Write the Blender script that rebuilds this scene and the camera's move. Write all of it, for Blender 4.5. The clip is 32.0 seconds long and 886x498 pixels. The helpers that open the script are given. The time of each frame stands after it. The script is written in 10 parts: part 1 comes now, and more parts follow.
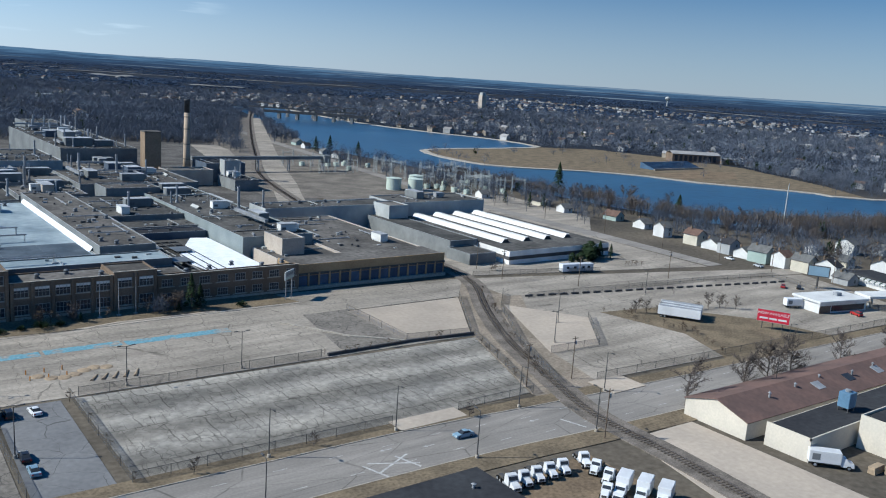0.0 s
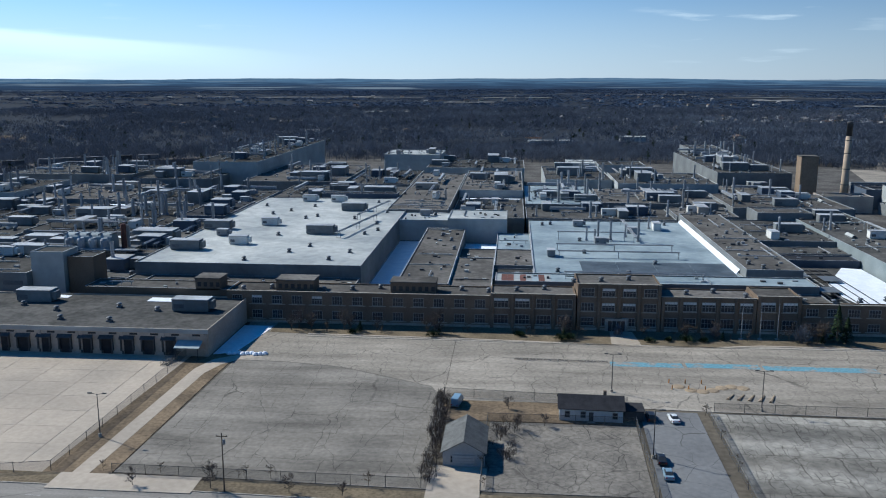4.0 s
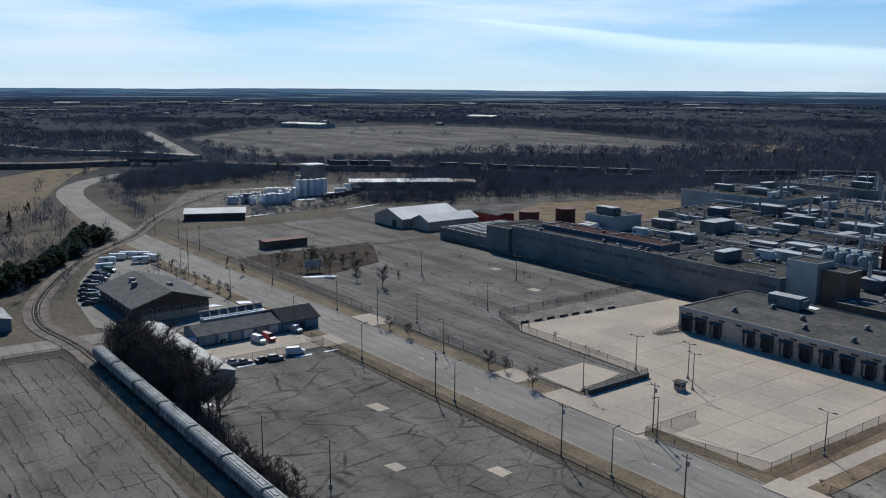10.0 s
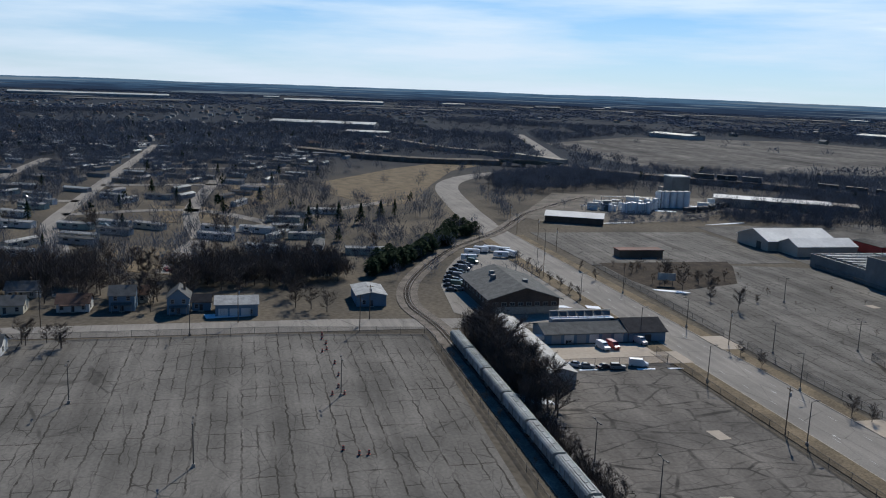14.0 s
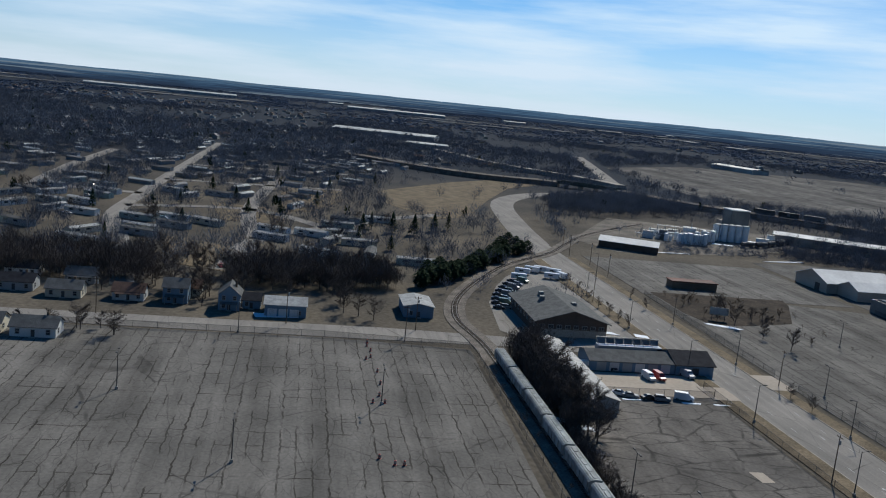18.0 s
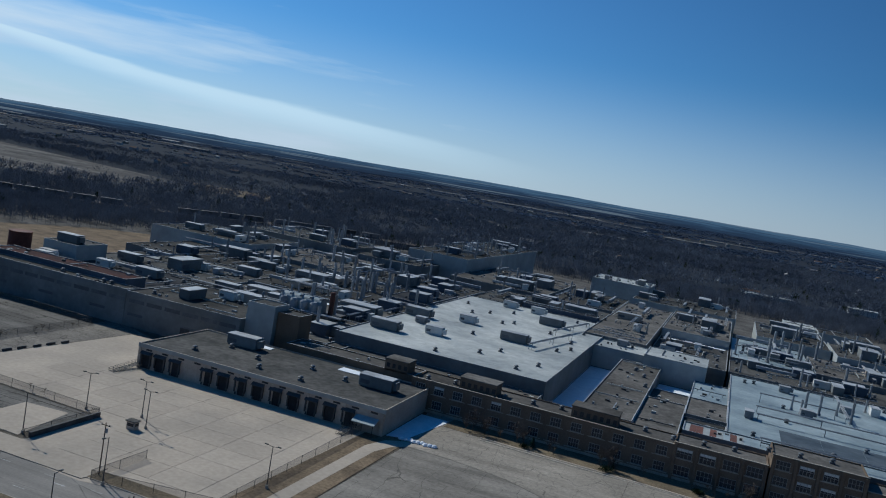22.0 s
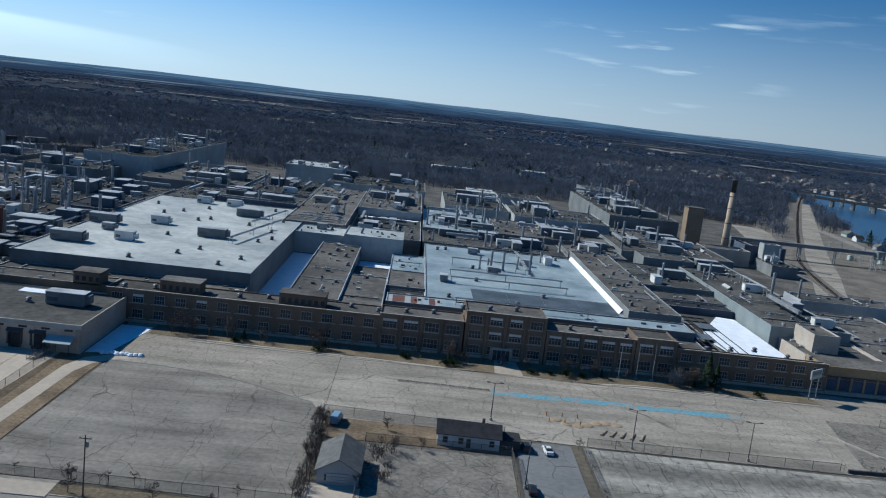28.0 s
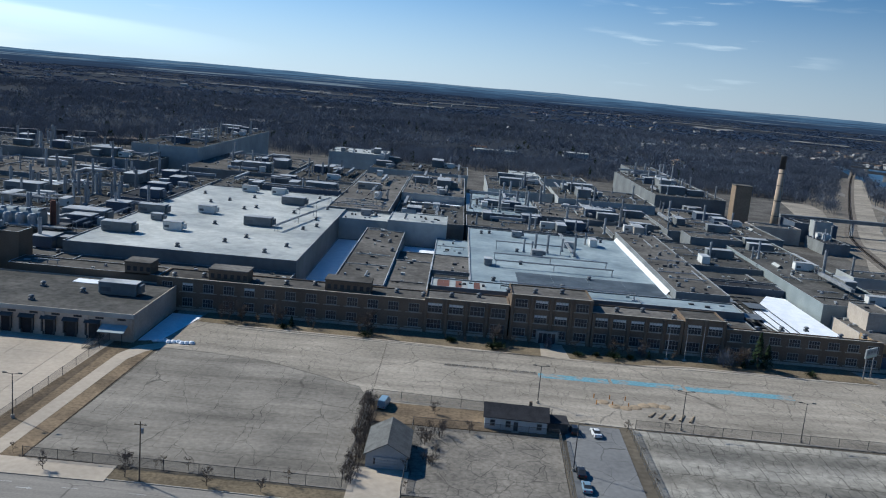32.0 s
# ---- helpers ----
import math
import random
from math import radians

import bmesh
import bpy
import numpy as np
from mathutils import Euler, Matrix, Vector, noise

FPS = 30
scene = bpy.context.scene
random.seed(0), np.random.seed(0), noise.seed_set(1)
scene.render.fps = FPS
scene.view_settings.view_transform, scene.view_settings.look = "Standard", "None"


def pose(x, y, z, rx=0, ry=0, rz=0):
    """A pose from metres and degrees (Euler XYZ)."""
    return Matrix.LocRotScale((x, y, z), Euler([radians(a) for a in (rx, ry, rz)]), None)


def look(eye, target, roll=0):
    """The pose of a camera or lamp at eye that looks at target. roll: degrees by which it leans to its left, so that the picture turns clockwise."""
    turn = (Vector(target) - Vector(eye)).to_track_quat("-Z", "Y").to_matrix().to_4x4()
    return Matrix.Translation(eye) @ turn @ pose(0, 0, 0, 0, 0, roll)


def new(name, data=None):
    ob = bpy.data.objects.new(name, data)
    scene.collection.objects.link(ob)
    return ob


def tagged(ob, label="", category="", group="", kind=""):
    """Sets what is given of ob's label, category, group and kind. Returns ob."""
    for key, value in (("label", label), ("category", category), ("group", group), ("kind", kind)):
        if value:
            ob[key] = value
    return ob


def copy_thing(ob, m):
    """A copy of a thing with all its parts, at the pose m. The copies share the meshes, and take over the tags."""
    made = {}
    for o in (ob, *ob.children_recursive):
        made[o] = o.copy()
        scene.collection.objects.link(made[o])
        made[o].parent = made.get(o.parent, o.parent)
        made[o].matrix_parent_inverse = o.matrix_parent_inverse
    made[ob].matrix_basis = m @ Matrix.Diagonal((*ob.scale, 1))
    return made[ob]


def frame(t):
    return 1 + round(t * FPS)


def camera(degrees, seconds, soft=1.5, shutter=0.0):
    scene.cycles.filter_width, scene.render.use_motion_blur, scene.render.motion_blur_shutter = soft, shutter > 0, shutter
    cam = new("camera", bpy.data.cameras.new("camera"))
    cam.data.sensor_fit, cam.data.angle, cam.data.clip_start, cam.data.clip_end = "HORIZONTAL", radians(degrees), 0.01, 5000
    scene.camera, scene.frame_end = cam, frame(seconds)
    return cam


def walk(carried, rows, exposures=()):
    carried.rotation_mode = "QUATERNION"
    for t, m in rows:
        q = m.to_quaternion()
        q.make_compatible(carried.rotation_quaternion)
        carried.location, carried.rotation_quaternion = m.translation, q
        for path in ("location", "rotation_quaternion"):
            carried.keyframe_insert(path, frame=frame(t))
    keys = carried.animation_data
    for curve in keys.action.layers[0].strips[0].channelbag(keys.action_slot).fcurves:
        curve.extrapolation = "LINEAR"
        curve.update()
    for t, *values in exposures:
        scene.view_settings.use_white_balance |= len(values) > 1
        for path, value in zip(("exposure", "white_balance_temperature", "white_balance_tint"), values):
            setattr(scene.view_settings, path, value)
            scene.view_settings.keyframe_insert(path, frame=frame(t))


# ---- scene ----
cam = camera(54.6, 32.0, soft=1.1)
EYE = (0.0, 0.0, 75.0)
# the way of the camera: seconds, turn, tilt, roll
PATH = [
    (0, -36.79, -11.43, -3.80), (0.5, -27.45, -11.82, -2.05), (1, -19.44, -11.88, -0.82), (1.5, -12.78, -11.80, -0.00), (2, -6.00, -11.70, 0.60),
    (2.5, 0.26, -11.53, 1.14), (3, 3.45, -11.44, 0.74), (3.5, 4.20, -11.35, 0.33), (4, 4.64, -11.26, -0.08), (4.5, 5.65, -11.18, -0.48),
    (5, 9.31, -11.14, -0.45), (5.5, 15.03, -11.08, 0.01), (6, 19.94, -11.01, 0.16), (6.5, 24.20, -10.92, 0.14), (7, 28.36, -10.91, 0.22),
    (7.5, 32.85, -10.86, 0.14), (8, 37.32, -10.80, 0.20), (8.5, 41.51, -10.74, 0.18), (9, 45.52, -10.69, 0.09), (9.5, 49.37, -10.63, -0.08),
    (10, 53.06, -10.57, -0.24), (10.5, 56.72, -10.52, -0.45), (11, 60.71, -10.51, -0.64), (11.5, 64.23, -10.52, -0.75), (12, 67.55, -10.52, -0.92),
    (12.5, 70.18, -10.52, -1.25), (13, 72.98, -10.50, -1.45), (13.5, 74.85, -10.51, -1.84), (14, 77.12, -10.52, -2.09), (14.5, 79.24, -10.51, -2.37),
    (15, 81.75, -10.54, -2.54), (15.5, 84.23, -10.56, -2.67), (16, 86.36, -10.51, -3.04), (16.5, 87.97, -10.45, -3.43), (17, 88.69, -10.40, -3.80),
    (17.5, 87.42, -10.36, -4.18), (18, 81.25, -9.79, -5.70), (18.5, 71.36, -8.76, -7.28), (19, 61.87, -7.70, -8.50), (19.5, 53.06, -6.93, -8.74),
    (20, 44.35, -6.11, -9.30), (20.5, 35.63, -5.34, -9.57), (20.6, 33.88, -5.22, -9.71), (20.7, 32.25, -5.10, -9.86), (20.8, 30.57, -4.98, -9.99),
    (20.9, 28.70, -4.86, -10.14), (21, 27.30, -4.74, -10.27), (21.1, 26.47, -4.83, -10.21), (21.2, 26.07, -4.93, -10.15), (21.3, 25.78, -5.03, -10.09),
    (21.4, 25.55, -5.14, -10.02), (21.5, 25.34, -5.24, -9.95), (21.6, 24.98, -5.20, -9.95), (21.7, 24.32, -5.15, -9.94), (21.8, 23.46, -5.11, -9.93),
    (21.9, 21.80, -5.07, -9.92), (22, 19.48, -5.02, -9.92), (22.1, 16.89, -4.77, -10.03), (22.2, 14.18, -4.51, -10.14), (22.3, 11.58, -4.25, -10.25),
    (22.4, 9.27, -4.00, -10.36), (22.5, 7.38, -3.74, -10.48), (22.6, 6.92, -3.93, -10.36), (22.8, 6.77, -4.31, -10.12), (23, 6.79, -4.69, -9.89),
    (23.5, 6.98, -5.64, -9.29), (24, 7.19, -6.44, -8.81), (24.5, 7.38, -7.15, -8.31), (24.8, 7.36, -7.35, -8.25), (24.9, 6.76, -7.42, -8.23),
    (25, 5.47, -7.48, -8.21), (25.1, 3.26, -7.37, -8.33), (25.2, 0.76, -7.25, -8.45), (25.3, -1.24, -7.12, -8.57), (25.4, -2.44, -7.00, -8.70),
    (25.5, -2.94, -6.88, -8.82), (25.6, -3.04, -7.03, -8.72), (26, -2.83, -7.59, -8.33), (26.5, -2.48, -8.21, -7.78), (28.5, -1.00, -9.87, -6.21),
    (29, -0.63, -10.12, -5.96), (29.5, -0.25, -10.32, -5.66), (30, 0.11, -10.49, -5.49), (30.5, 0.46, -10.60, -5.31), (31, 0.80, -10.74, -5.11),
    (31.5, 1.14, -10.83, -5.02), (32, 1.38, -10.90, -4.95),
]
EXPOSURES = [(0, 0.4, 5650, 4), (2.5, 0.28, 5650, 4), (5, 0.22, 5650, 4), (6, 0.08, 5680, 4), (7, 0.02, 5720, 4), (9, -0.02, 5820, 5), (15.5, -0.06, 6000, 7), (18, -0.12, 5950, 5), (20, -0.36, 5850, 5), (21, -0.48, 5720, 4), (22, -0.4, 5560, 3), (24, -0.05, 5400, 2), (26, 0.02, 5420, 2), (29, 0.12, 5620, 3), (31, 0.16, 5730, 4), (32, 0.22, 5750, 4)]
walk(cam, [(t, pose(*EYE, 90 + p, r, y)) for t, y, p, r in PATH], EXPOSURES)

# ---- daylight ----
SUN_EL, SUN_AZ = radians(38), math.atan2(-0.88, 0.48)
world = bpy.data.worlds.new("sky")
scene.world = world
world.use_nodes = True
wn, wl = world.node_tree.nodes, world.node_tree.links
wn.clear()
sky = wn.new("ShaderNodeTexSky")
sky.sky_type = "NISHITA"
sky.sun_disc = False
sky.sun_elevation, sky.sun_rotation = SUN_EL, SUN_AZ
sky.altitude = 1500
sky.air_density, sky.dust_density, sky.ozone_density = 1.0, 0.2, 4.0
# thin streaks of high cloud
wc = wn.new("ShaderNodeTexCoord")
wm = wn.new("ShaderNodeMapping")
wm.inputs["Scale"].default_value = (2.0, 2.0, 18.0)
wm.inputs["Location"].default_value = (0.35, 0.1, 0.2)
wt = wn.new("ShaderNodeTexNoise")
wt.inputs["Scale"].default_value, wt.inputs["Detail"].default_value, wt.inputs["Roughness"].default_value = 1.3, 7.0, 0.55
wr = wn.new("ShaderNodeMapRange")
wr.inputs["From Min"].default_value, wr.inputs["From Max"].default_value = 0.50, 0.74
wr.inputs["To Max"].default_value = 0.8
wx = wn.new("ShaderNodeMix")
wx.data_type = "RGBA"
wx.inputs[7].default_value = (17.0, 12.6, 11.0, 1)
wb = wn.new("ShaderNodeBackground")
wb.inputs["Strength"].default_value = 0.066
wo = wn.new("ShaderNodeOutputWorld")
wl.new(wc.outputs["Generated"], wm.inputs["Vector"])
wl.new(wm.outputs["Vector"], wt.inputs["Vector"])
wd = wn.new("ShaderNodeVectorMath")
wd.operation = "DOT_PRODUCT"
wd.inputs[1].default_value = (-0.95, 0.3, 0.0)
wl.new(wc.outputs["Generated"], wd.inputs[0])
wg = wn.new("ShaderNodeMapRange")
wg.inputs["From Min"].default_value, wg.inputs["From Max"].default_value = 0.48, 0.97
wg.inputs["To Min"].default_value, wg.inputs["To Max"].default_value = -0.15, 0.11
wl.new(wd.outputs["Value"], wg.inputs["Value"])
wa = wn.new("ShaderNodeMath")
wa.operation = "ADD"
wl.new(wt.outputs["Fac"], wa.inputs[0])
wl.new(wg.outputs["Result"], wa.inputs[1])
wl.new(wa.outputs["Value"], wr.inputs["Value"])
wl.new(sky.outputs["Color"], wx.inputs[6])
# pale haze low over the horizon
ws = wn.new("ShaderNodeSeparateXYZ")
wl.new(wc.outputs["Generated"], ws.inputs["Vector"])
wh = wn.new("ShaderNodeMapRange")
wh.interpolation_type = "SMOOTHSTEP"
wh.inputs["From Min"].default_value, wh.inputs["From Max"].default_value = -0.02, 0.16
wh.inputs["To Min"].default_value, wh.inputs["To Max"].default_value = 0.62, 0.0
wl.new(ws.outputs["Z"], wh.inputs["Value"])
wz = wn.new("ShaderNodeMix")
wz.data_type = "RGBA"
wz.inputs[7].default_value = (15.6, 10.3, 9.3, 1)
wl.new(wh.outputs["Result"], wz.inputs[0])
wl.new(wx.outputs[2], wz.inputs[6])
# one long bright streak of cloud, thin at one end, its upper edge sharp
def sky_math(op, p, q=None, r=None):
    k = wn.new("ShaderNodeMath")
    k.operation = op
    for slot, value in zip(k.inputs, (p, q, r)):
        if isinstance(value, (int, float)):
            slot.default_value = value
        elif value is not None:
            wl.new(value, slot)
    return k.outputs["Value"]


def sky_range(value, x0, x1, y0, y1, kind="SMOOTHSTEP"):
    k = wn.new("ShaderNodeMapRange")
    k.interpolation_type = kind
    for slot, v in zip(("From Min", "From Max", "To Min", "To Max"), (x0, x1, y0, y1)):
        k.inputs[slot].default_value = v
    wl.new(value, k.inputs["Value"])
    return k.outputs["Result"]


turn = sky_math("ARCTAN2", sky_math("MULTIPLY", ws.outputs["X"], -1.0), ws.outputs["Y"])
ragged = sky_math("MULTIPLY_ADD", wt.outputs["Fac"], 0.022, -0.011)
edge = sky_math("ADD", sky_math("MULTIPLY_ADD", turn, 0.0685, 0.0140), ragged)
thick = sky_range(turn, 0.60, 0.90, 0.031, 0.0025, "LINEAR")
below = sky_math("DIVIDE", sky_math("SUBTRACT", edge, ws.outputs["Z"]), thick)
streak = sky_math("MULTIPLY", sky_range(below, 0.0, 0.22, 0.0, 1.0), sky_range(below, 0.3, 1.25, 0.8, 0.0))
streak = sky_math("MULTIPLY", streak, sky_math("MULTIPLY", sky_range(turn, 0.18, 0.52, 0.0, 1.0), sky_range(turn, 0.87, 0.91, 1.0, 0.0)))
k9 = wn.new("ShaderNodeMix")
k9.data_type = "RGBA"
k9.inputs[7].default_value = (16.5, 12.8, 11.2, 1)
wl.new(streak, k9.inputs[0])
wl.new(wz.outputs[2], k9.inputs[6])
# a few small clouds beyond the river
wp = wn.new("ShaderNodeVectorMath")
wp.operation = "DOT_PRODUCT"
wp.inputs[1].default_value = (0.262, 0.958, 0.118)
wl.new(wc.outputs["Generated"], wp.inputs[0])
wm2 = wn.new("ShaderNodeMapping")
wm2.inputs["Scale"].default_value = (7.0, 7.0, 60.0)
wl.new(wc.outputs["Generated"], wm2.inputs["Vector"])
wt2 = wn.new("ShaderNodeTexNoise")
wt2.inputs["Scale"].default_value, wt2.inputs["Detail"].default_value = 1.2, 5.0
wl.new(wm2.outputs["Vector"], wt2.inputs["Vector"])
puffs = sky_math("MULTIPLY", sky_range(wt2.outputs["Fac"], 0.57, 0.72, 0.0, 0.7), sky_range(wp.outputs["Value"], 0.988, 0.998, 0.0, 1.0))
k8 = wn.new("ShaderNodeMix")
k8.data_type = "RGBA"
k8.inputs[7].default_value = (17.0, 12.6, 11.0, 1)
wl.new(puffs, k8.inputs[0])
wl.new(k9.outputs[2], k8.inputs[6])
# the sky deepens towards the zenith, and the thin cloud stays low
wl.new(sky_math("MULTIPLY", wr.outputs["Result"], sky_range(ws.outputs["Z"], 0.17, 0.36, 1.0, 0.0)), wx.inputs[0])
deep = wn.new("ShaderNodeMix")
deep.data_type = "RGBA"
deep.blend_type = "MULTIPLY"
deep.inputs[7].default_value = (0.40, 1.32, 1.50, 1)
wl.new(sky_range(ws.outputs["Z"], 0.26, 0.75, 0.0, 1.0), deep.inputs[0])
wl.new(k8.outputs[2], deep.inputs[6])
# the cool cast of the day's air
wv = wn.new("ShaderNodeVectorMath")
wv.operation = "MULTIPLY"
wv.inputs[1].default_value = (0.64, 0.97, 1.19)
# brighter round the sun's side
we = wn.new("ShaderNodeMapRange")
we.interpolation_type = "SMOOTHSTEP"
we.inputs["From Min"].default_value, we.inputs["From Max"].default_value = -0.7, 0.9
we.inputs["To Min"].default_value, we.inputs["To Max"].default_value = 0.58, 1.18
wl.new(wd.outputs["Value"], we.inputs["Value"])
wf = wn.new("ShaderNodeVectorMath")
wf.operation = "SCALE"
wl.new(deep.outputs[2], wf.inputs[0])
wl.new(we.outputs["Result"], wf.inputs["Scale"])
wl.new(wf.outputs["Vector"], wv.inputs[0])
wl.new(wv.outputs["Vector"], wb.inputs["Color"])
wl.new(wb.outputs["Background"], wo.inputs["Surface"])
sun = new("sun", bpy.data.lights.new("sun", "SUN"))
sun.data.energy, sun.data.angle, sun.data.color = 4.8, radians(0.53), (1.0, 0.90, 0.76)
sun.matrix_world = look((0, 0, 300), (0.88 * 100, -0.48 * 100, 300 - 100.2 * math.tan(SUN_EL)))

# ---- materials ----
MATS = {}


def mat(name, c1, c2=None, scale=0.15, fine=2.0, rough=0.85, metal=0.0, grain=0.25, bump=0.0, rnd=0.0, island=0.0, lo=0.35, hi=0.65, spec=0.3):
    """Two colours mixed by broad noise, shaded by fine noise; sizes in cycles a metre."""
    m = bpy.data.materials.new(name)
    MATS[name] = m
    m.use_nodes = True
    n, l = m.node_tree.nodes, m.node_tree.links
    b = n["Principled BSDF"]
    b.inputs["Roughness"].default_value, b.inputs["Metallic"].default_value = rough, metal
    b.inputs["Specular IOR Level"].default_value = 0.04 if rough >= 0.9 else spec
    g = n.new("ShaderNodeNewGeometry")
    c2 = c2 or tuple(v * 0.8 for v in c1)
    t1 = n.new("ShaderNodeTexNoise")
    t1.inputs["Scale"].default_value, t1.inputs["Detail"].default_value = scale, 5
    l.new(g.outputs["Position"], t1.inputs["Vector"])
    r1 = n.new("ShaderNodeMapRange")
    r1.inputs["From Min"].default_value, r1.inputs["From Max"].default_value = lo, hi
    l.new(t1.outputs["Fac"], r1.inputs["Value"])
    mx = n.new("ShaderNodeMix")
    mx.data_type = "RGBA"
    mx.inputs[6].default_value, mx.inputs[7].default_value = (*c1, 1), (*c2, 1)
    l.new(r1.outputs["Result"], mx.inputs[0])
    t2 = n.new("ShaderNodeTexNoise")
    t2.inputs["Scale"].default_value, t2.inputs["Detail"].default_value = fine, 4
    l.new(g.outputs["Position"], t2.inputs["Vector"])
    r2 = n.new("ShaderNodeMapRange")
    r2.inputs["From Min"].default_value, r2.inputs["From Max"].default_value = 0.25, 0.75
    r2.inputs["To Min"].default_value, r2.inputs["To Max"].default_value = 1 - grain, 1 + grain
    l.new(t2.outputs["Fac"], r2.inputs["Value"])
    value = r2.outputs["Result"]
    for source, amount in ((("ShaderNodeObjectInfo", "Random"), rnd), (("ShaderNodeNewGeometry", "Random Per Island"), island)):
        if amount:
            o = n.new(source[0])
            ro = n.new("ShaderNodeMapRange")
            ro.inputs["To Min"].default_value, ro.inputs["To Max"].default_value = 1 - amount, 1 + amount
            l.new(o.outputs[source[1]], ro.inputs["Value"])
            mu = n.new("ShaderNodeMath")
            mu.operation = "MULTIPLY"
            l.new(value, mu.inputs[0])
            l.new(ro.outputs["Result"], mu.inputs[1])
            value = mu.outputs["Value"]
    vm = n.new("ShaderNodeVectorMath")
    vm.operation = "SCALE"
    l.new(mx.outputs[2], vm.inputs[0])
    l.new(value, vm.inputs["Scale"])
    l.new(vm.outputs["Vector"], b.inputs["Base Color"])
    if bump:
        bu = n.new("ShaderNodeBump")
        bu.inputs["Distance"].default_value = bump
        l.new(t2.outputs["Fac"], bu.inputs["Height"])
        l.new(bu.outputs["Normal"], b.inputs["Normal"])
    return m


def cracks(m, cell, width, dark, warp=3.0, stretch=(1, 1), second=0.0, tone=(0.45, 0.42, 0.38)):
    """Lay a net of cracks over a material: cell in metres, width in metres."""
    n, l = m.node_tree.nodes, m.node_tree.links
    b = n["Principled BSDF"]
    src = b.inputs["Base Color"].links[0].from_socket
    g = n.new("ShaderNodeNewGeometry")
    wv = n.new("ShaderNodeTexNoise")
    wv.inputs["Scale"].default_value, wv.inputs["Detail"].default_value = 0.16, 6
    l.new(g.outputs["Position"], wv.inputs["Vector"])
    ad = n.new("ShaderNodeVectorMath")
    ad.operation = "MULTIPLY_ADD"
    ad.inputs[1].default_value = (warp, warp, 0)
    l.new(wv.outputs["Color"], ad.inputs[0])
    l.new(g.outputs["Position"], ad.inputs[2])
    out = None
    for size, w in ((cell, width), (second, width * 0.6)):
        if not size:
            continue
        sc = n.new("ShaderNodeVectorMath")
        sc.operation = "MULTIPLY"
        sc.inputs[1].default_value = (stretch[0] / size, stretch[1] / size, 0)
        l.new(ad.outputs["Vector"], sc.inputs[0])
        v = n.new("ShaderNodeTexVoronoi")
        v.feature = "DISTANCE_TO_EDGE"
        v.inputs["Scale"].default_value = 1.0
        l.new(sc.outputs["Vector"], v.inputs["Vector"])
        r = n.new("ShaderNodeMapRange")
        r.inputs["From Min"].default_value, r.inputs["From Max"].default_value = w / size * 0.3, w / size * 0.85
        r.inputs["To Min"].default_value, r.inputs["To Max"].default_value = dark if out is None else dark * 0.6, 0.0
        l.new(v.outputs["Distance"], r.inputs["Value"])
        if out is None:
            out = r.outputs["Result"]
        else:
            mx = n.new("ShaderNodeMath")
            mx.operation = "MAXIMUM"
            l.new(out, mx.inputs[0])
            l.new(r.outputs["Result"], mx.inputs[1])
            out = mx.outputs["Value"]
    # broken here and there
    bn = n.new("ShaderNodeTexNoise")
    bn.inputs["Scale"].default_value = 0.2
    l.new(g.outputs["Position"], bn.inputs["Vector"])
    br = n.new("ShaderNodeMapRange")
    br.inputs["From Min"].default_value, br.inputs["From Max"].default_value = 0.35, 0.6
    br.inputs["To Min"].default_value = 0.25
    l.new(bn.outputs["Fac"], br.inputs["Value"])
    bm_ = n.new("ShaderNodeMath")
    bm_.operation = "MULTIPLY"
    l.new(out, bm_.inputs[0])
    l.new(br.outputs["Result"], bm_.inputs[1])
    mix = n.new("ShaderNodeMix")
    mix.data_type = "RGBA"
    mix.inputs[7].default_value = tuple(0.11 * c for c in tone) + (1,)
    l.new(bm_.outputs["Value"], mix.inputs[0])
    l.new(src, mix.inputs[6])
    l.new(mix.outputs[2], b.inputs["Base Color"])
    return m


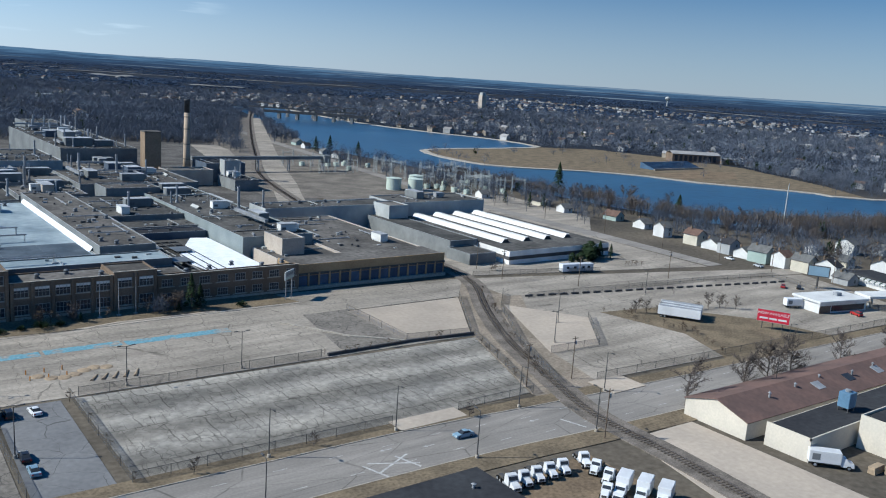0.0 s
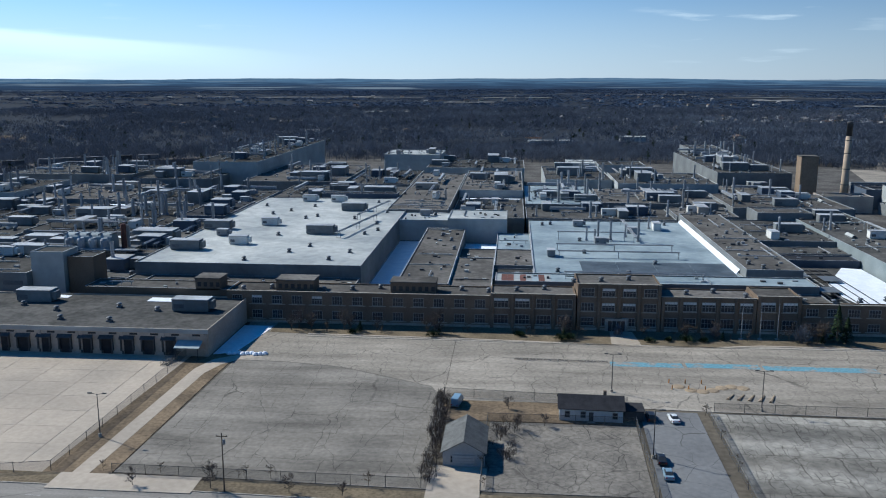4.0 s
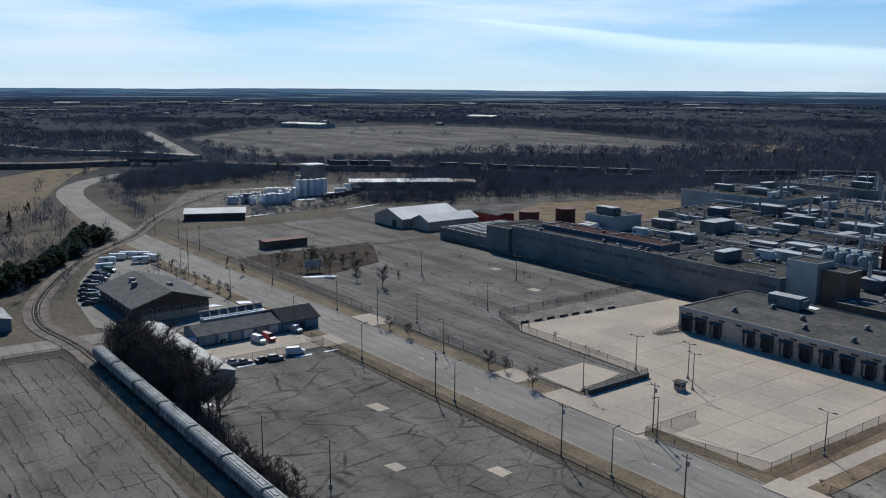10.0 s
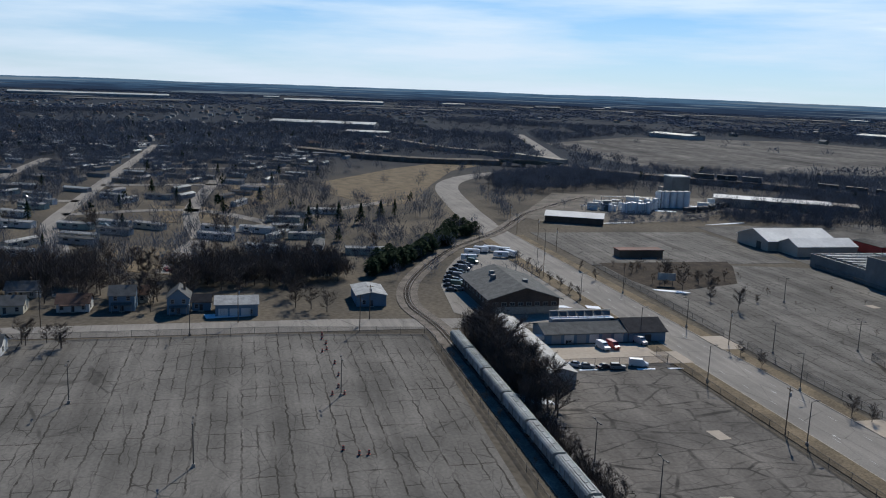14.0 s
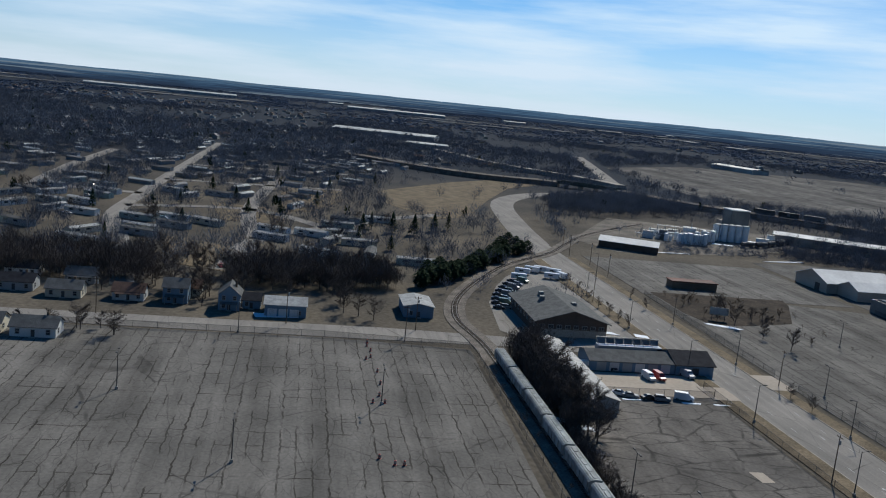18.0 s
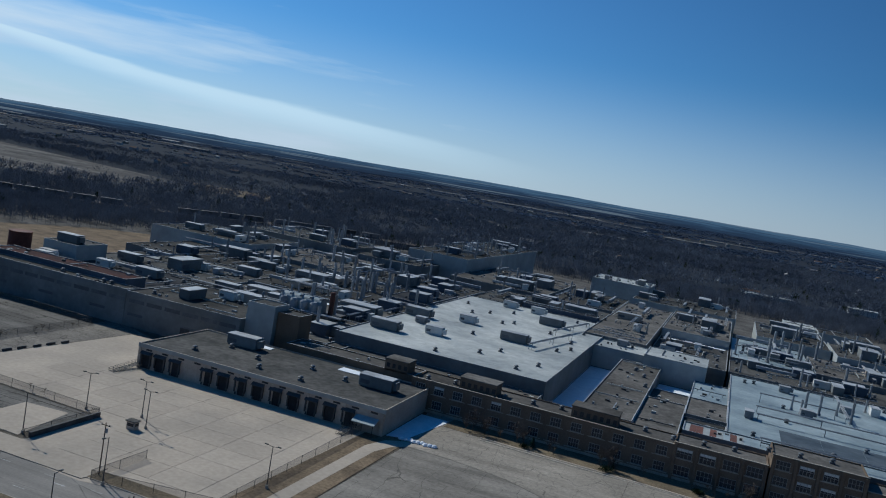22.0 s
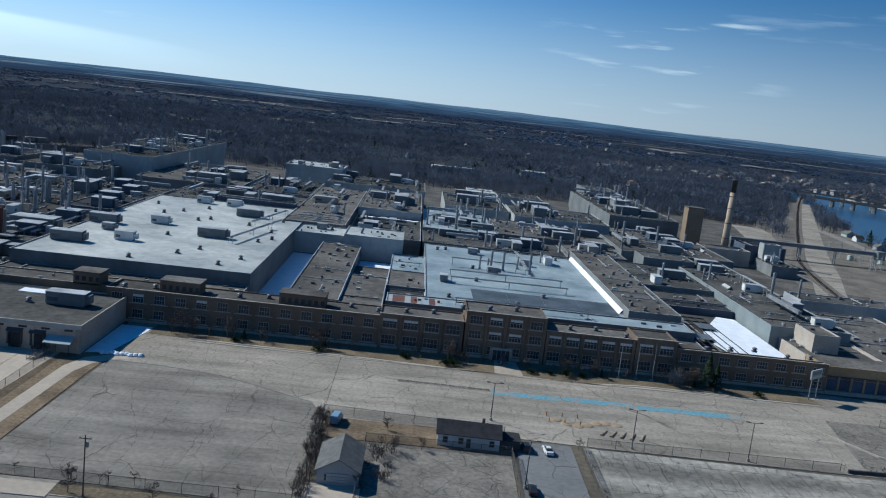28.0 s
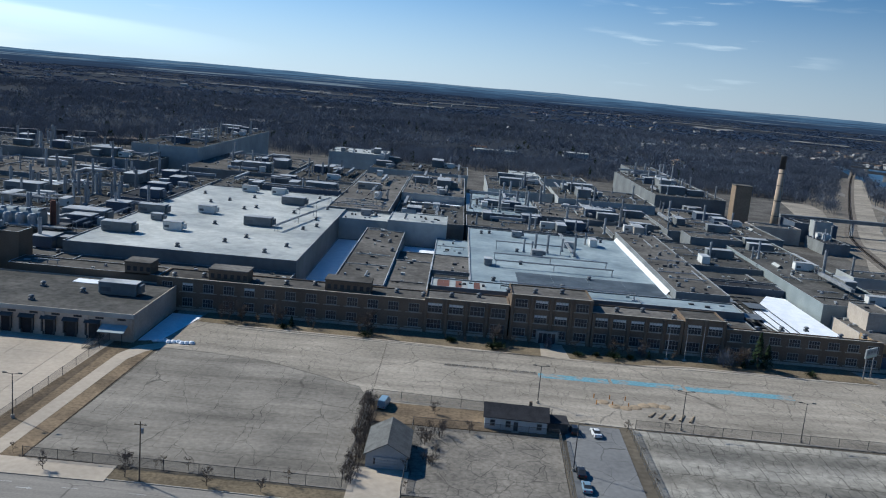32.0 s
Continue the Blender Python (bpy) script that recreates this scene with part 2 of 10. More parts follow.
def slabs(m, w, h, joint, dark):
    """Wandering joints in rows along x, w long and h deep, over a material."""
    n, l = m.node_tree.nodes, m.node_tree.links
    b = n["Principled BSDF"]
    src = b.inputs["Base Color"].links[0].from_socket
    g = n.new("ShaderNodeNewGeometry")
    wv = n.new("ShaderNodeTexNoise")
    wv.inputs["Scale"].default_value, wv.inputs["Detail"].default_value = 0.3, 7
    l.new(g.outputs["Position"], wv.inputs["Vector"])
    ad = n.new("ShaderNodeVectorMath")
    ad.operation = "MULTIPLY_ADD"
    ad.inputs[1].default_value = (1.7, 1.5, 0)
    l.new(wv.outputs["Color"], ad.inputs[0])
    l.new(g.outputs["Position"], ad.inputs[2])
    out = None
    for k, (bw, bh, jw) in enumerate(((w, h, joint), (w * 3, h * 3, joint * 1.3))):
        t = n.new("ShaderNodeTexBrick")
        t.inputs["Scale"].default_value = 1.0
        t.inputs["Brick Width"].default_value, t.inputs["Row Height"].default_value, t.inputs["Mortar Size"].default_value = bw, bh, jw
        t.inputs["Mortar Smooth"].default_value = 0.15
        l.new(ad.outputs["Vector"], t.inputs["Vector"])
        nz = n.new("ShaderNodeTexNoise")
        nz.inputs["Scale"].default_value = 0.1 + 0.07 * k
        l.new(g.outputs["Position"], nz.inputs["Vector"])
        r = n.new("ShaderNodeMapRange")
        r.inputs["From Min"].default_value, r.inputs["From Max"].default_value = (0.43, 0.55) if k == 0 else (0.4, 0.58)
        r.inputs["To Min"].default_value, r.inputs["To Max"].default_value = (0.04, dark * 0.85) if k == 0 else (0.1, dark)
        l.new(nz.outputs["Fac"], r.inputs["Value"])
        mu = n.new("ShaderNodeMath")
        mu.operation = "MULTIPLY"
        l.new(t.outputs["Fac"], mu.inputs[0])
        l.new(r.outputs["Result"], mu.inputs[1])
        if out is None:
            out = mu.outputs["Value"]
        else:
            mx = n.new("ShaderNodeMath")
            mx.operation = "MAXIMUM"
            l.new(out, mx.inputs[0])
            l.new(mu.outputs["Value"], mx.inputs[1])
            out = mx.outputs["Value"]
    mix = n.new("ShaderNodeMix")
    mix.data_type = "RGBA"
    mix.inputs[7].default_value = (0.045, 0.04, 0.034, 1)
    l.new(out, mix.inputs[0])
    l.new(src, mix.inputs[6])
    l.new(mix.outputs[2], b.inputs["Base Color"])
    return m


def streaks(m, sx, sy, low, high, warp=6.0):
    """Long worn bands along x: sx and sy in cycles a metre."""
    n, l = m.node_tree.nodes, m.node_tree.links
    b = n["Principled BSDF"]
    src = b.inputs["Base Color"].links[0].from_socket
    g = n.new("ShaderNodeNewGeometry")
    wv = n.new("ShaderNodeTexNoise")
    wv.inputs["Scale"].default_value = 0.03
    l.new(g.outputs["Position"], wv.inputs["Vector"])
    ad = n.new("ShaderNodeVectorMath")
    ad.operation = "MULTIPLY_ADD"
    ad.inputs[1].default_value = (warp, warp, 0)
    l.new(wv.outputs["Color"], ad.inputs[0])
    l.new(g.outputs["Position"], ad.inputs[2])
    sc = n.new("ShaderNodeVectorMath")
    sc.operation = "MULTIPLY"
    sc.inputs[1].default_value = (sx, sy, 0)
    l.new(ad.outputs["Vector"], sc.inputs[0])
    t = n.new("ShaderNodeTexNoise")
    t.inputs["Scale"].default_value, t.inputs["Detail"].default_value, t.inputs["Roughness"].default_value = 1.0, 6, 0.6
    l.new(sc.outputs["Vector"], t.inputs["Vector"])
    r = n.new("ShaderNodeMapRange")
    r.inputs["From Min"].default_value, r.inputs["From Max"].default_value = 0.33, 0.67
    r.inputs["To Min"].default_value, r.inputs["To Max"].default_value = low, high
    l.new(t.outputs["Fac"], r.inputs["Value"])
    v = n.new("ShaderNodeVectorMath")
    v.operation = "SCALE"
    l.new(src, v.inputs[0])
    l.new(r.outputs["Result"], v.inputs["Scale"])
    l.new(v.outputs["Vector"], b.inputs["Base Color"])
    return m


def tint_afar(m, c, near, far):
    """Mix in a colour with distance from the plant, painting far haze into the base."""
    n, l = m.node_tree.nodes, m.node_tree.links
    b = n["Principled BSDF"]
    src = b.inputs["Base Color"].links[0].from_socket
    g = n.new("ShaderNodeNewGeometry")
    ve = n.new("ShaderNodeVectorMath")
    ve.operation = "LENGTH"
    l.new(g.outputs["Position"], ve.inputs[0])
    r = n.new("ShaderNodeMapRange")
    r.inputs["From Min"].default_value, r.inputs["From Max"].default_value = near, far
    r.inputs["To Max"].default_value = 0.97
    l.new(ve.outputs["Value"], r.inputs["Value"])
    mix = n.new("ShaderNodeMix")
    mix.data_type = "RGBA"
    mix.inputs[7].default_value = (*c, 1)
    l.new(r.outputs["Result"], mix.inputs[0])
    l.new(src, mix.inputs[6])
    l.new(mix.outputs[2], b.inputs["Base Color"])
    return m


M_ground = mat("dry_ground", (0.135, 0.115, 0.089), (0.080, 0.071, 0.059), scale=0.02, fine=0.6, rough=1, grain=0.3)
# far haze and shade under trees put into a dark blue ground tint
tint_afar(M_ground, (0.026, 0.032, 0.043), 560, 950)
M_lot = cracks(mat("old_asphalt", (0.162, 0.147, 0.131), (0.118, 0.108, 0.098), scale=0.05, fine=1.2, rough=0.95, grain=0.18), 12, 0.40, 0.97, 2.2, (1.25, 0.7), 5.2)
M_lotw = cracks(slabs(mat("cracked_asphalt", (0.176, 0.163, 0.147), (0.125, 0.117, 0.106), scale=0.05, fine=1.2, rough=0.95, grain=0.18), 15.0, 3.4, 0.17, 0.95), 13, 0.20, 0.65, 3.0, (0.55, 1.3), 4.0)
M_lotc = cracks(mat("pale_asphalt", (0.345, 0.306, 0.256), (0.248, 0.222, 0.187), scale=0.04, fine=1.0, rough=0.95, grain=0.2), 12, 0.16, 0.55, 5.0, (1.3, 0.45), 5.0)
M_gravel = slabs(cracks(mat("weathered_gravel_asphalt", (0.335, 0.310, 0.268), (0.215, 0.203, 0.182), scale=0.06, fine=0.5, rough=1, grain=0.3), 2.6, 0.09, 0.5, 1.2, (1.0, 1.0)), 2.8, 5.6, 0.13, 0.55)
gn, gl = M_gravel.node_tree.nodes, M_gravel.node_tree.links
gb = gn["Principled BSDF"]
gs = gb.inputs["Base Color"].links[0].from_socket
gw = gn.new("ShaderNodeTexWave")
gw.bands_direction = "Y"
gw.inputs["Scale"].default_value, gw.inputs["Distortion"].default_value, gw.inputs["Detail"].default_value, gw.inputs["Detail Scale"].default_value = 0.021, 2.5, 4, 1.5
gp = gn.new("ShaderNodeNewGeometry")
gl.new(gp.outputs["Position"], gw.inputs["Vector"])
gr_ = gn.new("ShaderNodeMapRange")
gr_.inputs["To Min"].default_value, gr_.inputs["To Max"].default_value = 0.62, 1.12
gl.new(gw.outputs["Fac"], gr_.inputs["Value"])
gv_ = gn.new("ShaderNodeVectorMath")
gv_.operation = "SCALE"
gl.new(gs, gv_.inputs[0])
gl.new(gr_.outputs["Result"], gv_.inputs["Scale"])
gl.new(gv_.outputs["Vector"], gb.inputs["Base Color"])
M_lotd = cracks(mat("weedy_asphalt", (0.225, 0.203, 0.175), (0.155, 0.141, 0.124), scale=0.1, fine=0.9, rough=0.95, grain=0.3), 5, 0.13, 0.8, 3.0, (1, 1), 2.2)
M_road = mat("road_asphalt", (0.270, 0.248, 0.222), (0.21, 0.194, 0.175), scale=0.05, fine=2, rough=0.92, grain=0.12)
M_road = cracks(M_road, 9, 0.12, 0.5, 0.6, (0.4, 1.2))
M_lotg = cracks(slabs(mat("grey_worn_asphalt", (0.250, 0.226, 0.194), (0.172, 0.157, 0.137), scale=0.05, fine=0.9, rough=0.95, grain=0.2), 12, 4.4, 0.07, 0.55), 16, 0.16, 0.6, 4.0, (1.6, 0.5))
streaks(M_lotg, 0.02, 0.15, 0.72, 1.2)
streaks(M_lot, 0.03, 0.16, 0.78, 1.18)
streaks(M_lotw, 0.006, 0.13, 0.70, 1.22)
streaks(M_lotc, 0.02, 0.17, 0.72, 1.18)
streaks(M_road, 0.008, 0.5, 0.85, 1.12, 1.0)
M_concrete = mat("concrete", (0.43, 0.365, 0.295), (0.345, 0.298, 0.245), scale=0.05, fine=0.8, rough=0.9, grain=0.12, rnd=0.06)
M_yard = mat("stony_yard", (0.20, 0.178, 0.15), (0.125, 0.112, 0.096), scale=0.08, fine=0.9, rough=1, grain=0.35)
M_kerb = mat("kerb_concrete", (0.40, 0.36, 0.30), (0.32, 0.29, 0.25), scale=0.3, rough=0.9)
M_grass = mat("dead_grass", (0.195, 0.155, 0.105), (0.125, 0.102, 0.072), scale=0.12, fine=1.5, rough=1, grain=0.35)
M_dirt = mat("bare_dirt", (0.22, 0.165, 0.11), (0.13, 0.10, 0.07), scale=0.12, fine=1.2, rough=1, grain=0.35)
M_ballast = mat("rail_ballast", (0.20, 0.175, 0.15), (0.12, 0.105, 0.09), scale=0.2, fine=3, rough=1, grain=0.4)
M_brick = mat("brown_brick", (0.195, 0.147, 0.108), (0.135, 0.103, 0.077), scale=0.1, fine=2.5, rough=0.9, grain=0.2)
M_tanwall = mat("tan_block_wall", (0.47, 0.41, 0.345), (0.36, 0.31, 0.26), scale=0.1, fine=1.5, rough=0.9, grain=0.12)
M_greywall = mat("grey_metal_wall", (0.20, 0.21, 0.208), (0.125, 0.134, 0.136), scale=0.08, fine=0.6, rough=0.7, grain=0.12, rnd=0.1)
M_white = slabs(mat("white_membrane_roof", (0.475, 0.48, 0.45), (0.27, 0.285, 0.28), scale=0.045, fine=0.35, rough=0.7, grain=0.2), 14, 3.2, 0.07, 0.28)
M_whitewall = mat("white_panel_wall", (0.40, 0.415, 0.405), (0.29, 0.305, 0.30), scale=0.06, fine=0.4, rough=0.7, grain=0.1)
M_roof = mat("grey_gravel_roof", (0.092, 0.088, 0.082), (0.045, 0.045, 0.043), scale=0.07, fine=0.6, rough=0.95, grain=0.35, rnd=0.3)
M_roof2 = mat("brown_gravel_roof", (0.15, 0.14, 0.128), (0.08, 0.075, 0.069), scale=0.06, fine=0.6, rough=0.95, grain=0.35, rnd=0.2)
M_blue = mat("pale_blue_roof", (0.33, 0.385, 0.40), (0.19, 0.235, 0.255), scale=0.07, fine=0.5, rough=0.6, grain=0.15)
M_dkroof = mat("black_membrane", (0.05, 0.052, 0.056), (0.035, 0.036, 0.04), scale=0.08, fine=0.8, rough=0.95, grain=0.2)
M_snow = mat("snow", (0.80, 0.82, 0.85), (0.70, 0.73, 0.78), scale=0.3, fine=1.5, rough=0.8, grain=0.08, bump=0.05)
M_glass = mat("dark_window_glass", (0.03, 0.035, 0.045), (0.05, 0.055, 0.06), scale=0.2, rough=0.15, grain=0.1, spec=0.25)
M_frame = mat("pale_window_frame", (0.36, 0.355, 0.33), rough=0.7, grain=0.1)
M_steel = mat("galvanised_steel", (0.32, 0.33, 0.34), (0.22, 0.23, 0.24), scale=0.3, rough=0.6, metal=0.15, grain=0.12, rnd=0.25)
M_darkmetal = mat("dark_weathered_metal", (0.08, 0.08, 0.082), (0.055, 0.054, 0.052), scale=0.4, rough=0.7, grain=0.2)
M_rust = mat("rusty_steel", (0.155, 0.062, 0.045), (0.09, 0.042, 0.034), scale=0.15, rough=0.85, grain=0.3)
M_wood = mat("weathered_wood_pole", (0.16, 0.125, 0.095), (0.11, 0.085, 0.065), scale=1, rough=0.95, grain=0.2)
M_water = mat("river_water", (0.028, 0.08, 0.145), (0.018, 0.055, 0.11), scale=0.012, fine=0.1, rough=0.28, grain=0.3, bump=0.3, spec=0.5)
M_bark = mat("bare_bark", (0.128, 0.108, 0.096), (0.085, 0.073, 0.066), scale=0.5, rough=1, grain=0.2, rnd=0.15)
# distance haze is put into both woods' base colours as a blue tint
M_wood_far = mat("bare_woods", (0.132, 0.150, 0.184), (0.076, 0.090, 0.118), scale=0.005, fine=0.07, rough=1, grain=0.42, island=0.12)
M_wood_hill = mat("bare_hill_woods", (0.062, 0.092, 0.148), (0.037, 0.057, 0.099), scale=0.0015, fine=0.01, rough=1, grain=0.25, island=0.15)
M_ever = mat("evergreen_needles", (0.022, 0.035, 0.018), (0.03, 0.045, 0.022), scale=0.5, rough=1, grain=0.3, island=0.3)
M_brush = mat("bare_brush", (0.15, 0.115, 0.085), (0.10, 0.078, 0.06), scale=0.3, rough=1, grain=0.3, island=0.25)
M_panelglass = mat("grey_glazed_panel", (0.13, 0.14, 0.15), (0.09, 0.10, 0.11), scale=0.3, rough=0.5, grain=0.2, rnd=0.2)
M_blind = mat("pale_window_blind", (0.70, 0.69, 0.65), rough=0.8, grain=0.1)
M_teal = mat("teal_metal_wall", (0.24, 0.275, 0.275), (0.18, 0.21, 0.215), scale=0.1, rough=0.7, grain=0.12)


def twiggy(m, share):
    """A loose mass of twigs: light also comes through from the other side."""
    n, l = m.node_tree.nodes, m.node_tree.links
    b = n["Principled BSDF"]
    t = n.new("ShaderNodeBsdfTranslucent")
    l.new(b.inputs["Base Color"].links[0].from_socket, t.inputs["Color"])
    mx = n.new("ShaderNodeMixShader")
    mx.inputs[0].default_value = share
    l.new(b.outputs[0], mx.inputs[1])
    l.new(t.outputs[0], mx.inputs[2])
    l.new(mx.outputs[0], n["Material Output"].inputs["Surface"])
    return m


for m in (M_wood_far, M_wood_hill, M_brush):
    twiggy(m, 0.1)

# ---- mesh tools ----


class Mb:
    """Collects faces of one mesh."""

    def __init__(self):
        self.v, self.f, self.mi = [], [], []

    def add(self, v, f, mi=0):
        k = len(self.v)
        self.v += [tuple(p) for p in v]
        self.f += [tuple(i + k for i in q) for q in f]
        self.mi += [mi] * len(f)
        return self

    def box(self, x0, x1, y0, y1, z0, z1, mi=0, top=None):
        v = [(x0, y0, z0), (x1, y0, z0), (x1, y1, z0), (x0, y1, z0), (x0, y0, z1), (x1, y0, z1), (x1, y1, z1), (x0, y1, z1)]
        self.add(v, [(3, 2, 1, 0), (0, 1, 5, 4), (1, 2, 6, 5), (2, 3, 7, 6), (3, 0, 4, 7)], mi)
        return self.add(v[4:], [(0, 1, 2, 3)], mi if top is None else top)

    def bev(self, x0, x1, y0, y1, z0, z1, b=0.06, mi=0):
        """A box with its upper edges and its uprights cut off."""
        o = [(x0 + b, y0), (x1 - b, y0), (x1, y0 + b), (x1, y1 - b), (x1 - b, y1), (x0 + b, y1), (x0, y1 - b), (x0, y0 + b)]
        cx, cy = (x0 + x1) / 2, (y0 + y1) / 2
        i = [(cx + (x - cx) * (1 - 2 * b / (x1 - x0)), cy + (y - cy) * (1 - 2 * b / (y1 - y0))) for x, y in o]
        v = [(x, y, z0) for x, y in o] + [(x, y, z1 - b) for x, y in o] + [(x, y, z1) for x, y in i]
        f = [tuple(range(7, -1, -1)), tuple(range(16, 24))]
        for a in range(8):
            c = (a + 1) % 8
            f += [(a, c, 8 + c, 8 + a), (8 + a, 8 + c, 16 + c, 16 + a)]
        return self.add(v, f, mi)

    def prism(self, pts, z0, z1, mi=0, top=None):
        """A flat polygon (counter-clockwise) drawn up from z0 to z1."""
        n = len(pts)
        v = [(x, y, z0) for x, y in pts] + [(x, y, z1) for x, y in pts]
        self.add(v, [(a, (a + 1) % n, n + (a + 1) % n, n + a) for a in range(n)] + [tuple(range(n - 1, -1, -1))], mi)
        return self.add(v[n:], [tuple(range(n))], mi if top is None else top)

    def tube(self, a, b, r0, r1=None, n=6, mi=0, cap=True):
        a, b = Vector(a), Vector(b)
        r1 = r0 if r1 is None else r1
        d = (b - a).normalized()
        u = d.orthogonal().normalized()
        w = d.cross(u)
        v = []
        for p, r in ((a, r0), (b, r1)):
            for k in range(n):
                t = 2 * math.pi * k / n
                v.append(p + u * (r * math.cos(t)) + w * (r * math.sin(t)))
        f = [(k, (k + 1) % n, n + (k + 1) % n, n + k) for k in range(n)]
        if cap:
            f += [tuple(range(n - 1, -1, -1)), tuple(range(n, 2 * n))]
        return self.add(v, f, mi)

    def lathe(self, x, y, prof, n=16, mi=0):
        """Rings of (radius, height) round an upright axis, closed at both ends."""
        v, f = [], []
        for r, z in prof:
            v += [(x + r * math.cos(2 * math.pi * k / n), y + r * math.sin(2 * math.pi * k / n), z) for k in range(n)]
        for a in range(len(prof) - 1):
            f += [(a * n + k, a * n + (k + 1) % n, (a + 1) * n + (k + 1) % n, (a + 1) * n + k) for k in range(n)]
        f += [tuple(range(n - 1, -1, -1)), tuple(range((len(prof) - 1) * n, len(prof) * n))]
        return self.add(v, f, mi)

    def gable(self, x0, x1, y0, y1, z0, zr, over=0.4, th=0.2, along="x", mi=0):
        """A pitched roof of two slabs and its ridge; z0 at the walls' heads, zr at the ridge."""
        if along == "x":
            c, h = (y0 + y1) / 2, (y1 - y0) / 2
            s = (zr - z0) / h
            e = over
            pr = [(-h - e, z0 - s * e), (0, zr), (h + e, z0 - s * e), (h + e, z0 - s * e + th), (0, zr + th), (-h - e, z0 - s * e + th)]
            v = [(x0 - e, c + p, z) for p, z in pr] + [(x1 + e, c + p, z) for p, z in pr]
        else:
            c, h = (x0 + x1) / 2, (x1 - x0) / 2
            s = (zr - z0) / h
            e = over
            pr = [(-h - e, z0 - s * e), (0, zr), (h + e, z0 - s * e), (h + e, z0 - s * e + th), (0, zr + th), (-h - e, z0 - s * e + th)]
            v = [(c + p, y0 - e, z) for p, z in pr] + [(c + p, y1 + e, z) for p, z in pr]
        return self.add(v, [(0, 1, 4, 5), (1, 2, 3, 4), (11, 10, 7, 6), (10, 9, 8, 7), (0, 6, 7, 1), (1, 7, 8, 2), (2, 8, 9, 3), (3, 9, 10, 4), (4, 10, 11, 5), (5, 11, 6, 0)], mi)

    def house_body(self, x0, x1, y0, y1, z0, z1, zr, along="x", mi=0):
        """Walls with gable ends."""
        if along == "x":
            c = (y0 + y1) / 2
            v = [(x, y, z) for x in (x0, x1) for y, z in ((y0, z0), (y1, z0), (y1, z1), (c, zr), (y0, z1))]
        else:
            c = (x0 + x1) / 2
            v = [(x, y, z) for y in (y0, y1) for x, z in ((x0, z0), (x1, z0), (x1, z1), (c, zr), (x0, z1))]
        return self.add(v, [(0, 1, 2, 3, 4), (9, 8, 7, 6, 5), (0, 5, 6, 1), (1, 6, 7, 2), (2, 7, 8, 3), (3, 8, 9, 4), (4, 9, 5, 0)], mi)

    def mesh(self, name, *mats, smooth=False):
        me = bpy.data.meshes.new(name)
        me.from_pydata(self.v, [], self.f)
        for m in mats:
            me.materials.append(m)
        if len(mats) > 1:
            me.polygons.foreach_set("material_index", self.mi)
        if smooth:
            me.polygons.foreach_set("use_smooth", [True] * len(me.polygons))
        bm = bmesh.new()
        bm.from_mesh(me)
        bmesh.ops.recalc_face_normals(bm, faces=bm.faces)
        bm.to_mesh(me)
        bm.free()
        return me


def raw(name, v, f, *mats):
    """A mesh out of number arrays, as it stands."""
    me = bpy.data.meshes.new(name)
    v = np.asarray(v, np.float32)
    f = np.asarray(f, np.int32)
    me.vertices.add(len(v))
    me.vertices.foreach_set("co", v.ravel())
    me.loops.add(f.size)
    me.loops.foreach_set("vertex_index", f.ravel())
    me.polygons.add(len(f))
    me.polygons.foreach_set("loop_start", np.arange(0, f.size, f.shape[1], dtype=np.int32))
    me.update(calc_edges=True)
    for m in mats:
        me.materials.append(m)
    return me


def put(name, me, parent=None, label="", at=None):
    ob = new(name, me)
    ob.parent = parent
    if at is not None:
        ob.matrix_basis = at
    return tagged(ob, label) if label else ob


def part(name, mb, m, parent, label="", smooth=False):
    mats = m if isinstance(m, (list, tuple)) else (m,)
    return put(name, mb.mesh(name, *mats, smooth=smooth), parent, label)


def thing(name, x, y, z, label, category, group="", kind="", turn=0.0):
    e = new(name)
    e.empty_display_size = 0.5
    e.matrix_basis = pose(x, y, z, 0, 0, turn)
    return tagged(e, label, category, group, kind)


def structure(name, mb, m, label, category="ground"):
    mats = m if isinstance(m, (list, tuple)) else (m,)
    return tagged(new(name, mb.mesh(name, *mats)), label, category, "", "structure")


def smoothline(pts, step=8.0):
    """Points along a smooth curve through pts."""
    out = []
    n = len(pts)
    for i in range(n - 1):
        p0, p1, p2, p3 = (Vector(pts[max(0, min(n - 1, i + k))]) for k in (-1, 0, 1, 2))
        m = max(2, int((p2 - p1).length / step))
        for k in range(m):
            t = k / m
            out.append(0.5 * (2 * p1 + (p2 - p0) * t + (2 * p0 - 5 * p1 + 4 * p2 - p3) * t * t + (3 * p1 - p0 - 3 * p2 + p3) * t ** 3))
    out.append(Vector(pts[-1]))
    return out


def ribbon(mb, line, left, right, z0, z1, mi=0):
    """A strip along a line, between two offsets to its left (positive) and right."""
    n = len(line)
    v = []
    for i, p in enumerate(line):
        d = (line[min(n - 1, i + 1)] - line[max(0, i - 1)]).normalized()
        nx, ny = -d.y, d.x
        for o, z in ((left, z0), (left, z1), (right, z1), (right, z0)):
            v.append((p.x + nx * o, p.y + ny * o, z))
    f = []
    for i in range(n - 1):
        a, b = 4 * i, 4 * i + 4
        f += [(a, b, b + 1, a + 1), (a + 1, b + 1, b + 2, a + 2), (a + 2, b + 2, b + 3, a + 3)]
    f += [(0, 1, 2, 3), (4 * n - 1, 4 * n - 2, 4 * n - 3, 4 * n - 4)]
    return mb.add(v, f, mi)


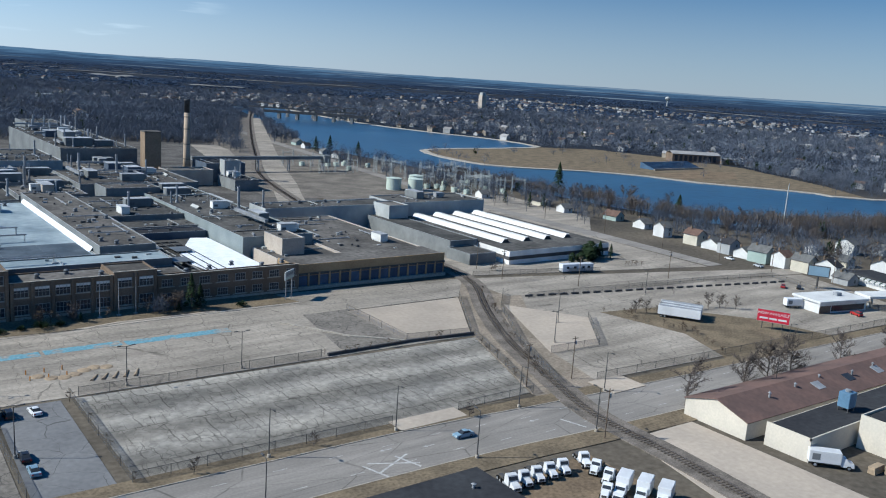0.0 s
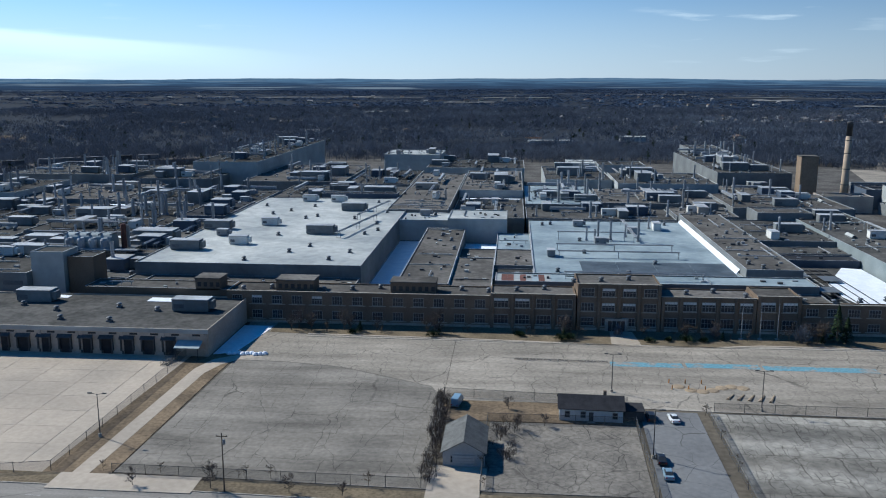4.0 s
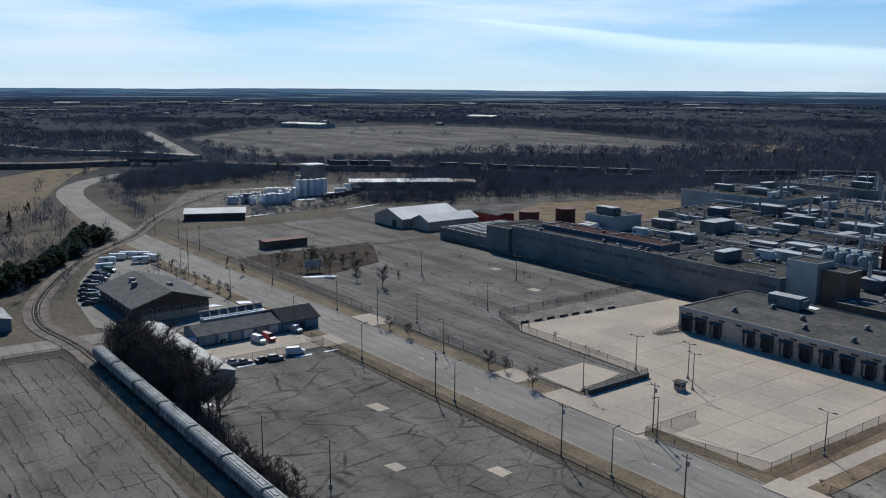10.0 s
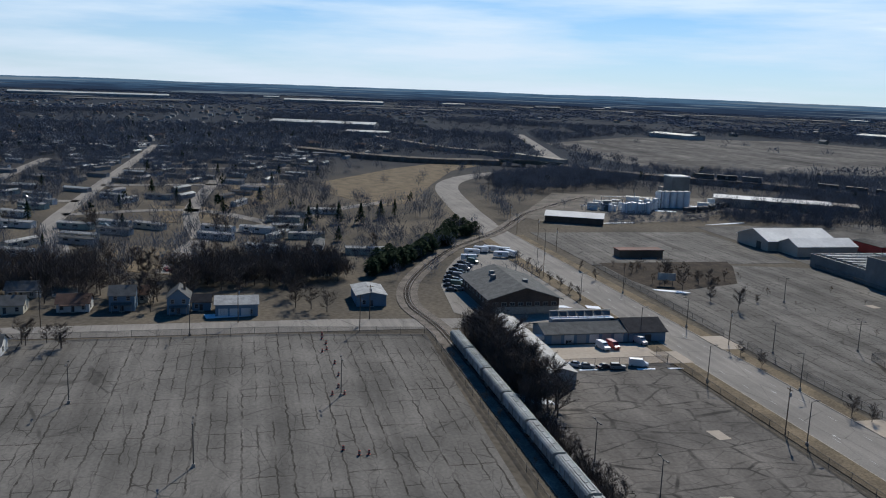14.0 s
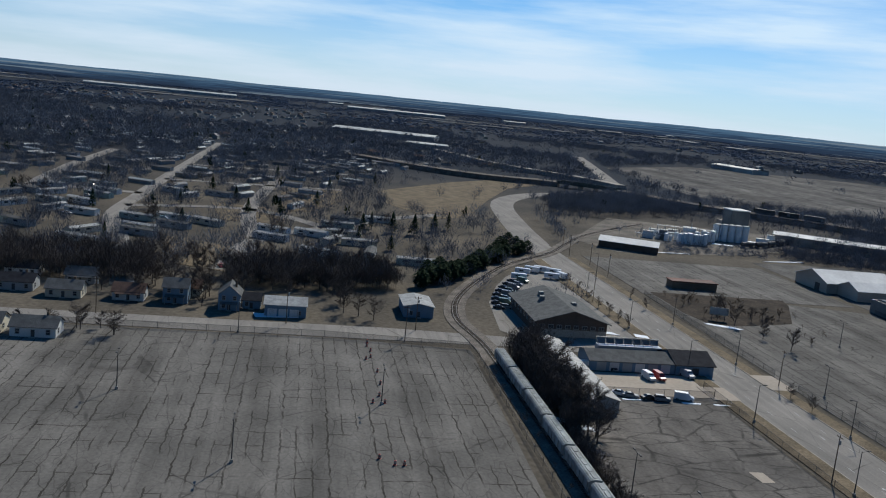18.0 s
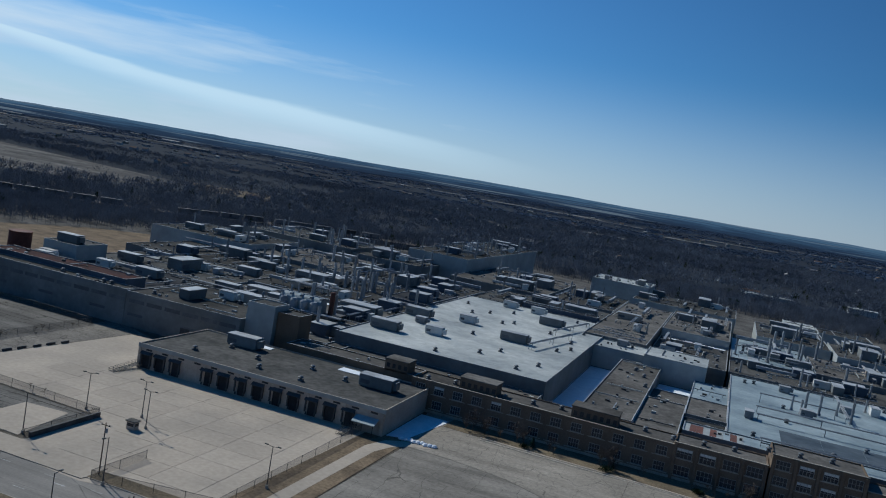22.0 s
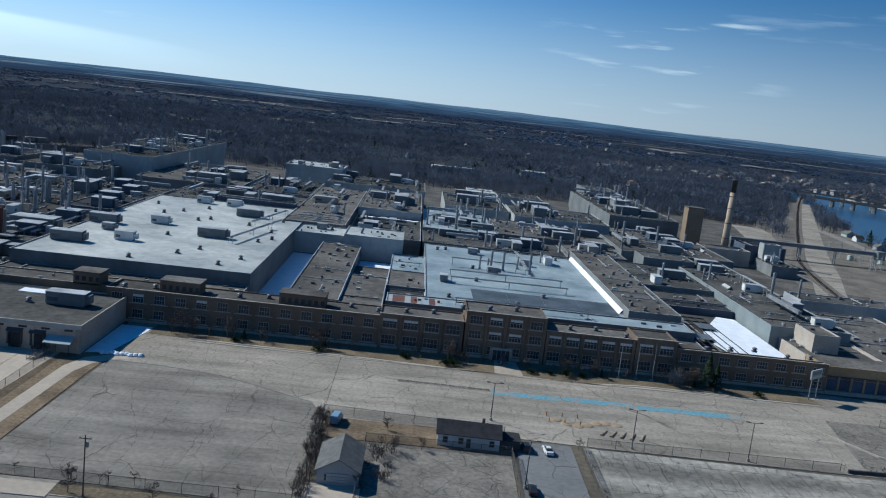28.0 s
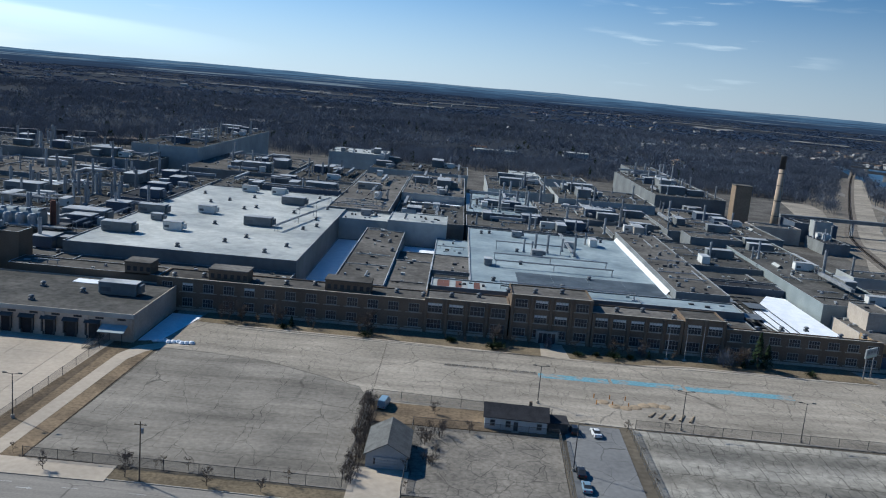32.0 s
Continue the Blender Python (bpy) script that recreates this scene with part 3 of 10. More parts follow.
# ---- the ground, out to the hills ----
def hills(x, y):
    d = math.hypot(x, y)
    a = math.atan2(x, y)
    k = min(1.0, max(0.0, (d - 1700.0) / 3000.0))
    h = 5 + 3 * math.sin(a * 3.0 + 0.6) + 2 * math.sin(a * 9 + 1) + 1 * math.sin(a * 23 + d * 0.002) + 6 * noise.noise(Vector((x, y, 0)) * 0.0011)
    return k * k * (3 - 2 * k) * h


gv, gf = [(0, 0, -0.05)], []
RINGS, SPOKES = [60, 120, 200, 300, 400, 500, 620, 760, 920, 1100, 1300, 1520, 1760, 2020, 2300, 2600, 2900, 3200, 3500, 3800, 4100, 4400, 4650, 4850, 4960], 192
for r in RINGS:
    for k in range(SPOKES):
        a = 2 * math.pi * k / SPOKES
        x, y = r * math.sin(a), r * math.cos(a)
        gv.append((x, y, -0.05 + hills(x, y)))
gm = Mb()
gm.v = gv
gm.f = [(0, 1 + (k + 1) % SPOKES, 1 + k) for k in range(SPOKES)]
for i in range(len(RINGS) - 1):
    for k in range(SPOKES):
        a, b = 1 + i * SPOKES, 1 + (i + 1) * SPOKES
        c = (k + 1) % SPOKES
        gm.f.append((a + k, a + c, b + c, b + k))
gm.mi = [0] * len(gm.f)
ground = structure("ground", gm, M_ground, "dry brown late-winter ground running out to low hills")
for p in ground.data.polygons:
    p.use_smooth = True

# ---- blue hills on the horizon, a plain distance behind everything, glowing with painted haze ----
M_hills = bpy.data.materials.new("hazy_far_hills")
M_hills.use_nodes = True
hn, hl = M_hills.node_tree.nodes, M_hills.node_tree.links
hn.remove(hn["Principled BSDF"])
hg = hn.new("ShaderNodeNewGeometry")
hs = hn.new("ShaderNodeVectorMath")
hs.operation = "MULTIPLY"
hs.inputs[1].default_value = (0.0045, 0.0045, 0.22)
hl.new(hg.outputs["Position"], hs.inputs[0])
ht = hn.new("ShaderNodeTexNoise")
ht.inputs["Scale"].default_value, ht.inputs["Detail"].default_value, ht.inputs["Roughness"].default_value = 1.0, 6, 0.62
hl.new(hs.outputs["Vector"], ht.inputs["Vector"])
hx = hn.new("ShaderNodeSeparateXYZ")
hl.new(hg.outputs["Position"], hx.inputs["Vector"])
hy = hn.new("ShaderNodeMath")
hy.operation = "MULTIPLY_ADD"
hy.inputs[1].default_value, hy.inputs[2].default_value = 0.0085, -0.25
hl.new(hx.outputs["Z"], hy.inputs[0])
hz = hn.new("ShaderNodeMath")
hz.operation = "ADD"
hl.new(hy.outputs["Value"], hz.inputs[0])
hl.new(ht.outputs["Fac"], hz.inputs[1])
# haze put into the glow: darker low down, paler blue towards the top
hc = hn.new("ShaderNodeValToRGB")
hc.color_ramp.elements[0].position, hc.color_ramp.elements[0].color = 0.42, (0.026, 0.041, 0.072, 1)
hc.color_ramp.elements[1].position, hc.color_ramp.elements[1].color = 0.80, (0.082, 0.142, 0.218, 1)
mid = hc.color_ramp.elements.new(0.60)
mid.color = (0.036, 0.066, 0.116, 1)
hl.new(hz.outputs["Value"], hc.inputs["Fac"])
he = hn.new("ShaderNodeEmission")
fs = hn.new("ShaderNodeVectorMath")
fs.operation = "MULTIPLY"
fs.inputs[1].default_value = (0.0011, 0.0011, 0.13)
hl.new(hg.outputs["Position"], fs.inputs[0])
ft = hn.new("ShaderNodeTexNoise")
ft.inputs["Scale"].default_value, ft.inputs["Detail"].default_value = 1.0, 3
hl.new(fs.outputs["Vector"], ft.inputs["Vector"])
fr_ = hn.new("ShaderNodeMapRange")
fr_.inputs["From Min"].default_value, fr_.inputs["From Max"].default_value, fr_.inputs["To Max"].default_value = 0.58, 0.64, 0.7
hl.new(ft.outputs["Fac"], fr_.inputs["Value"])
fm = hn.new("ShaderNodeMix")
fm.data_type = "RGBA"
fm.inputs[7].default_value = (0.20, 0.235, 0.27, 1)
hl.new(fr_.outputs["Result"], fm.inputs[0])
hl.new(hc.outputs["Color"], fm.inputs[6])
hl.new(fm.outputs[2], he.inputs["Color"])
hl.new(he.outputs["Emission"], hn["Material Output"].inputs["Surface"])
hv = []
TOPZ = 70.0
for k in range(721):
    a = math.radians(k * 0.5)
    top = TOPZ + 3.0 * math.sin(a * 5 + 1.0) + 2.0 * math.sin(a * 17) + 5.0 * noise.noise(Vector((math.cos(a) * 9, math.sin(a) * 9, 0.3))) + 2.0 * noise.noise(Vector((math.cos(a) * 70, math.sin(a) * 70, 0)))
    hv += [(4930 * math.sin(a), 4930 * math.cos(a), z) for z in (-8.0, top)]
structure("backdrop", Mb().add(hv, [(2 * k, 2 * k + 1, 2 * k + 3, 2 * k + 2) for k in range(720)]), M_hills, "low hills along the horizon, blue haze painted as glow", "hills")

# ---- roads and paved lots ----
DEL = smoothline([(-470, 133), (-400, 132.5), (-250, 134), (-100, 135), (0, 132.5), (100, 131.5), (160, 127.5), (300, 122), (520, 112)], 20)
BEND = smoothline([(-470, 133), (-540, 139), (-640, 152), (-700, 172), (-748, 205), (-792, 257), (-850, 312), (-920, 345), (-1035, 375), (-1250, 427), (-1500, 486)], 20)
m = Mb()
ribbon(m, DEL, 8.2, -8.2, -0.3, 0.03)
ribbon(m, BEND, -9, 9, -0.3, 0.03)
structure("road", m, M_road, "wide grey asphalt road with worn turning lanes", "road")
m = Mb()
ribbon(m, DEL[2:], 8.45, 8.2, -0.3, 0.17)
ribbon(m, DEL[2:], -8.2, -8.45, -0.3, 0.17)
structure("kerb", m, M_kerb, "pale concrete kerbs along the wide road", "kerb")
m = Mb()
ribbon(m, DEL[2:], 13.0, 8.45, -0.3, 0.14)
ribbon(m, DEL[2:], -8.45, -14.6, -0.3, 0.14)
structure("verge", m, M_grass, "strips of dead brown grass beside the wide road", "grass")
M_street = cracks(mat("blue_grey_street", (0.20, 0.20, 0.20), (0.155, 0.155, 0.157), scale=0.06, fine=0.8, rough=0.9, grain=0.15), 9, 0.1, 0.6, 3.0)


def lot(name, pts, m, label, z=0.06, cat="parking lot"):
    return structure(name, Mb().prism(pts, -0.4, z), m, label, cat)


lot("parking_lot_1", [(-76, 149), (-15, 147), (-15.2, 192), (-19, 201), (-31, 207), (-44, 213.5), (-60, 216.5), (-74, 217)], M_lotg, "grey cracked asphalt parking lot before the brick plant")
lot("plant_apron", [(-74, 217.2), (-60, 216.7), (-44, 213.7), (-31, 207.2), (-19, 201.2), (-15.6, 192.6), (-15.6, 254), (-81, 254), (-76, 224)], M_lotc, "pale worn asphalt apron along the brick plant")
lot("facade_kerb", [(-60, 239.9), (60, 238.4), (128, 239.9), (128, 240.5), (60, 239), (-60, 240.5)], M_kerb, "pale concrete kerb along the grass strip", 0.17, "kerb")
lot("parking_lot_2", [(-15.5, 193), (46, 190), (46, 254), (-15.5, 254)], M_lotc, "worn pale asphalt apron before the brick plant", 0.064)
lot("parking_lot_3", [(46, 190), (159, 188), (137, 192), (137, 226), (182, 226), (200, 247), (134, 252), (46, 252)], M_lotc, "worn pale asphalt apron below the plant's loading docks", 0.062)
lot("parking_lot_4", [(45.5, 144.5), (141, 144.5), (157, 186), (46, 189)], M_gravel, "abandoned dark weedy parking lot inside a fence")
lot("concrete_pad", [(137, 191), (158, 189), (181, 225), (137, 225.5)], M_concrete, "pale concrete pad inside low walls", 0.075, "pavement")
lot("rail_side_ground", [(141, 114), (163, 113.5), (163, 143), (170, 170), (205, 219), (199, 247), (182, 226), (158, 188), (141, 144)], mat("sandy_grit", (0.28, 0.235, 0.185), (0.19, 0.16, 0.125), scale=0.1, fine=1.2, rough=1, grain=0.35), "sandy gritty ground beside the railway track", 0.025, "ground")
lot("asphalt_pad", [(116, 193.6), (136.7, 191.2), (136.7, 225.6), (141, 227), (122, 227.2)], M_lotd, "dark worn asphalt pad inside a fence", 0.078, "pavement")
lot("side_street", [(28, 138), (42, 138), (43, 189), (30, 189)], M_street, "short grey dead-end side street", 0.066, "road")
lot("parking_lot_5", [(-5, 147), (27, 147), (28, 180), (-4, 180)], M_lotd, "small cracked asphalt lot between the house and the garage", 0.068)
lot("yard_dirt", [(-15, 180.5), (28, 180.5), (28, 192.5), (-15, 192.5)], M_dirt, "sandy bare yard beside the small house", 0.07, "ground")
lot("concrete_yard", [(-199.5, 181), (-194, 177), (-141, 175), (-141, 151), (-148, 143), (-117, 141), (-88, 148.5), (-87, 221), (-150, 221), (-156, 252), (-187, 251.5), (-193.5, 250), (-195.8, 222)], M_concrete, "broad pale concrete truck yard before the loading docks", 0.04, "pavement")
lot("asphalt_strip", [(-211, 183), (-199.7, 181), (-196, 222), (-193.7, 250), (-187.2, 252), (-200, 258.5), (-211, 258.5)], M_lotd, "dark worn asphalt strip between the fence and the barriers", 0.052, "pavement")
lot("loading_pad", [(-159.6, 152.2), (-143.9, 151.4), (-147.4, 171), (-159.8, 169.5)], M_concrete, "pale concrete pad at the lot's fenced corner", 0.1, "pavement")
lot("dirt_strip", [(-90, 147), (-76.3, 147), (-75, 214), (-66, 226), (-83, 226), (-87, 220)], M_dirt, "strip of bare brown dirt beside the truck yard", 0.05, "ground")
lot("footpath", [(-84, 147), (-80.5, 147), (-78.6, 206), (-76.5, 213), (-73, 217.5), (-67.5, 219.8), (-68, 222.6), (-75, 221), (-80, 217), (-82.4, 209)], M_concrete, "pale concrete footpath along the dirt strip", 0.09, "pavement")
lot("parking_lot_6", [(-350, 152), (-194.2, 150), (-149, 151), (-142, 156), (-142, 174), (-195, 176), (-211, 183), (-211, 250), (-340, 256), (-350, 210)], M_lotw, "large grey cracked parking lot inside a fence")
lot("parking_lot_7", [(-440, 152), (-352, 152), (-352, 256), (-440, 256)], M_lotw, "empty grey asphalt lot beyond a weedy strip", 0.05)
lot("parking_lot_8", [(-216, 66), (-110, 66), (-60, 66), (0, 66), (60, 70), (60, 116), (-60, 117.5), (-216, 118.5)], M_lot, "huge grey parking lot with long dark cracks")
for k, (x, y, w, d) in enumerate(((-165, 105, 5.5, 3.6), (-121, 105.5, 4.5, 3.4), (-135, 90, 4.0, 3.2), (-271, 232, 5, 4), (-233, 219, 5, 4))):
    lot("concrete_patch", [(x - w / 2, y - d / 2), (x + w / 2, y - d / 2 + 0.4), (x + w / 2 - 0.3, y + d / 2), (x - w / 2 + 0.2, y + d / 2 - 0.3)], M_concrete, "square pale concrete patch in the asphalt", 0.085, "pavement")
lot("parking_lot_9", [(-256, -110), (-60, -110), (-60, 50), (-160, 52), (-252, 55), (-257, 10)], M_lotw, "huge grey parking lot crossed by rows of dark cracks")
lot("cross_street", [(-270, -260), (-259, -260), (-258, 55), (-258, 110), (-266, 115), (-272, 30)], M_road, "grey residential street beyond the parking lot", 0.05, "road")
lot("truck_yard", [(-236, 88), (-216.5, 80), (-216.5, 118), (-236, 121)], M_concrete, "sandy concrete yard with parked vans", 0.068, "pavement")
lot("office_lot", [(-277, 70), (-317, 74.5), (-348, 84), (-369, 93), (-384, 102), (-398, 116), (-300, 119.5), (-240, 118), (-262, 80)], M_road, "grey lot round the brown office building", 0.045, "parking lot")
lot("parking_lot_10", [(163, 143), (330, 134), (350, 196), (292, 208), (205, 219), (170, 170)], M_lotc, "pale grey parking lot with concrete strips")
lot("concrete_pad_2", [(168, 165), (187, 164.5), (206, 187), (190, 211)], M_concrete, "pale concrete pad inside the fenced lot", 0.09, "pavement")
lot("weedy_plot", [(212, 136), (268, 137), (262, 160), (240, 186), (215, 190), (222, 160)], M_grass, "brown weedy plot round parked trailers", 0.1, "ground")
lot("works_road", [(199, 219.5), (292, 208.5), (352, 197), (355, 206), (295, 223), (199, 247)], M_lotc, "pale worn works road beside the railway", 0.05, "road")
lot("parking_lot_11", [(204, 250), (320, 224), (325, 400), (300, 400), (300, 345), (204, 345)], M_lotc, "grey asphalt yard round the white saw-roofed hall", 0.045)
lot("river_road", [(322, 224), (331, 224), (334, 300), (333, 420), (400, 900), (390, 900), (324, 420)], M_road, "grey residential road above the river", 0.07, "road")
lot("factory_drive", [(142, 113), (163, 113), (163, 60), (130, 20), (120, 20)], M_concrete, "pale concrete drive beside the railway", 0.03, "pavement")
lot("truck_lot", [(70, 60), (128, 60), (128, 112), (70, 114)], M_dirt, "sandy yard where white lorry cabs stand", 0.03, "ground")
lot("facade_verge", [(-72, 243.5), (-60, 242.5), (-27.3, 241.7), (-5.7, 241), (15.7, 239.8), (37.7, 238.5), (58.2, 238.9), (71.6, 241.4), (128, 241), (124, 254), (-72, 254)], M_grass, "strip of dead grass along the brick front", 0.12, "grass")
m = Mb()
ribbon(m, [Vector(p) for p in ((-60, 242.4), (-27.3, 241.6), (-5.7, 240.9), (15.7, 239.7), (37.7, 238.4), (58.2, 238.8), (71.6, 241.3), (100, 241))], 0.45, -0.45, 0, 0.17)
structure("front_kerb", m, M_concrete, "pale concrete kerb along the grass strip", "kerb")
lot("entrance_path", [(29.2, 239), (37.7, 239.1), (36.7, 252.4), (30, 252.4)], M_concrete, "pale concrete path to the entrance doors", 0.15, "pavement")
lot("plant_yard", [(-460, 262), (-82, 256), (200, 256), (228, 350), (262, 560), (330, 760), (-330, 820), (-470, 420)], M_roof2, "stained concrete ground of the plant", 0.02, "pavement")

# ---- plant buildings ----


M_coping = mat("pale_metal_coping", (0.44, 0.45, 0.46), (0.25, 0.255, 0.26), scale=0.12, fine=0.8, rough=0.6, grain=0.2)


def hall(name, x0, x1, y0, y1, h, wall, roof, label, cat="factory building", z0=0.0, parapet=0.5, group="plant halls"):
    """A flat-roofed hall: wall, roof and parapet."""
    e = thing(name, (x0 + x1) / 2, (y0 + y1) / 2, z0, label, cat, group)
    a, b = (x1 - x0) / 2, (y1 - y0) / 2
    part("wall", Mb().box(-a, a, -b, b, 0, h), wall, e)
    part("roof", Mb().box(-a + 0.3, a - 0.3, -b + 0.3, b - 0.3, h + 0.004, h + 0.12), roof, e)
    m = Mb()
    t = 0.3
    for q in ((-a, a, -b, -b + t), (-a, a, b - t, b), (-a, -a + t, -b + t, b - t), (a - t, a, -b + t, b - t)):
        m.box(*q, h + 0.003, h + parapet, 0, 1)
    part("parapet", m, (wall, M_coping), e)
    return e


HALLS = [
    # x0, x1, y0, y1, height, wall, roof, label
    (-128, -50, 277, 440, 13, "G", "white", "large hall with a patched white membrane roof"),
    (-50, -37, 275, 376, 3.2, "G", "snow", "low link roof under drifted snow"),
    (-37, -20, 268, 374, 9.5, "G", "roof2", "long low hall with a stained brown roof"),
    (-20, -6, 268, 313, 9, "G", "roof2", "low brown-roofed hall behind the brick range"),
    (-50, -28, 376, 398, 12.5, "W", "white", "white cross hall with a snowy roof"),
    (-28, -2, 372, 398, 14, "W", "white", "white-walled block with a pale roof"),
    (-20, -6, 313.5, 340, 7, "G", "roof2", "low patched brown roof between halls"),
    (-20, -6, 340.5, 371, 3.5, "G", "snow", "low roof with drifted snow"),
    (-6, 8, 283, 300, 8, "G", "roof", "small grey roof house between halls"),
    (-6, 8, 300.5, 330, 9, "G", "roof2", "small brown roof house between halls"),
    (-6, 8, 330.5, 371, 8, "G", "blue", "low pale blue roof between halls"),
    (-5, 96.8, 270.5, 282.9, 10.4, "G", "blue", "pale metal roof behind the brick range"),
    (8, 78, 283, 402, 9, "G", "blue", "broad hall with a weathered pale blue roof"),
    (78.5, 97, 287, 408, 12, "G", "roof2", "long brown-roofed hall beside the open court"),
    (97.5, 133, 352, 405, 10, "G", "roof", "flat grey hall behind the open court"),
    (97.5, 133, 336, 351, 8, "G", "roof", "grey hall with a low parapet by the court"),
    (131, 160, 292, 432, 11, "E", "roof", "long flat hall with roof monitors"),
    (114, 139, 405.3, 424, 13.4, "G", "roof2", "raised grey roof house"),
    (160.5, 197, 270, 345, 7.5, "T", "roof2", "low hall with a bare dark roof behind the docks"),
    (167, 236, 349, 366, 11, "W", "roof", "long white warehouse with a blank wall"),
    (236, 292, 347, 372, 11.5, "W", "roof", "white warehouse block above the saw-roofed hall"),
    (-205, -156.2, 259, 300, 12.6, "G", "roof", "grey hall with a long banded window wall"),
    (-291.5, -205.2, 259, 266, 12.9, "G", "roof", "long grey hall along the parking lot"),
    (-345, -308, 258, 300, 5.6, "G", "roof", "low grey hall with a ribbed roof"),
    (-156, -145, 262, 272, 19, "W", "roof", "white blank-walled lift tower above the docks"),
    (-144.6, -136, 264, 273, 17.2, "B", "roof", "brown block beside the lift tower"),
    (-283, -206, 278.3, 318, 10.5, "G", "dk", "long hall with a dark roof"),
    (-282, -264, 297, 316, 17, "W", "roof", "pale block with a flat roof"),
    (-276, -205, 319, 372, 10.5, "G", "roof", "wide grey hall with roof vents"),
    (-205, -150, 301, 340, 10, "G", "roof2", "brown-roofed hall under the duct house"),
    (-152, -129, 274, 300, 8, "G", "roof", "low hall beside the white-roofed hall"),
    (-150, -129, 300.5, 372, 11, "G", "roof2", "hall with a long pipe rack"),
    (-205, -150, 341, 420, 11.5, "G", "roof", "hall crowded with roof stacks"),
    (-300, -205, 373, 430, 10, "G", "roof", "broad hall with low vents"),
    (-330, -262, 431, 490, 15, "W", "roof", "pale hall with a stepped roof"),
    (-262, -205, 431, 500, 12, "G", "roof2", "brown-roofed hall with stacks"),
    (-205, -129, 421, 470, 12.5, "G", "roof", "hall covered with ducts and plant"),
    (-310, -230, 501, 560, 17, "G", "roof", "large grey paint hall with a row of stacks"),
    (-229, -180, 501, 534, 15, "G", "roof", "grey hall beside the paint hall"),
    (-129, -60, 441, 500, 12, "G", "roof", "grey hall behind the white-roofed hall"),
    (-204, -162, 535, 735, 22, "W", "roof", "tall long pale hall topped with stacks"),
    (-161, -100, 501, 600, 14, "G", "roof2", "wide brown-roofed hall with many vents"),
    (-100, -60, 501, 580, 13, "G", "roof", "grey-roofed hall with duct runs"),
    (-59, -30, 400, 560, 13.5, "G", "roof2", "long narrow hall with a roof gantry"),
    (-29, 6, 400, 470, 10, "G", "roof", "low hall crowded with vents"),
    (-29, 6, 471, 575, 14, "W", "roof2", "pale hall with a stepped parapet"),
    (-90, -50, 600, 640, 22, "W", "white", "white raised block behind the plant"),
    (-58, 8, 576, 636, 15.5, "W", "roof", "pale hall at the plant's far edge"),
    (7, 77, 404, 440, 9.5, "G", "roof", "grey hall crowded with stacks"),
    (7, 45, 441, 520, 11, "G", "blue", "hall with pale blue ducts"),
    (46, 107, 441, 500, 12, "G", "roof2", "brown roof hall with pipes"),
    (78, 107, 409, 440, 10.5, "G", "roof2", "brown roof hall by the court"),
    (108, 166, 426, 480, 12.5, "G", "roof2", "hall with a long low monitor"),
    (20, 60, 521, 600, 14.5, "W", "roof", "pale hall with vents"),
    (61, 118, 501, 560, 15, "W", "roof", "pale block with rooftop plant"),
    (119, 160, 494, 546, 9, "G", "roof2", "low brown-roofed hall before the tall hall"),
    (128, 173.5, 548, 700, 16.8, "G", "roof", "tall pale hall with rows of ducts on it"),
    (207, 222, 474, 500, 6, "G", "dk", "dark low plant beside the chimney"),
    (176, 204, 500, 516, 9, "T", "roof2", "boiler house at the chimney's foot"),
    (134.5, 160, 270.5, 291.5, 7.2, "T", "roof2", "low brown roof hall behind the works range"),
    (139, 148, 276, 291, 13, "T", "roof2", "tan blank stair block beside the long hall"),
    (97.5, 130.5, 326, 335.5, 7.5, "D", "dk", "dark blue hall front across the open court"),
    (206, 232, 516, 540, 11, "D", "dk", "dark blue-grey plant house by the chimney"),
    (214, 224, 505, 514, 14, "W", "roof", "small pale block among the boiler plant"),
    (-150, -129, 373, 420, 13.5, "D", "dk", "dark blue plant hall with stacks"),
    (-100, -60, 443, 452, 15, "D", "dk", "long dark blue wall behind the white roof"),
    (-128, -50.2, 267.3, 276.8, 8.8, "G", "roof2", "low stained roof between the brick range and the white hall"),
    (-135.4, -88.3, 256, 267, 9.3, "B", "roof2", "plain brick range end behind the dock warehouse"),
    (-135.4, -128.3, 267.3, 273.8, 8.2, "G", "roof2", "small grey roof beside the brown block"),
    (-307.8, -292, 257.6, 286, 11.6, "G", "roof", "pale blank stair block at the end of the long hall"),
    (86.4, 97.2, 257.4, 270.2, 8.0, "G", "roof2", "small low roof behind the works range"),
    (-49.8, -37.2, 267.3, 274.8, 6.0, "G", "roof2", "low grey link roof at the snowy alley"),
    (-279, -212, 266.2, 278, 14.8, "D", "rust", "raised hall with a rusty roof and dark wall"),
    (140, 166, 700.3, 740, 20, "G", "roof", "tall square block at the far end of the plant"),
    (40, 60, 630, 660, 14, "W", "white", "pale square block at the plant's far edge"),
    (61, 94, 618, 650, 14, "W", "roof", "long pale block at the plant's far edge"),
]
WALLS = {"W": M_whitewall, "G": M_greywall, "T": M_tanwall, "B": M_brick, "D": mat("dark_blue_grey_wall", (0.085, 0.11, 0.15), (0.06, 0.08, 0.11), scale=0.1, rough=0.7, grain=0.15), "E": M_teal}
ROOFS = {"white": M_white, "snow": M_snow, "roof": M_roof, "roof2": M_roof2, "blue": M_blue, "dk": M_dkroof, "rust": mat("rusty_roof_sheet", (0.075, 0.034, 0.03), (0.04, 0.028, 0.028), scale=0.15, fine=1.2, rough=0.95, grain=0.35)}
for x0, x1, y0, y1, h, w, r, label in HALLS:
    hall("factory_hall", x0, x1, y0, y1, h, WALLS[w], ROOFS[r], label)


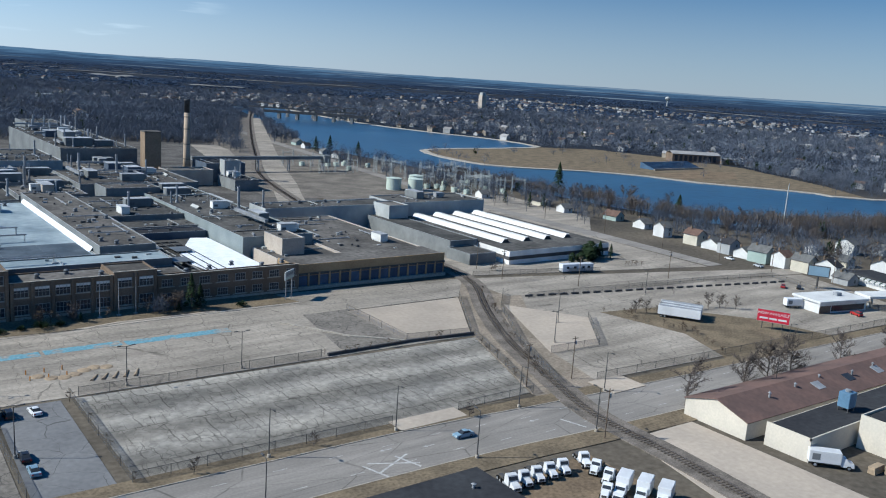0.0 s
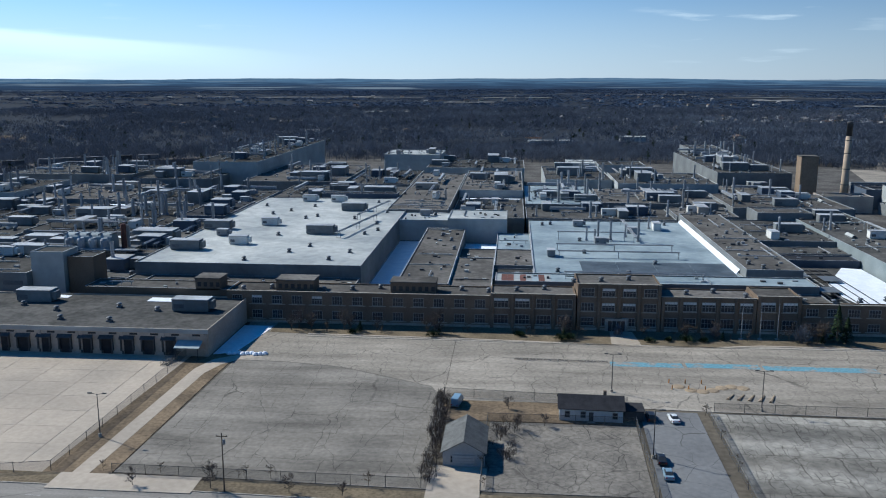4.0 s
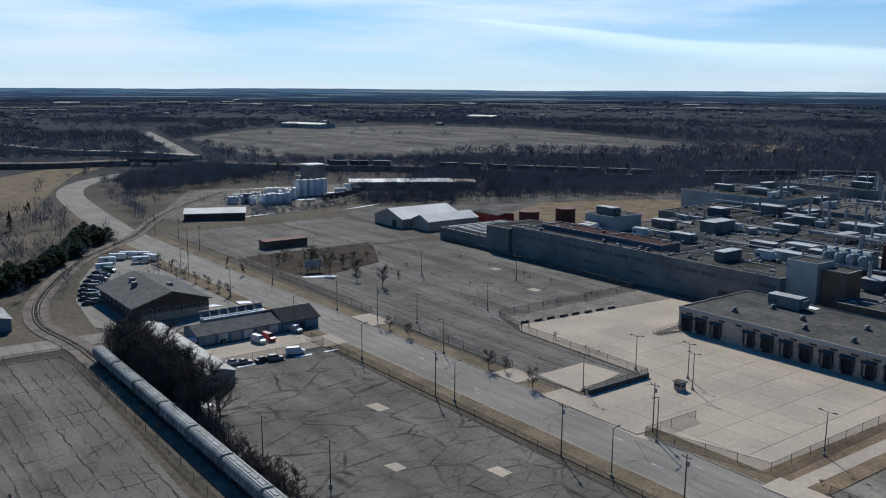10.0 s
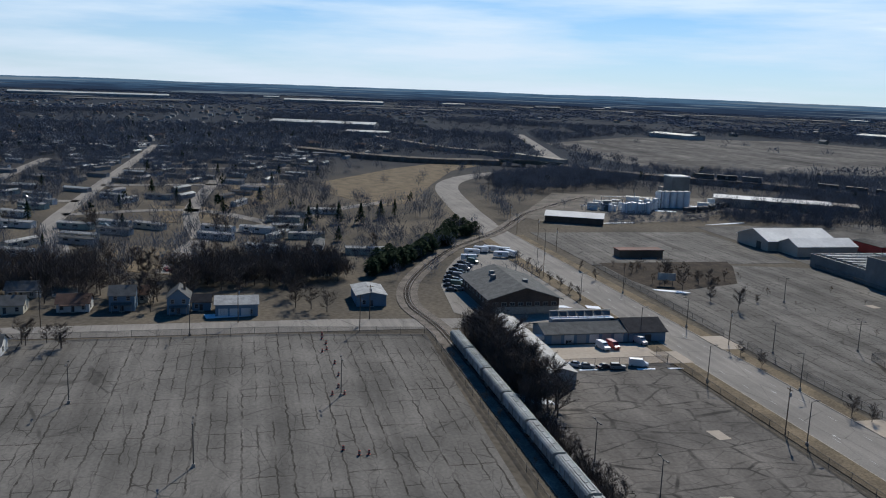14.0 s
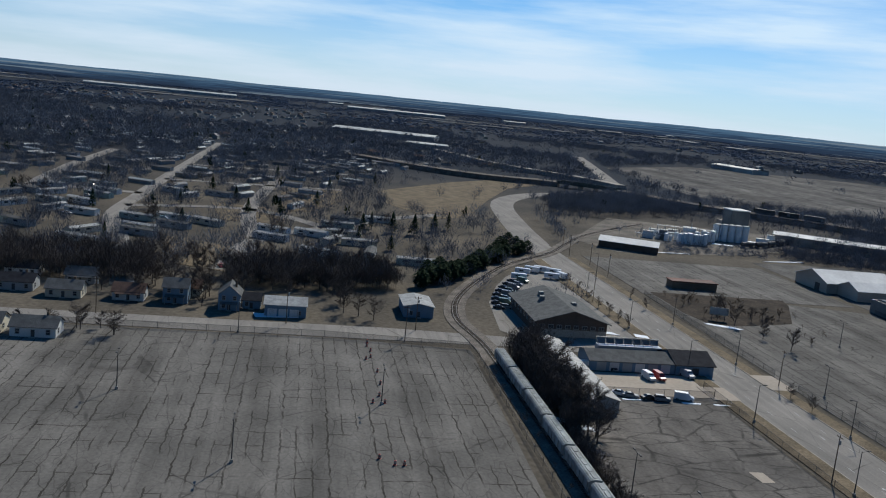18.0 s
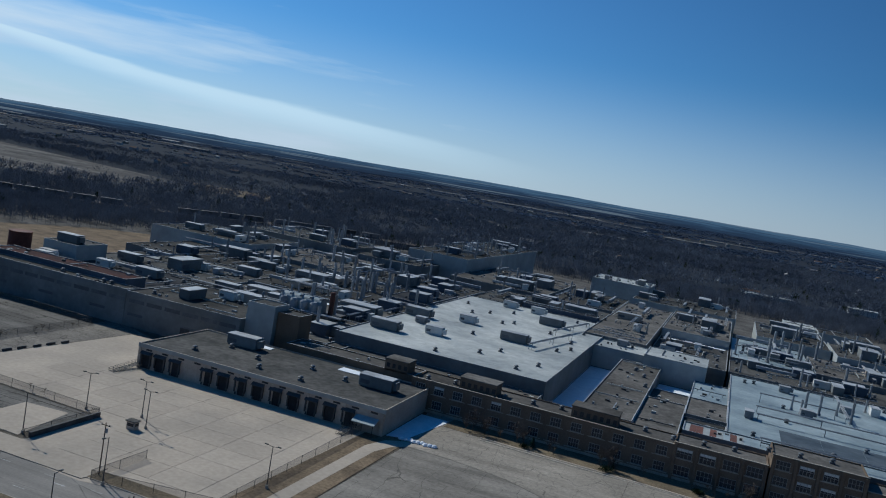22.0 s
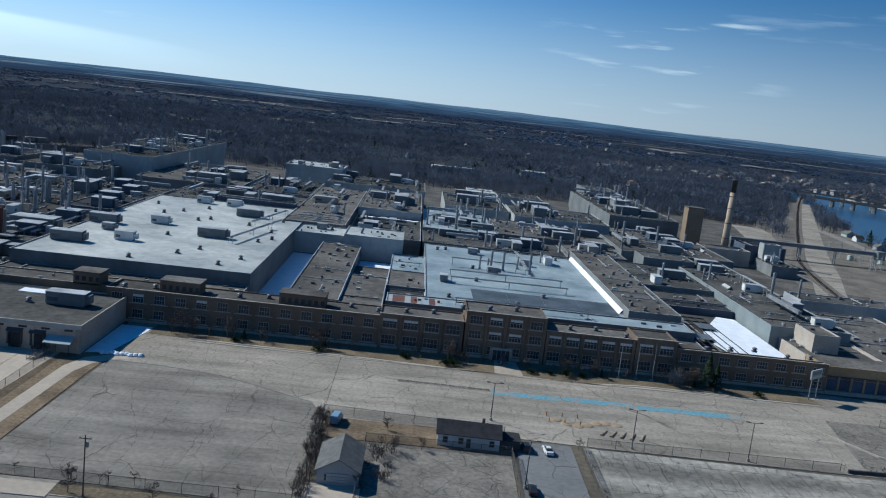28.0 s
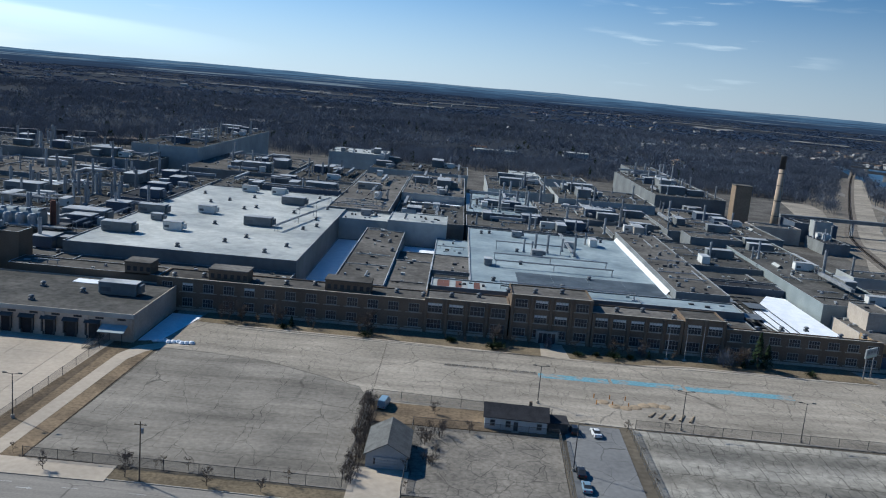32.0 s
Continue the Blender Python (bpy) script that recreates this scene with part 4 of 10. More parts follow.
# ---- windows ----
def window_mesh(w, h, cols, rows, bar=0.09):
    """One welded lattice: outer frame and glazing bars round the openings."""
    xe, ze = [-w / 2 - 0.12, -w / 2], [-0.14, 0.0]
    for k in range(1, cols):
        xe += [-w / 2 + w * k / cols - bar / 2, -w / 2 + w * k / cols + bar / 2]
    for k in range(1, rows):
        ze += [h * k / rows - bar / 2, h * k / rows + bar / 2]
    xe += [w / 2, w / 2 + 0.12]
    ze += [h, h + 0.12]
    n, q = len(xe), len(ze)
    v = [(x, y, z) for y in (-0.1, 0.02) for z in ze for x in xe]
    solid = lambda i, j: 0 <= i < n - 1 and 0 <= j < q - 1 and not (i % 2 and j % 2)
    at = lambda i, j, s: s * n * q + j * n + i
    f = []
    for i in range(n - 1):
        for j in range(q - 1):
            if not solid(i, j):
                continue
            for s in (0, 1):
                f.append((at(i, j, s), at(i + 1, j, s), at(i + 1, j + 1, s), at(i, j + 1, s)))
            for di, dj, p0, p1 in ((-1, 0, (i, j), (i, j + 1)), (1, 0, (i + 1, j), (i + 1, j + 1)), (0, -1, (i, j), (i + 1, j)), (0, 1, (i, j + 1), (i + 1, j + 1))):
                if not solid(i + di, j + dj):
                    f.append((at(*p0, 0), at(*p1, 0), at(*p1, 1), at(*p0, 1)))
    return Mb().add(v, f)


WIN = {}


def window(parent, x, y, z, w, h, cols=3, rows=2, head=0.0, turn=0):
    key = (w, h, cols, rows, head)
    if key not in WIN:
        WIN[key] = (window_mesh(w, h, cols, rows).mesh("window_frame", M_frame),
                    Mb().box(-w / 2, w / 2, -0.03, -0.01, 0, h).mesh("pane", M_glass),
                    Mb().box(-w / 2, w / 2, -0.08, -0.031, h - head, h).mesh("blind", M_blind) if head else None)
    fr, pa, bl = WIN[key]
    o = put("window", fr, parent, "", pose(x, y, z, 0, 0, turn))
    put("pane", pa, o)
    if bl:
        put("blind", bl, o)
    return o


# ---- the brick front range ----
rng = random.Random(4)


def brick_range(x0, x1, depth, h, bays, label, floors=2, piers=True, wide=3.6, heads=0.7, shade=0.75):
    e = thing("brick_factory_range", (x0 + x1) / 2, 253.5, 0, label, "factory building", "brick front ranges")
    a = (x1 - x0) / 2
    part("wall", Mb().box(-a, a, 0, depth, 0, h), M_brick, e)
    part("roof", Mb().box(-a + 0.35, a - 0.35, 0.35, depth - 0.35, h + 0.004, h + 0.1), M_roof2, e)
    m = Mb()
    m.box(-a, a, 0, 0.35, h + 0.003, h + 0.75).box(-a, a, depth - 0.35, depth, h + 0.003, h + 0.5)
    m.box(-a, -a + 0.35, 0.35, depth - 0.35, h + 0.003, h + 0.6).box(a - 0.35, a, 0.35, depth - 0.35, h + 0.003, h + 0.6)
    part("parapet", m, M_brick, e)
    part("coping", Mb().box(-a - 0.1, a + 0.1, -0.12, 0.45, h + 0.754, h + 0.9), M_kerb, e, "pale stone coping")
    part("plinth", Mb().box(-a, a, -0.12, -0.004, 0, 0.9), M_kerb, e, "pale stone plinth")
    step = 2 * a / bays
    fh = h / floors
    pier = Mb().bev(-0.5, 0.5, -0.45, -0.003, 0, h + 0.5, 0.08).mesh("pier", M_brick)
    band = Mb().box(-step / 2 + 0.55, step / 2 - 0.55, -0.1, -0.003, 0, 0.25).mesh("sill_band", M_kerb)
    for k in range(bays + 1):
        if piers:
            put("pier", pier, e, "", pose(-a + 0.5 + (2 * a - 1) * k / bays, 0, 0))
    for k in range(bays):
        x = -a + step * (k + 0.5)
        for fl in range(floors):
            z = fl * fh + 1.6
            hh = min(2.7, fh - 2.2)
            window(e, x, -0.01, z, wide, round(hh, 2), 4, 2, heads if (fl > 0 and rng.random() < shade) else 0.0)
            put("sill_band", band, e, "", pose(x, 0, z - 0.42))
    return e


brick_range(-88, -6, 13.5, 9.3, 13, "two-storey brown brick range with dark steel windows", wide=3.0, shade=0.12, piers=False)
brick_range(-6, 19.8, 12.5, 10.1, 4, "two-storey brown brick office range with brick piers", wide=4.2)
brick_range(20.2, 45, 15.5, 13.65, 4, "three-storey brown brick entrance block", 3, wide=3.6)
brick_range(45.2, 73, 12.5, 10.1, 5, "two-storey brown brick office range with pale blinds", wide=3.8)
brick_range(73.2, 86, 13, 10.9, 2, "two-storey brick pavilion with a boarded door", wide=4.0)
brick_range(86.2, 134, 3.8, 8.7, 8, "two-storey brown brick works range", wide=3.2, piers=False, shade=0.2)
e = thing("entrance_canopy", 32, 253.5, 0, "pale stone entrance doors of the brick block", "entrance", )
part("surround", Mb().box(-3.4, 3.4, -0.9, -0.5, 0, 4.0), M_kerb, e)
part("door", Mb().box(-2.6, 2.6, -1.0, -0.904, 0.1, 3.3), M_glass, e)
for k in range(-2, 3):
    part("mullion", Mb().box(k * 1.3 - 0.08, k * 1.3 + 0.08, -1.06, -1.003, 0.1, 3.3), M_frame, e)
for x, w in ((-95, 8), (-67, 12), (-30, 14)):
    e = thing("roof_penthouse", x, 259.5, 9.4, "small brown brick penthouse with dark openings", "roof house", "roof penthouses")
    part("wall", Mb().box(-w / 2, w / 2, -3.5, 3.5, 0, 3.6), M_brick, e)
    part("roof", Mb().bev(-w / 2 - 0.25, w / 2 + 0.25, -3.75, 3.75, 3.604, 3.95, 0.05), M_roof2, e)
    for k in range(int(w / 2)):
        part("opening", Mb().box(-w / 2 + 0.7 + k * 2, -w / 2 + 1.8 + k * 2, -3.56, -3.504, 1.1, 2.5), M_glass, e)

# ---- brick docks beside the railway ----
M_bluedoor = mat("blue_dock_door", (0.05, 0.085, 0.15), (0.04, 0.06, 0.10), scale=0.4, rough=0.6, grain=0.15, rnd=0.3)
e = thing("brick_dock_range", 165, 250, 0, "tan brick loading dock range with blue doors", "factory building", "brick front ranges")
M_tanbrick = mat("tan_brick", (0.36, 0.26, 0.15), (0.28, 0.20, 0.12), scale=0.1, fine=2.5, rough=0.9, grain=0.18)
part("wall", Mb().box(-30.7, 32, 5, 19.8, 0, 8.2), M_tanbrick, e)
part("roof", Mb().box(-30.4, 31.7, 5.3, 19.7, 8.204, 8.3), M_roof2, e)
part("parapet", Mb().box(-30.7, 32, 5.0, 5.3, 8.203, 8.7), M_tanbrick, e)
dock = Mb().box(-1.75, 1.75, 4.85, 4.99, 1.1, 4.7).mesh("door", M_bluedoor)
pil = Mb().bev(-0.35, 0.35, 4.5, 4.99, 0, 5.6, 0.06).mesh("pier", M_tanbrick)
beam = Mb().bev(-30.7, 32, 4.55, 4.992, 5.0, 5.7, 0.05)
part("lintel", beam, M_darkmetal, e, "dark steel lintel over the doors")
part("dock_ledge", Mb().bev(-30.7, 32, 3.6, 4.99, 0, 1.1, 0.05), M_kerb, e)
for k in range(15):
    put("door", dock, e, "", pose(-28.5 + k * 4.15, 0, 0))
    put("pier", pil, e, "", pose(-30.6 + k * 4.15, 0, 0))

# ---- the tan dock building ----
e = thing("dock_warehouse", -124, 219, 0, "low tan block warehouse with a row of dock doors", "warehouse")
part("wall", Mb().box(-42, 42, 0, 36, 0, 7.2), M_tanwall, e)
part("roof", Mb().box(-41.7, 41.7, 0.3, 35.7, 7.204, 7.3), M_roof, e, "dark stained gravel roof")
m = Mb()
for q in ((-42, 42, 0, 0.3), (-42, 42, 35.7, 36), (-42, -41.7, 0.3, 35.7), (41.7, 42, 0.3, 35.7)):
    m.box(*q, 7.203, 7.7)
part("parapet", m, M_tanwall, e)
part("fascia", Mb().box(-42.1, 42.1, -0.1, -0.004, 6.5, 7.72), M_whitewall, e, "pale metal fascia strip")
shel = Mb().box(-1.9, -1.5, -0.7, -0.003, 1.2, 4.6).box(1.5, 1.9, -0.7, -0.003, 1.2, 4.6).box(-1.9, 1.9, -0.7, -0.003, 4.604, 5.0).mesh("dock_shelter", M_darkmetal)
hood = Mb().add([(-2.1, -1.2, 4.75), (2.1, -1.2, 4.75), (2.1, 0, 5.5), (-2.1, 0, 5.5), (-2.1, -1.2, 4.65), (2.1, -1.2, 4.65), (2.1, 0, 5.4), (-2.1, 0, 5.4)],
                [(0, 1, 2, 3), (7, 6, 5, 4), (0, 4, 5, 1), (1, 5, 6, 2), (2, 6, 7, 3), (3, 7, 4, 0)]).mesh("hood", M_darkmetal)
door = Mb().box(-1.5, 1.5, -0.06, -0.004, 0.2, 4.6).mesh("door", M_dkroof)
bump = Mb().bev(-0.25, 0.25, -0.4, -0.003, 0.3, 1.15, 0.04).mesh("dock_bumper", M_darkmetal)
pilas = Mb().bev(-0.45, 0.45, -0.25, -0.003, 0, 6.45, 0.05).mesh("pilaster", M_tanwall)
small = Mb().box(-1.1, 1.1, -0.05, -0.003, 5.75, 6.3).mesh("vent_window", M_glass)
for k, x in enumerate((-38.6, -33.5, -28.0, -16.5, -10.6, -4.6, 1.4, 7.4, 13.3, 19.2, 25.1, 31.0)):
    d = put("dock_door", door, e, "", pose(x, 0, 0))
    put("dock_shelter", shel, d)
    put("hood", hood, d)
    put("dock_bumper", bump, d, "", pose(-1.35, 0, 0))
    put("dock_bumper", bump, d, "", pose(1.35, 0, 0))
for k in range(8):
    put("pilaster", pilas, e, "", pose(-41.3 + k * 11.8, 0, 0))
for k in range(14):
    put("vent_window", small, e, "", pose(-38 + k * 5.9, 0, 0))
m = Mb().add([(33.5, -3.4, 3.4), (40.5, -3.4, 3.4), (40.5, 0, 4.6), (33.5, 0, 4.6), (33.5, -3.4, 3.2), (40.5, -3.4, 3.2), (40.5, 0, 4.4), (33.5, 0, 4.4)],
             [(0, 1, 2, 3), (7, 6, 5, 4), (0, 4, 5, 1), (1, 5, 6, 2), (2, 6, 7, 3), (3, 7, 4, 0)])
part("canopy", m, M_blue, e, "pale blue metal canopy on posts")
for x in (33.9, 40.1):
    part("canopy_post", Mb().tube((x, -3.2, 0), (x, -3.2, 3.25), 0.1), M_darkmetal, e)
part("stain_line", Mb().box(41.9, 42.05, 4, 34, 0.1, 1.0), M_kerb, e, "pale stained base course")


def ramp(x, y, turn, n):
    """Steel steps with rails up to a dock."""
    r = thing("steel_stair", x, y, 0, "dark open steel stair with pipe rails", "stair", "dock stairs", "", turn)
    tread = Mb().box(-0.9, 0.9, 0, 0.32, 0, 0.05).mesh("tread", M_darkmetal)
    for k in range(n):
        put("tread", tread, r, "", pose(0, -k * 0.5, 1.6 * (1 - k / n)))
    for s in (-0.95, 0.95):
        part("stringer", Mb().tube((s, 0.3, 1.55), (s, -n * 0.5, 0.05), 0.08), M_darkmetal, r)
        for z in (0.55, 1.05):
            part("rail", Mb().tube((s, 0.3, 1.6 + z), (s, -n * 0.5, 0.1 + z), 0.05), M_darkmetal, r)
        for k in range(0, n + 1, 3):
            part("baluster", Mb().tube((s, -k * 0.5, 1.6 * (1 - k / n)), (s, -k * 0.5, 1.6 * (1 - k / n) + 1.05), 0.05), M_darkmetal, r)


ramp(-90.5, 218, -6, 15)
ramp(-164.9, 221.5, -5, 28)
tagged(new("snow_patch", Mb().prism([(-81.6, 221), (-76, 223), (-72.5, 246), (-72.5, 249.4), (-81.6, 249.4)], 0.06, 0.16).mesh("snow_patch", M_snow)), "flat sheet of snow in the warehouse's shade", "snow")
m = Mb()
for k in range(9):
    m.lathe(-77 + k * 1.2, 221.6 + (k % 3) * 0.35, [(0.9, 0.05), (1.0, 0.35), (0.55, 0.75), (0.1, 0.9)], 7)
tagged(new("snow_heap", m.mesh("snow_heap", M_snow)), "low ploughed heap of old snow", "snow", "", "stuff")

# ---- white saw-roofed hall ----
M_paint = mat("white_painted_wall", (0.74, 0.73, 0.70), (0.60, 0.59, 0.57), scale=0.1, fine=0.8, rough=0.8, grain=0.1)
e = thing("saw_roofed_hall", 264, 298, 0, "low white hall with four long roof monitors", "factory building")
part("wall", Mb().box(-30, 30, -39, 46, 0, 5.6), M_paint, e)
part("roof", Mb().box(-29.7, 29.7, -38.7, 45.7, 5.604, 5.75), M_roof, e)
part("dark_band", Mb().box(-30.06, 30.06, -39.06, -39.004, 1.9, 3.4).box(-30.06, -30.004, -39, 20, 1.9, 3.4), M_darkmetal, e, "dark window band")
mon = Mb().add([(-2.0, -24, 5.76), (2.4, -24, 5.76), (1.2, -24, 7.3), (-0.6, -24, 7.3), (-2.0, 44, 5.76), (2.4, 44, 5.76), (1.2, 44, 7.3), (-0.6, 44, 7.3)],
               [(0, 1, 2, 3), (7, 6, 5, 4), (1, 5, 6, 2), (0, 3, 7, 4)], 1)
mon.add([(-0.75, -24.1, 7.3), (1.35, -24.1, 7.3), (1.35, 44.1, 7.3), (-0.75, 44.1, 7.3), (-0.75, -24.1, 7.5), (1.35, -24.1, 7.5), (1.35, 44.1, 7.5), (-0.75, 44.1, 7.5)],
        [(0, 1, 5, 4), (1, 2, 6, 5), (2, 3, 7, 6), (3, 0, 4, 7), (4, 5, 6, 7)], 0)
mon.add([(-2.06, -24, 5.76), (-0.66, -24, 7.3), (-0.66, 44, 7.3), (-2.06, 44, 5.76)], [(0, 1, 2, 3)], 0)
monm = mon.mesh("roof_monitor", M_paint, M_darkmetal)
for k in range(4):
    put("roof_monitor", monm, e, "", pose(-19.5 + k * 12.5, 0, 0))
hall("factory_hall", 219, 233.8, 280, 346.5, 6.5, M_greywall, M_roof, "low grey annexe beside the saw-roofed hall")
hall("factory_hall", 217, 231, 264, 279.5, 4.2, M_greywall, M_roof, "small grey shed with an open dark doorway")
hall("factory_hall", 224, 235, 335, 349, 12.5, M_whitewall, M_roof2, "stepped white link block")

# ---- chimney and tower ----
M_chim = mat("tan_chimney_brick", (0.46, 0.36, 0.27), (0.36, 0.285, 0.21), scale=0.08, fine=1.0, rough=0.9, grain=0.12)
e = thing("chimney", 202, 539, 0, "tall tapering tan brick chimney with a dark top", "chimney")
e.matrix_basis = e.matrix_basis @ Matrix.Diagonal((1, 1, 0.955, 1))
part("shaft", Mb().lathe(0, 0, [(2.6, 0), (2.25, 14), (1.7, 43)], 20), M_chim, e, smooth=True)
part("cap", Mb().lathe(0, 0, [(1.72, 43.004), (1.65, 50.5), (1.85, 50.6), (1.85, 52), (1.3, 52.1)], 20), M_darkmetal, e, "sooty dark top", smooth=True)
for z in (12, 22, 32, 40):
    r = (2.6 - z * 0.025) if z <= 14 else 2.25 - (z - 14) * 0.019
    part("band", Mb().lathe(0, 0, [(r + 0.02, z), (r + 0.1, z + 0.1), (r + 0.1, z + 0.4), (r + 0.02, z + 0.5)], 20), M_darkmetal, e)
e = thing("coal_tower", 175, 527, 0, "tall blank brown brick tower", "tower")
part("wall", Mb().bev(-5, 5, -4.3, 4.3, 0, 29.6, 0.15), mat("brown_tower_brick", (0.27, 0.205, 0.145), (0.2, 0.15, 0.105), scale=0.08, fine=1.2, rough=0.9, grain=0.15), e)
part("roof", Mb().bev(-5.2, 5.2, -4.5, 4.5, 29.604, 30.2, 0.1), M_roof2, e)
e = thing("conveyor_bridge", 265, 560, 0, "long grey enclosed conveyor bridge on steel legs", "bridge")
part("gallery", Mb().bev(-52, 52, -1.6, 1.6, 8.5, 10.9, 0.2), M_greywall, e)
for x in (-48, -28, -4, 20, 48):
    part("leg", Mb().tube((x, -1.5, 0), (x, -1.5, 8.5), 0.4).tube((x, 1.5, 0), (x, 1.5, 8.5), 0.4).tube((x, -1.5, 1), (x, 1.5, 7.5), 0.2), M_steel, e)
part("end_house", Mb().bev(47, 53, -3, 3, 6, 11.6, 0.2), M_greywall, e)
M_tankgreen = mat("pale_green_tank", (0.50, 0.56, 0.48), (0.42, 0.48, 0.42), scale=0.2, rough=0.6, grain=0.1)
tk = thing("storage_tank", 312, 463, 0, "pale green steel storage tank with a low cone roof", "tank", "pale green tanks")
part("shell", Mb().lathe(0, 0, [(4.9, 0), (4.9, 7.4)], 28), M_tankgreen, tk, smooth=False)
part("cone_roof", Mb().lathe(0, 0, [(5.05, 7.404), (5.05, 7.6), (0.4, 8.4)], 28), M_tankgreen, tk)
part("ladder", Mb().box(-0.3, -0.22, -5.25, -5.17, 0, 8.2).box(0.22, 0.3, -5.25, -5.17, 0, 8.2), M_steel, tk)
for x, y in ((325, 457), (336, 472)):
    copy_thing(tk, pose(x, y, 0, 0, 0, x))
M_redtank = M_rust
tk = thing("oil_tank", -345, 319, 0, "rusty red steel tank standing open on the yard", "tank", "rusty tanks")
part("shell", Mb().lathe(0, 0, [(5.6, 0), (5.6, 9.2), (5.3, 9.2), (5.3, 8.6)], 28), M_redtank, tk)
part("rim", Mb().lathe(0, 0, [(5.62, 8.9), (5.8, 8.95), (5.8, 9.25), (5.62, 9.3)], 28), M_rust, tk)
copy_thing(tk, pose(-342, 344, 0, 0, 0, 40))
e = thing("red_shed", -374, 318, 0, "low rusty red metal shed", "shed")
part("wall", Mb().box(-11, 11, -6, 6, 0, 5), mat("red_metal_wall", (0.32, 0.05, 0.045), (0.24, 0.04, 0.035), scale=0.2, rough=0.7, grain=0.15), e)
part("roof", Mb().gable(-11, 11, -6, 6, 5.0, 6.0, 0.3), M_roof, e)

# ---- pale gabled hall beyond the lots ----
e = thing("gabled_hall", -386, 280, 0, "pale metal hall with two low snowy gables", "warehouse")
part("wall", Mb().house_body(-24, 4, -20, 20, 0, 5, 9.5, "y").house_body(4, 20, -14, 20, 0, 5, 8, "y"), M_tanwall, e)
part("roof", Mb().gable(-24, 4, -20, 20, 5.0, 9.5, 0.5, 0.25, "y"), M_paint, e, "white metal roof")
part("roof", Mb().gable(4.2, 20, -14, 20, 5.0, 8.0, 0.4, 0.25, "y"), M_paint, e, "white metal roof")
part("door", Mb().box(-6, -2, -20.1, -20.004, 0, 3.8), M_darkmetal, e)
part("band", Mb().box(-24.06, -24.004, -18, 18, 0.4, 2.8), M_darkmetal, e)

# ribs of the low hall's roof
e = thing("ribbed_roof", -313.5, 279, 5.73, "rows of pale roof ribs with snow between", "roof")
rib = Mb().bev(-0.5, 0.5, -18, 18, 0, 0.7, 0.08).mesh("rib", M_steel)
for k in range(10):
    put("rib", rib, e, "", pose(-28 + k * 3.5, 0, 0))

# long window bands of the grey front wall
e = thing("window_band", -178, 259, 0, "broken bands of dark industrial windows", "window", "", "structure")
for x0, x1 in ((-112, -68), (-68, -27), (-26, 21)):
    n = int((x1 - x0) / 7)
    for k in range(n):
        a = x0 + (x1 - x0) * k / n + 0.6
        b = x0 + (x1 - x0) * (k + 1) / n - 0.6
        part("window", Mb().box(a, b, -0.06, -0.004, 9.0, 10.4), M_panelglass, e)
        if k % 3 == 0:
            part("window", Mb().box(a, b, -0.06, -0.004, 4.2, 5.2), M_panelglass, e)
for x in (-2, 3.6):
    part("dock_door", Mb().box(x, x + 4, -0.1, -0.004, 0, 4.6), M_darkmetal, e)


# ---- things on the roofs ----
def vent():
    e = tagged(new("roof_vent", Mb().bev(-0.7, 0.7, -0.7, 0.7, 0, 0.5, 0.05).lathe(0, 0, [(0.45, 0.5), (0.45, 0.95), (0.85, 0.95), (0.85, 1.15), (0.5, 1.45), (0.1, 1.5)], 10).mesh("roof_vent", M_panelglass)), "small mushroom roof vent on a square curb", "vent", "roof vents")
    return e


def unit(w, d, h, m, label):
    e = tagged(new("air_handling_unit", Mb().box(-w / 2 + 0.3, w / 2 - 0.3, -d / 2 + 0.3, d / 2 - 0.3, 0, 0.4).bev(-w / 2, w / 2, -d / 2, d / 2, 0.404, h, 0.1).bev(-w / 2 - 0.12, w / 2 + 0.12, -d / 2 - 0.12, d / 2 + 0.12, h + 0.003, h + 0.18, 0.05, 1).mesh("air_handling_unit", m, M_coping)), label, "air handler", "rooftop air handlers")
    part("hood", Mb().bev(w / 2 + 0.003, w / 2 + 1.2, -d / 3, d / 3, 0.8, h - 0.4, 0.1), m, e)
    part("louvre", Mb().box(-w / 2 + 0.6, -w / 6, -d / 2 - 0.05, -d / 2 - 0.003, 1.0, h * 0.62), M_panelglass, e)
    return e


def stack(r, h):
    e = tagged(new("exhaust_flue", Mb().lathe(0, 0, [(r * 1.7, 0), (r * 1.4, 0.7), (r, 1.0), (r, h - 0.9), (r + 0.1, h - 0.8), (r + 0.1, h - 0.5), (r, h - 0.4), (r, h), (r - 0.1, h), (r - 0.1, h - 1.0)], 10).mesh("exhaust_flue", M_steel)), "upright galvanised exhaust stack on a flashing", "stack", "exhaust stacks")
    return e


def duct(l, h, label):
    e = thing("roof_duct", 0, 0, 0, label, "duct", "roof ducts")
    body = Mb().bev(-l / 2, l / 2, -0.7, 0.7, h, h + 1.3, 0.08)
    n = max(2, int(l / 13))
    for k in range(n):
        x = -l / 2 + 1 + (l - 2) * k / (n - 1)
        part("trestle", Mb().tube((x, -0.6, 0), (x, -0.6, h), 0.1, n=4).tube((x, 0.6, 0), (x, 0.6, h), 0.1, n=4), M_darkmetal, e)
        body.box(x - 0.06, x + 0.06, -0.78, 0.78, h - 0.06, h + 1.37)
    part("duct", body, M_steel, e)
    return e


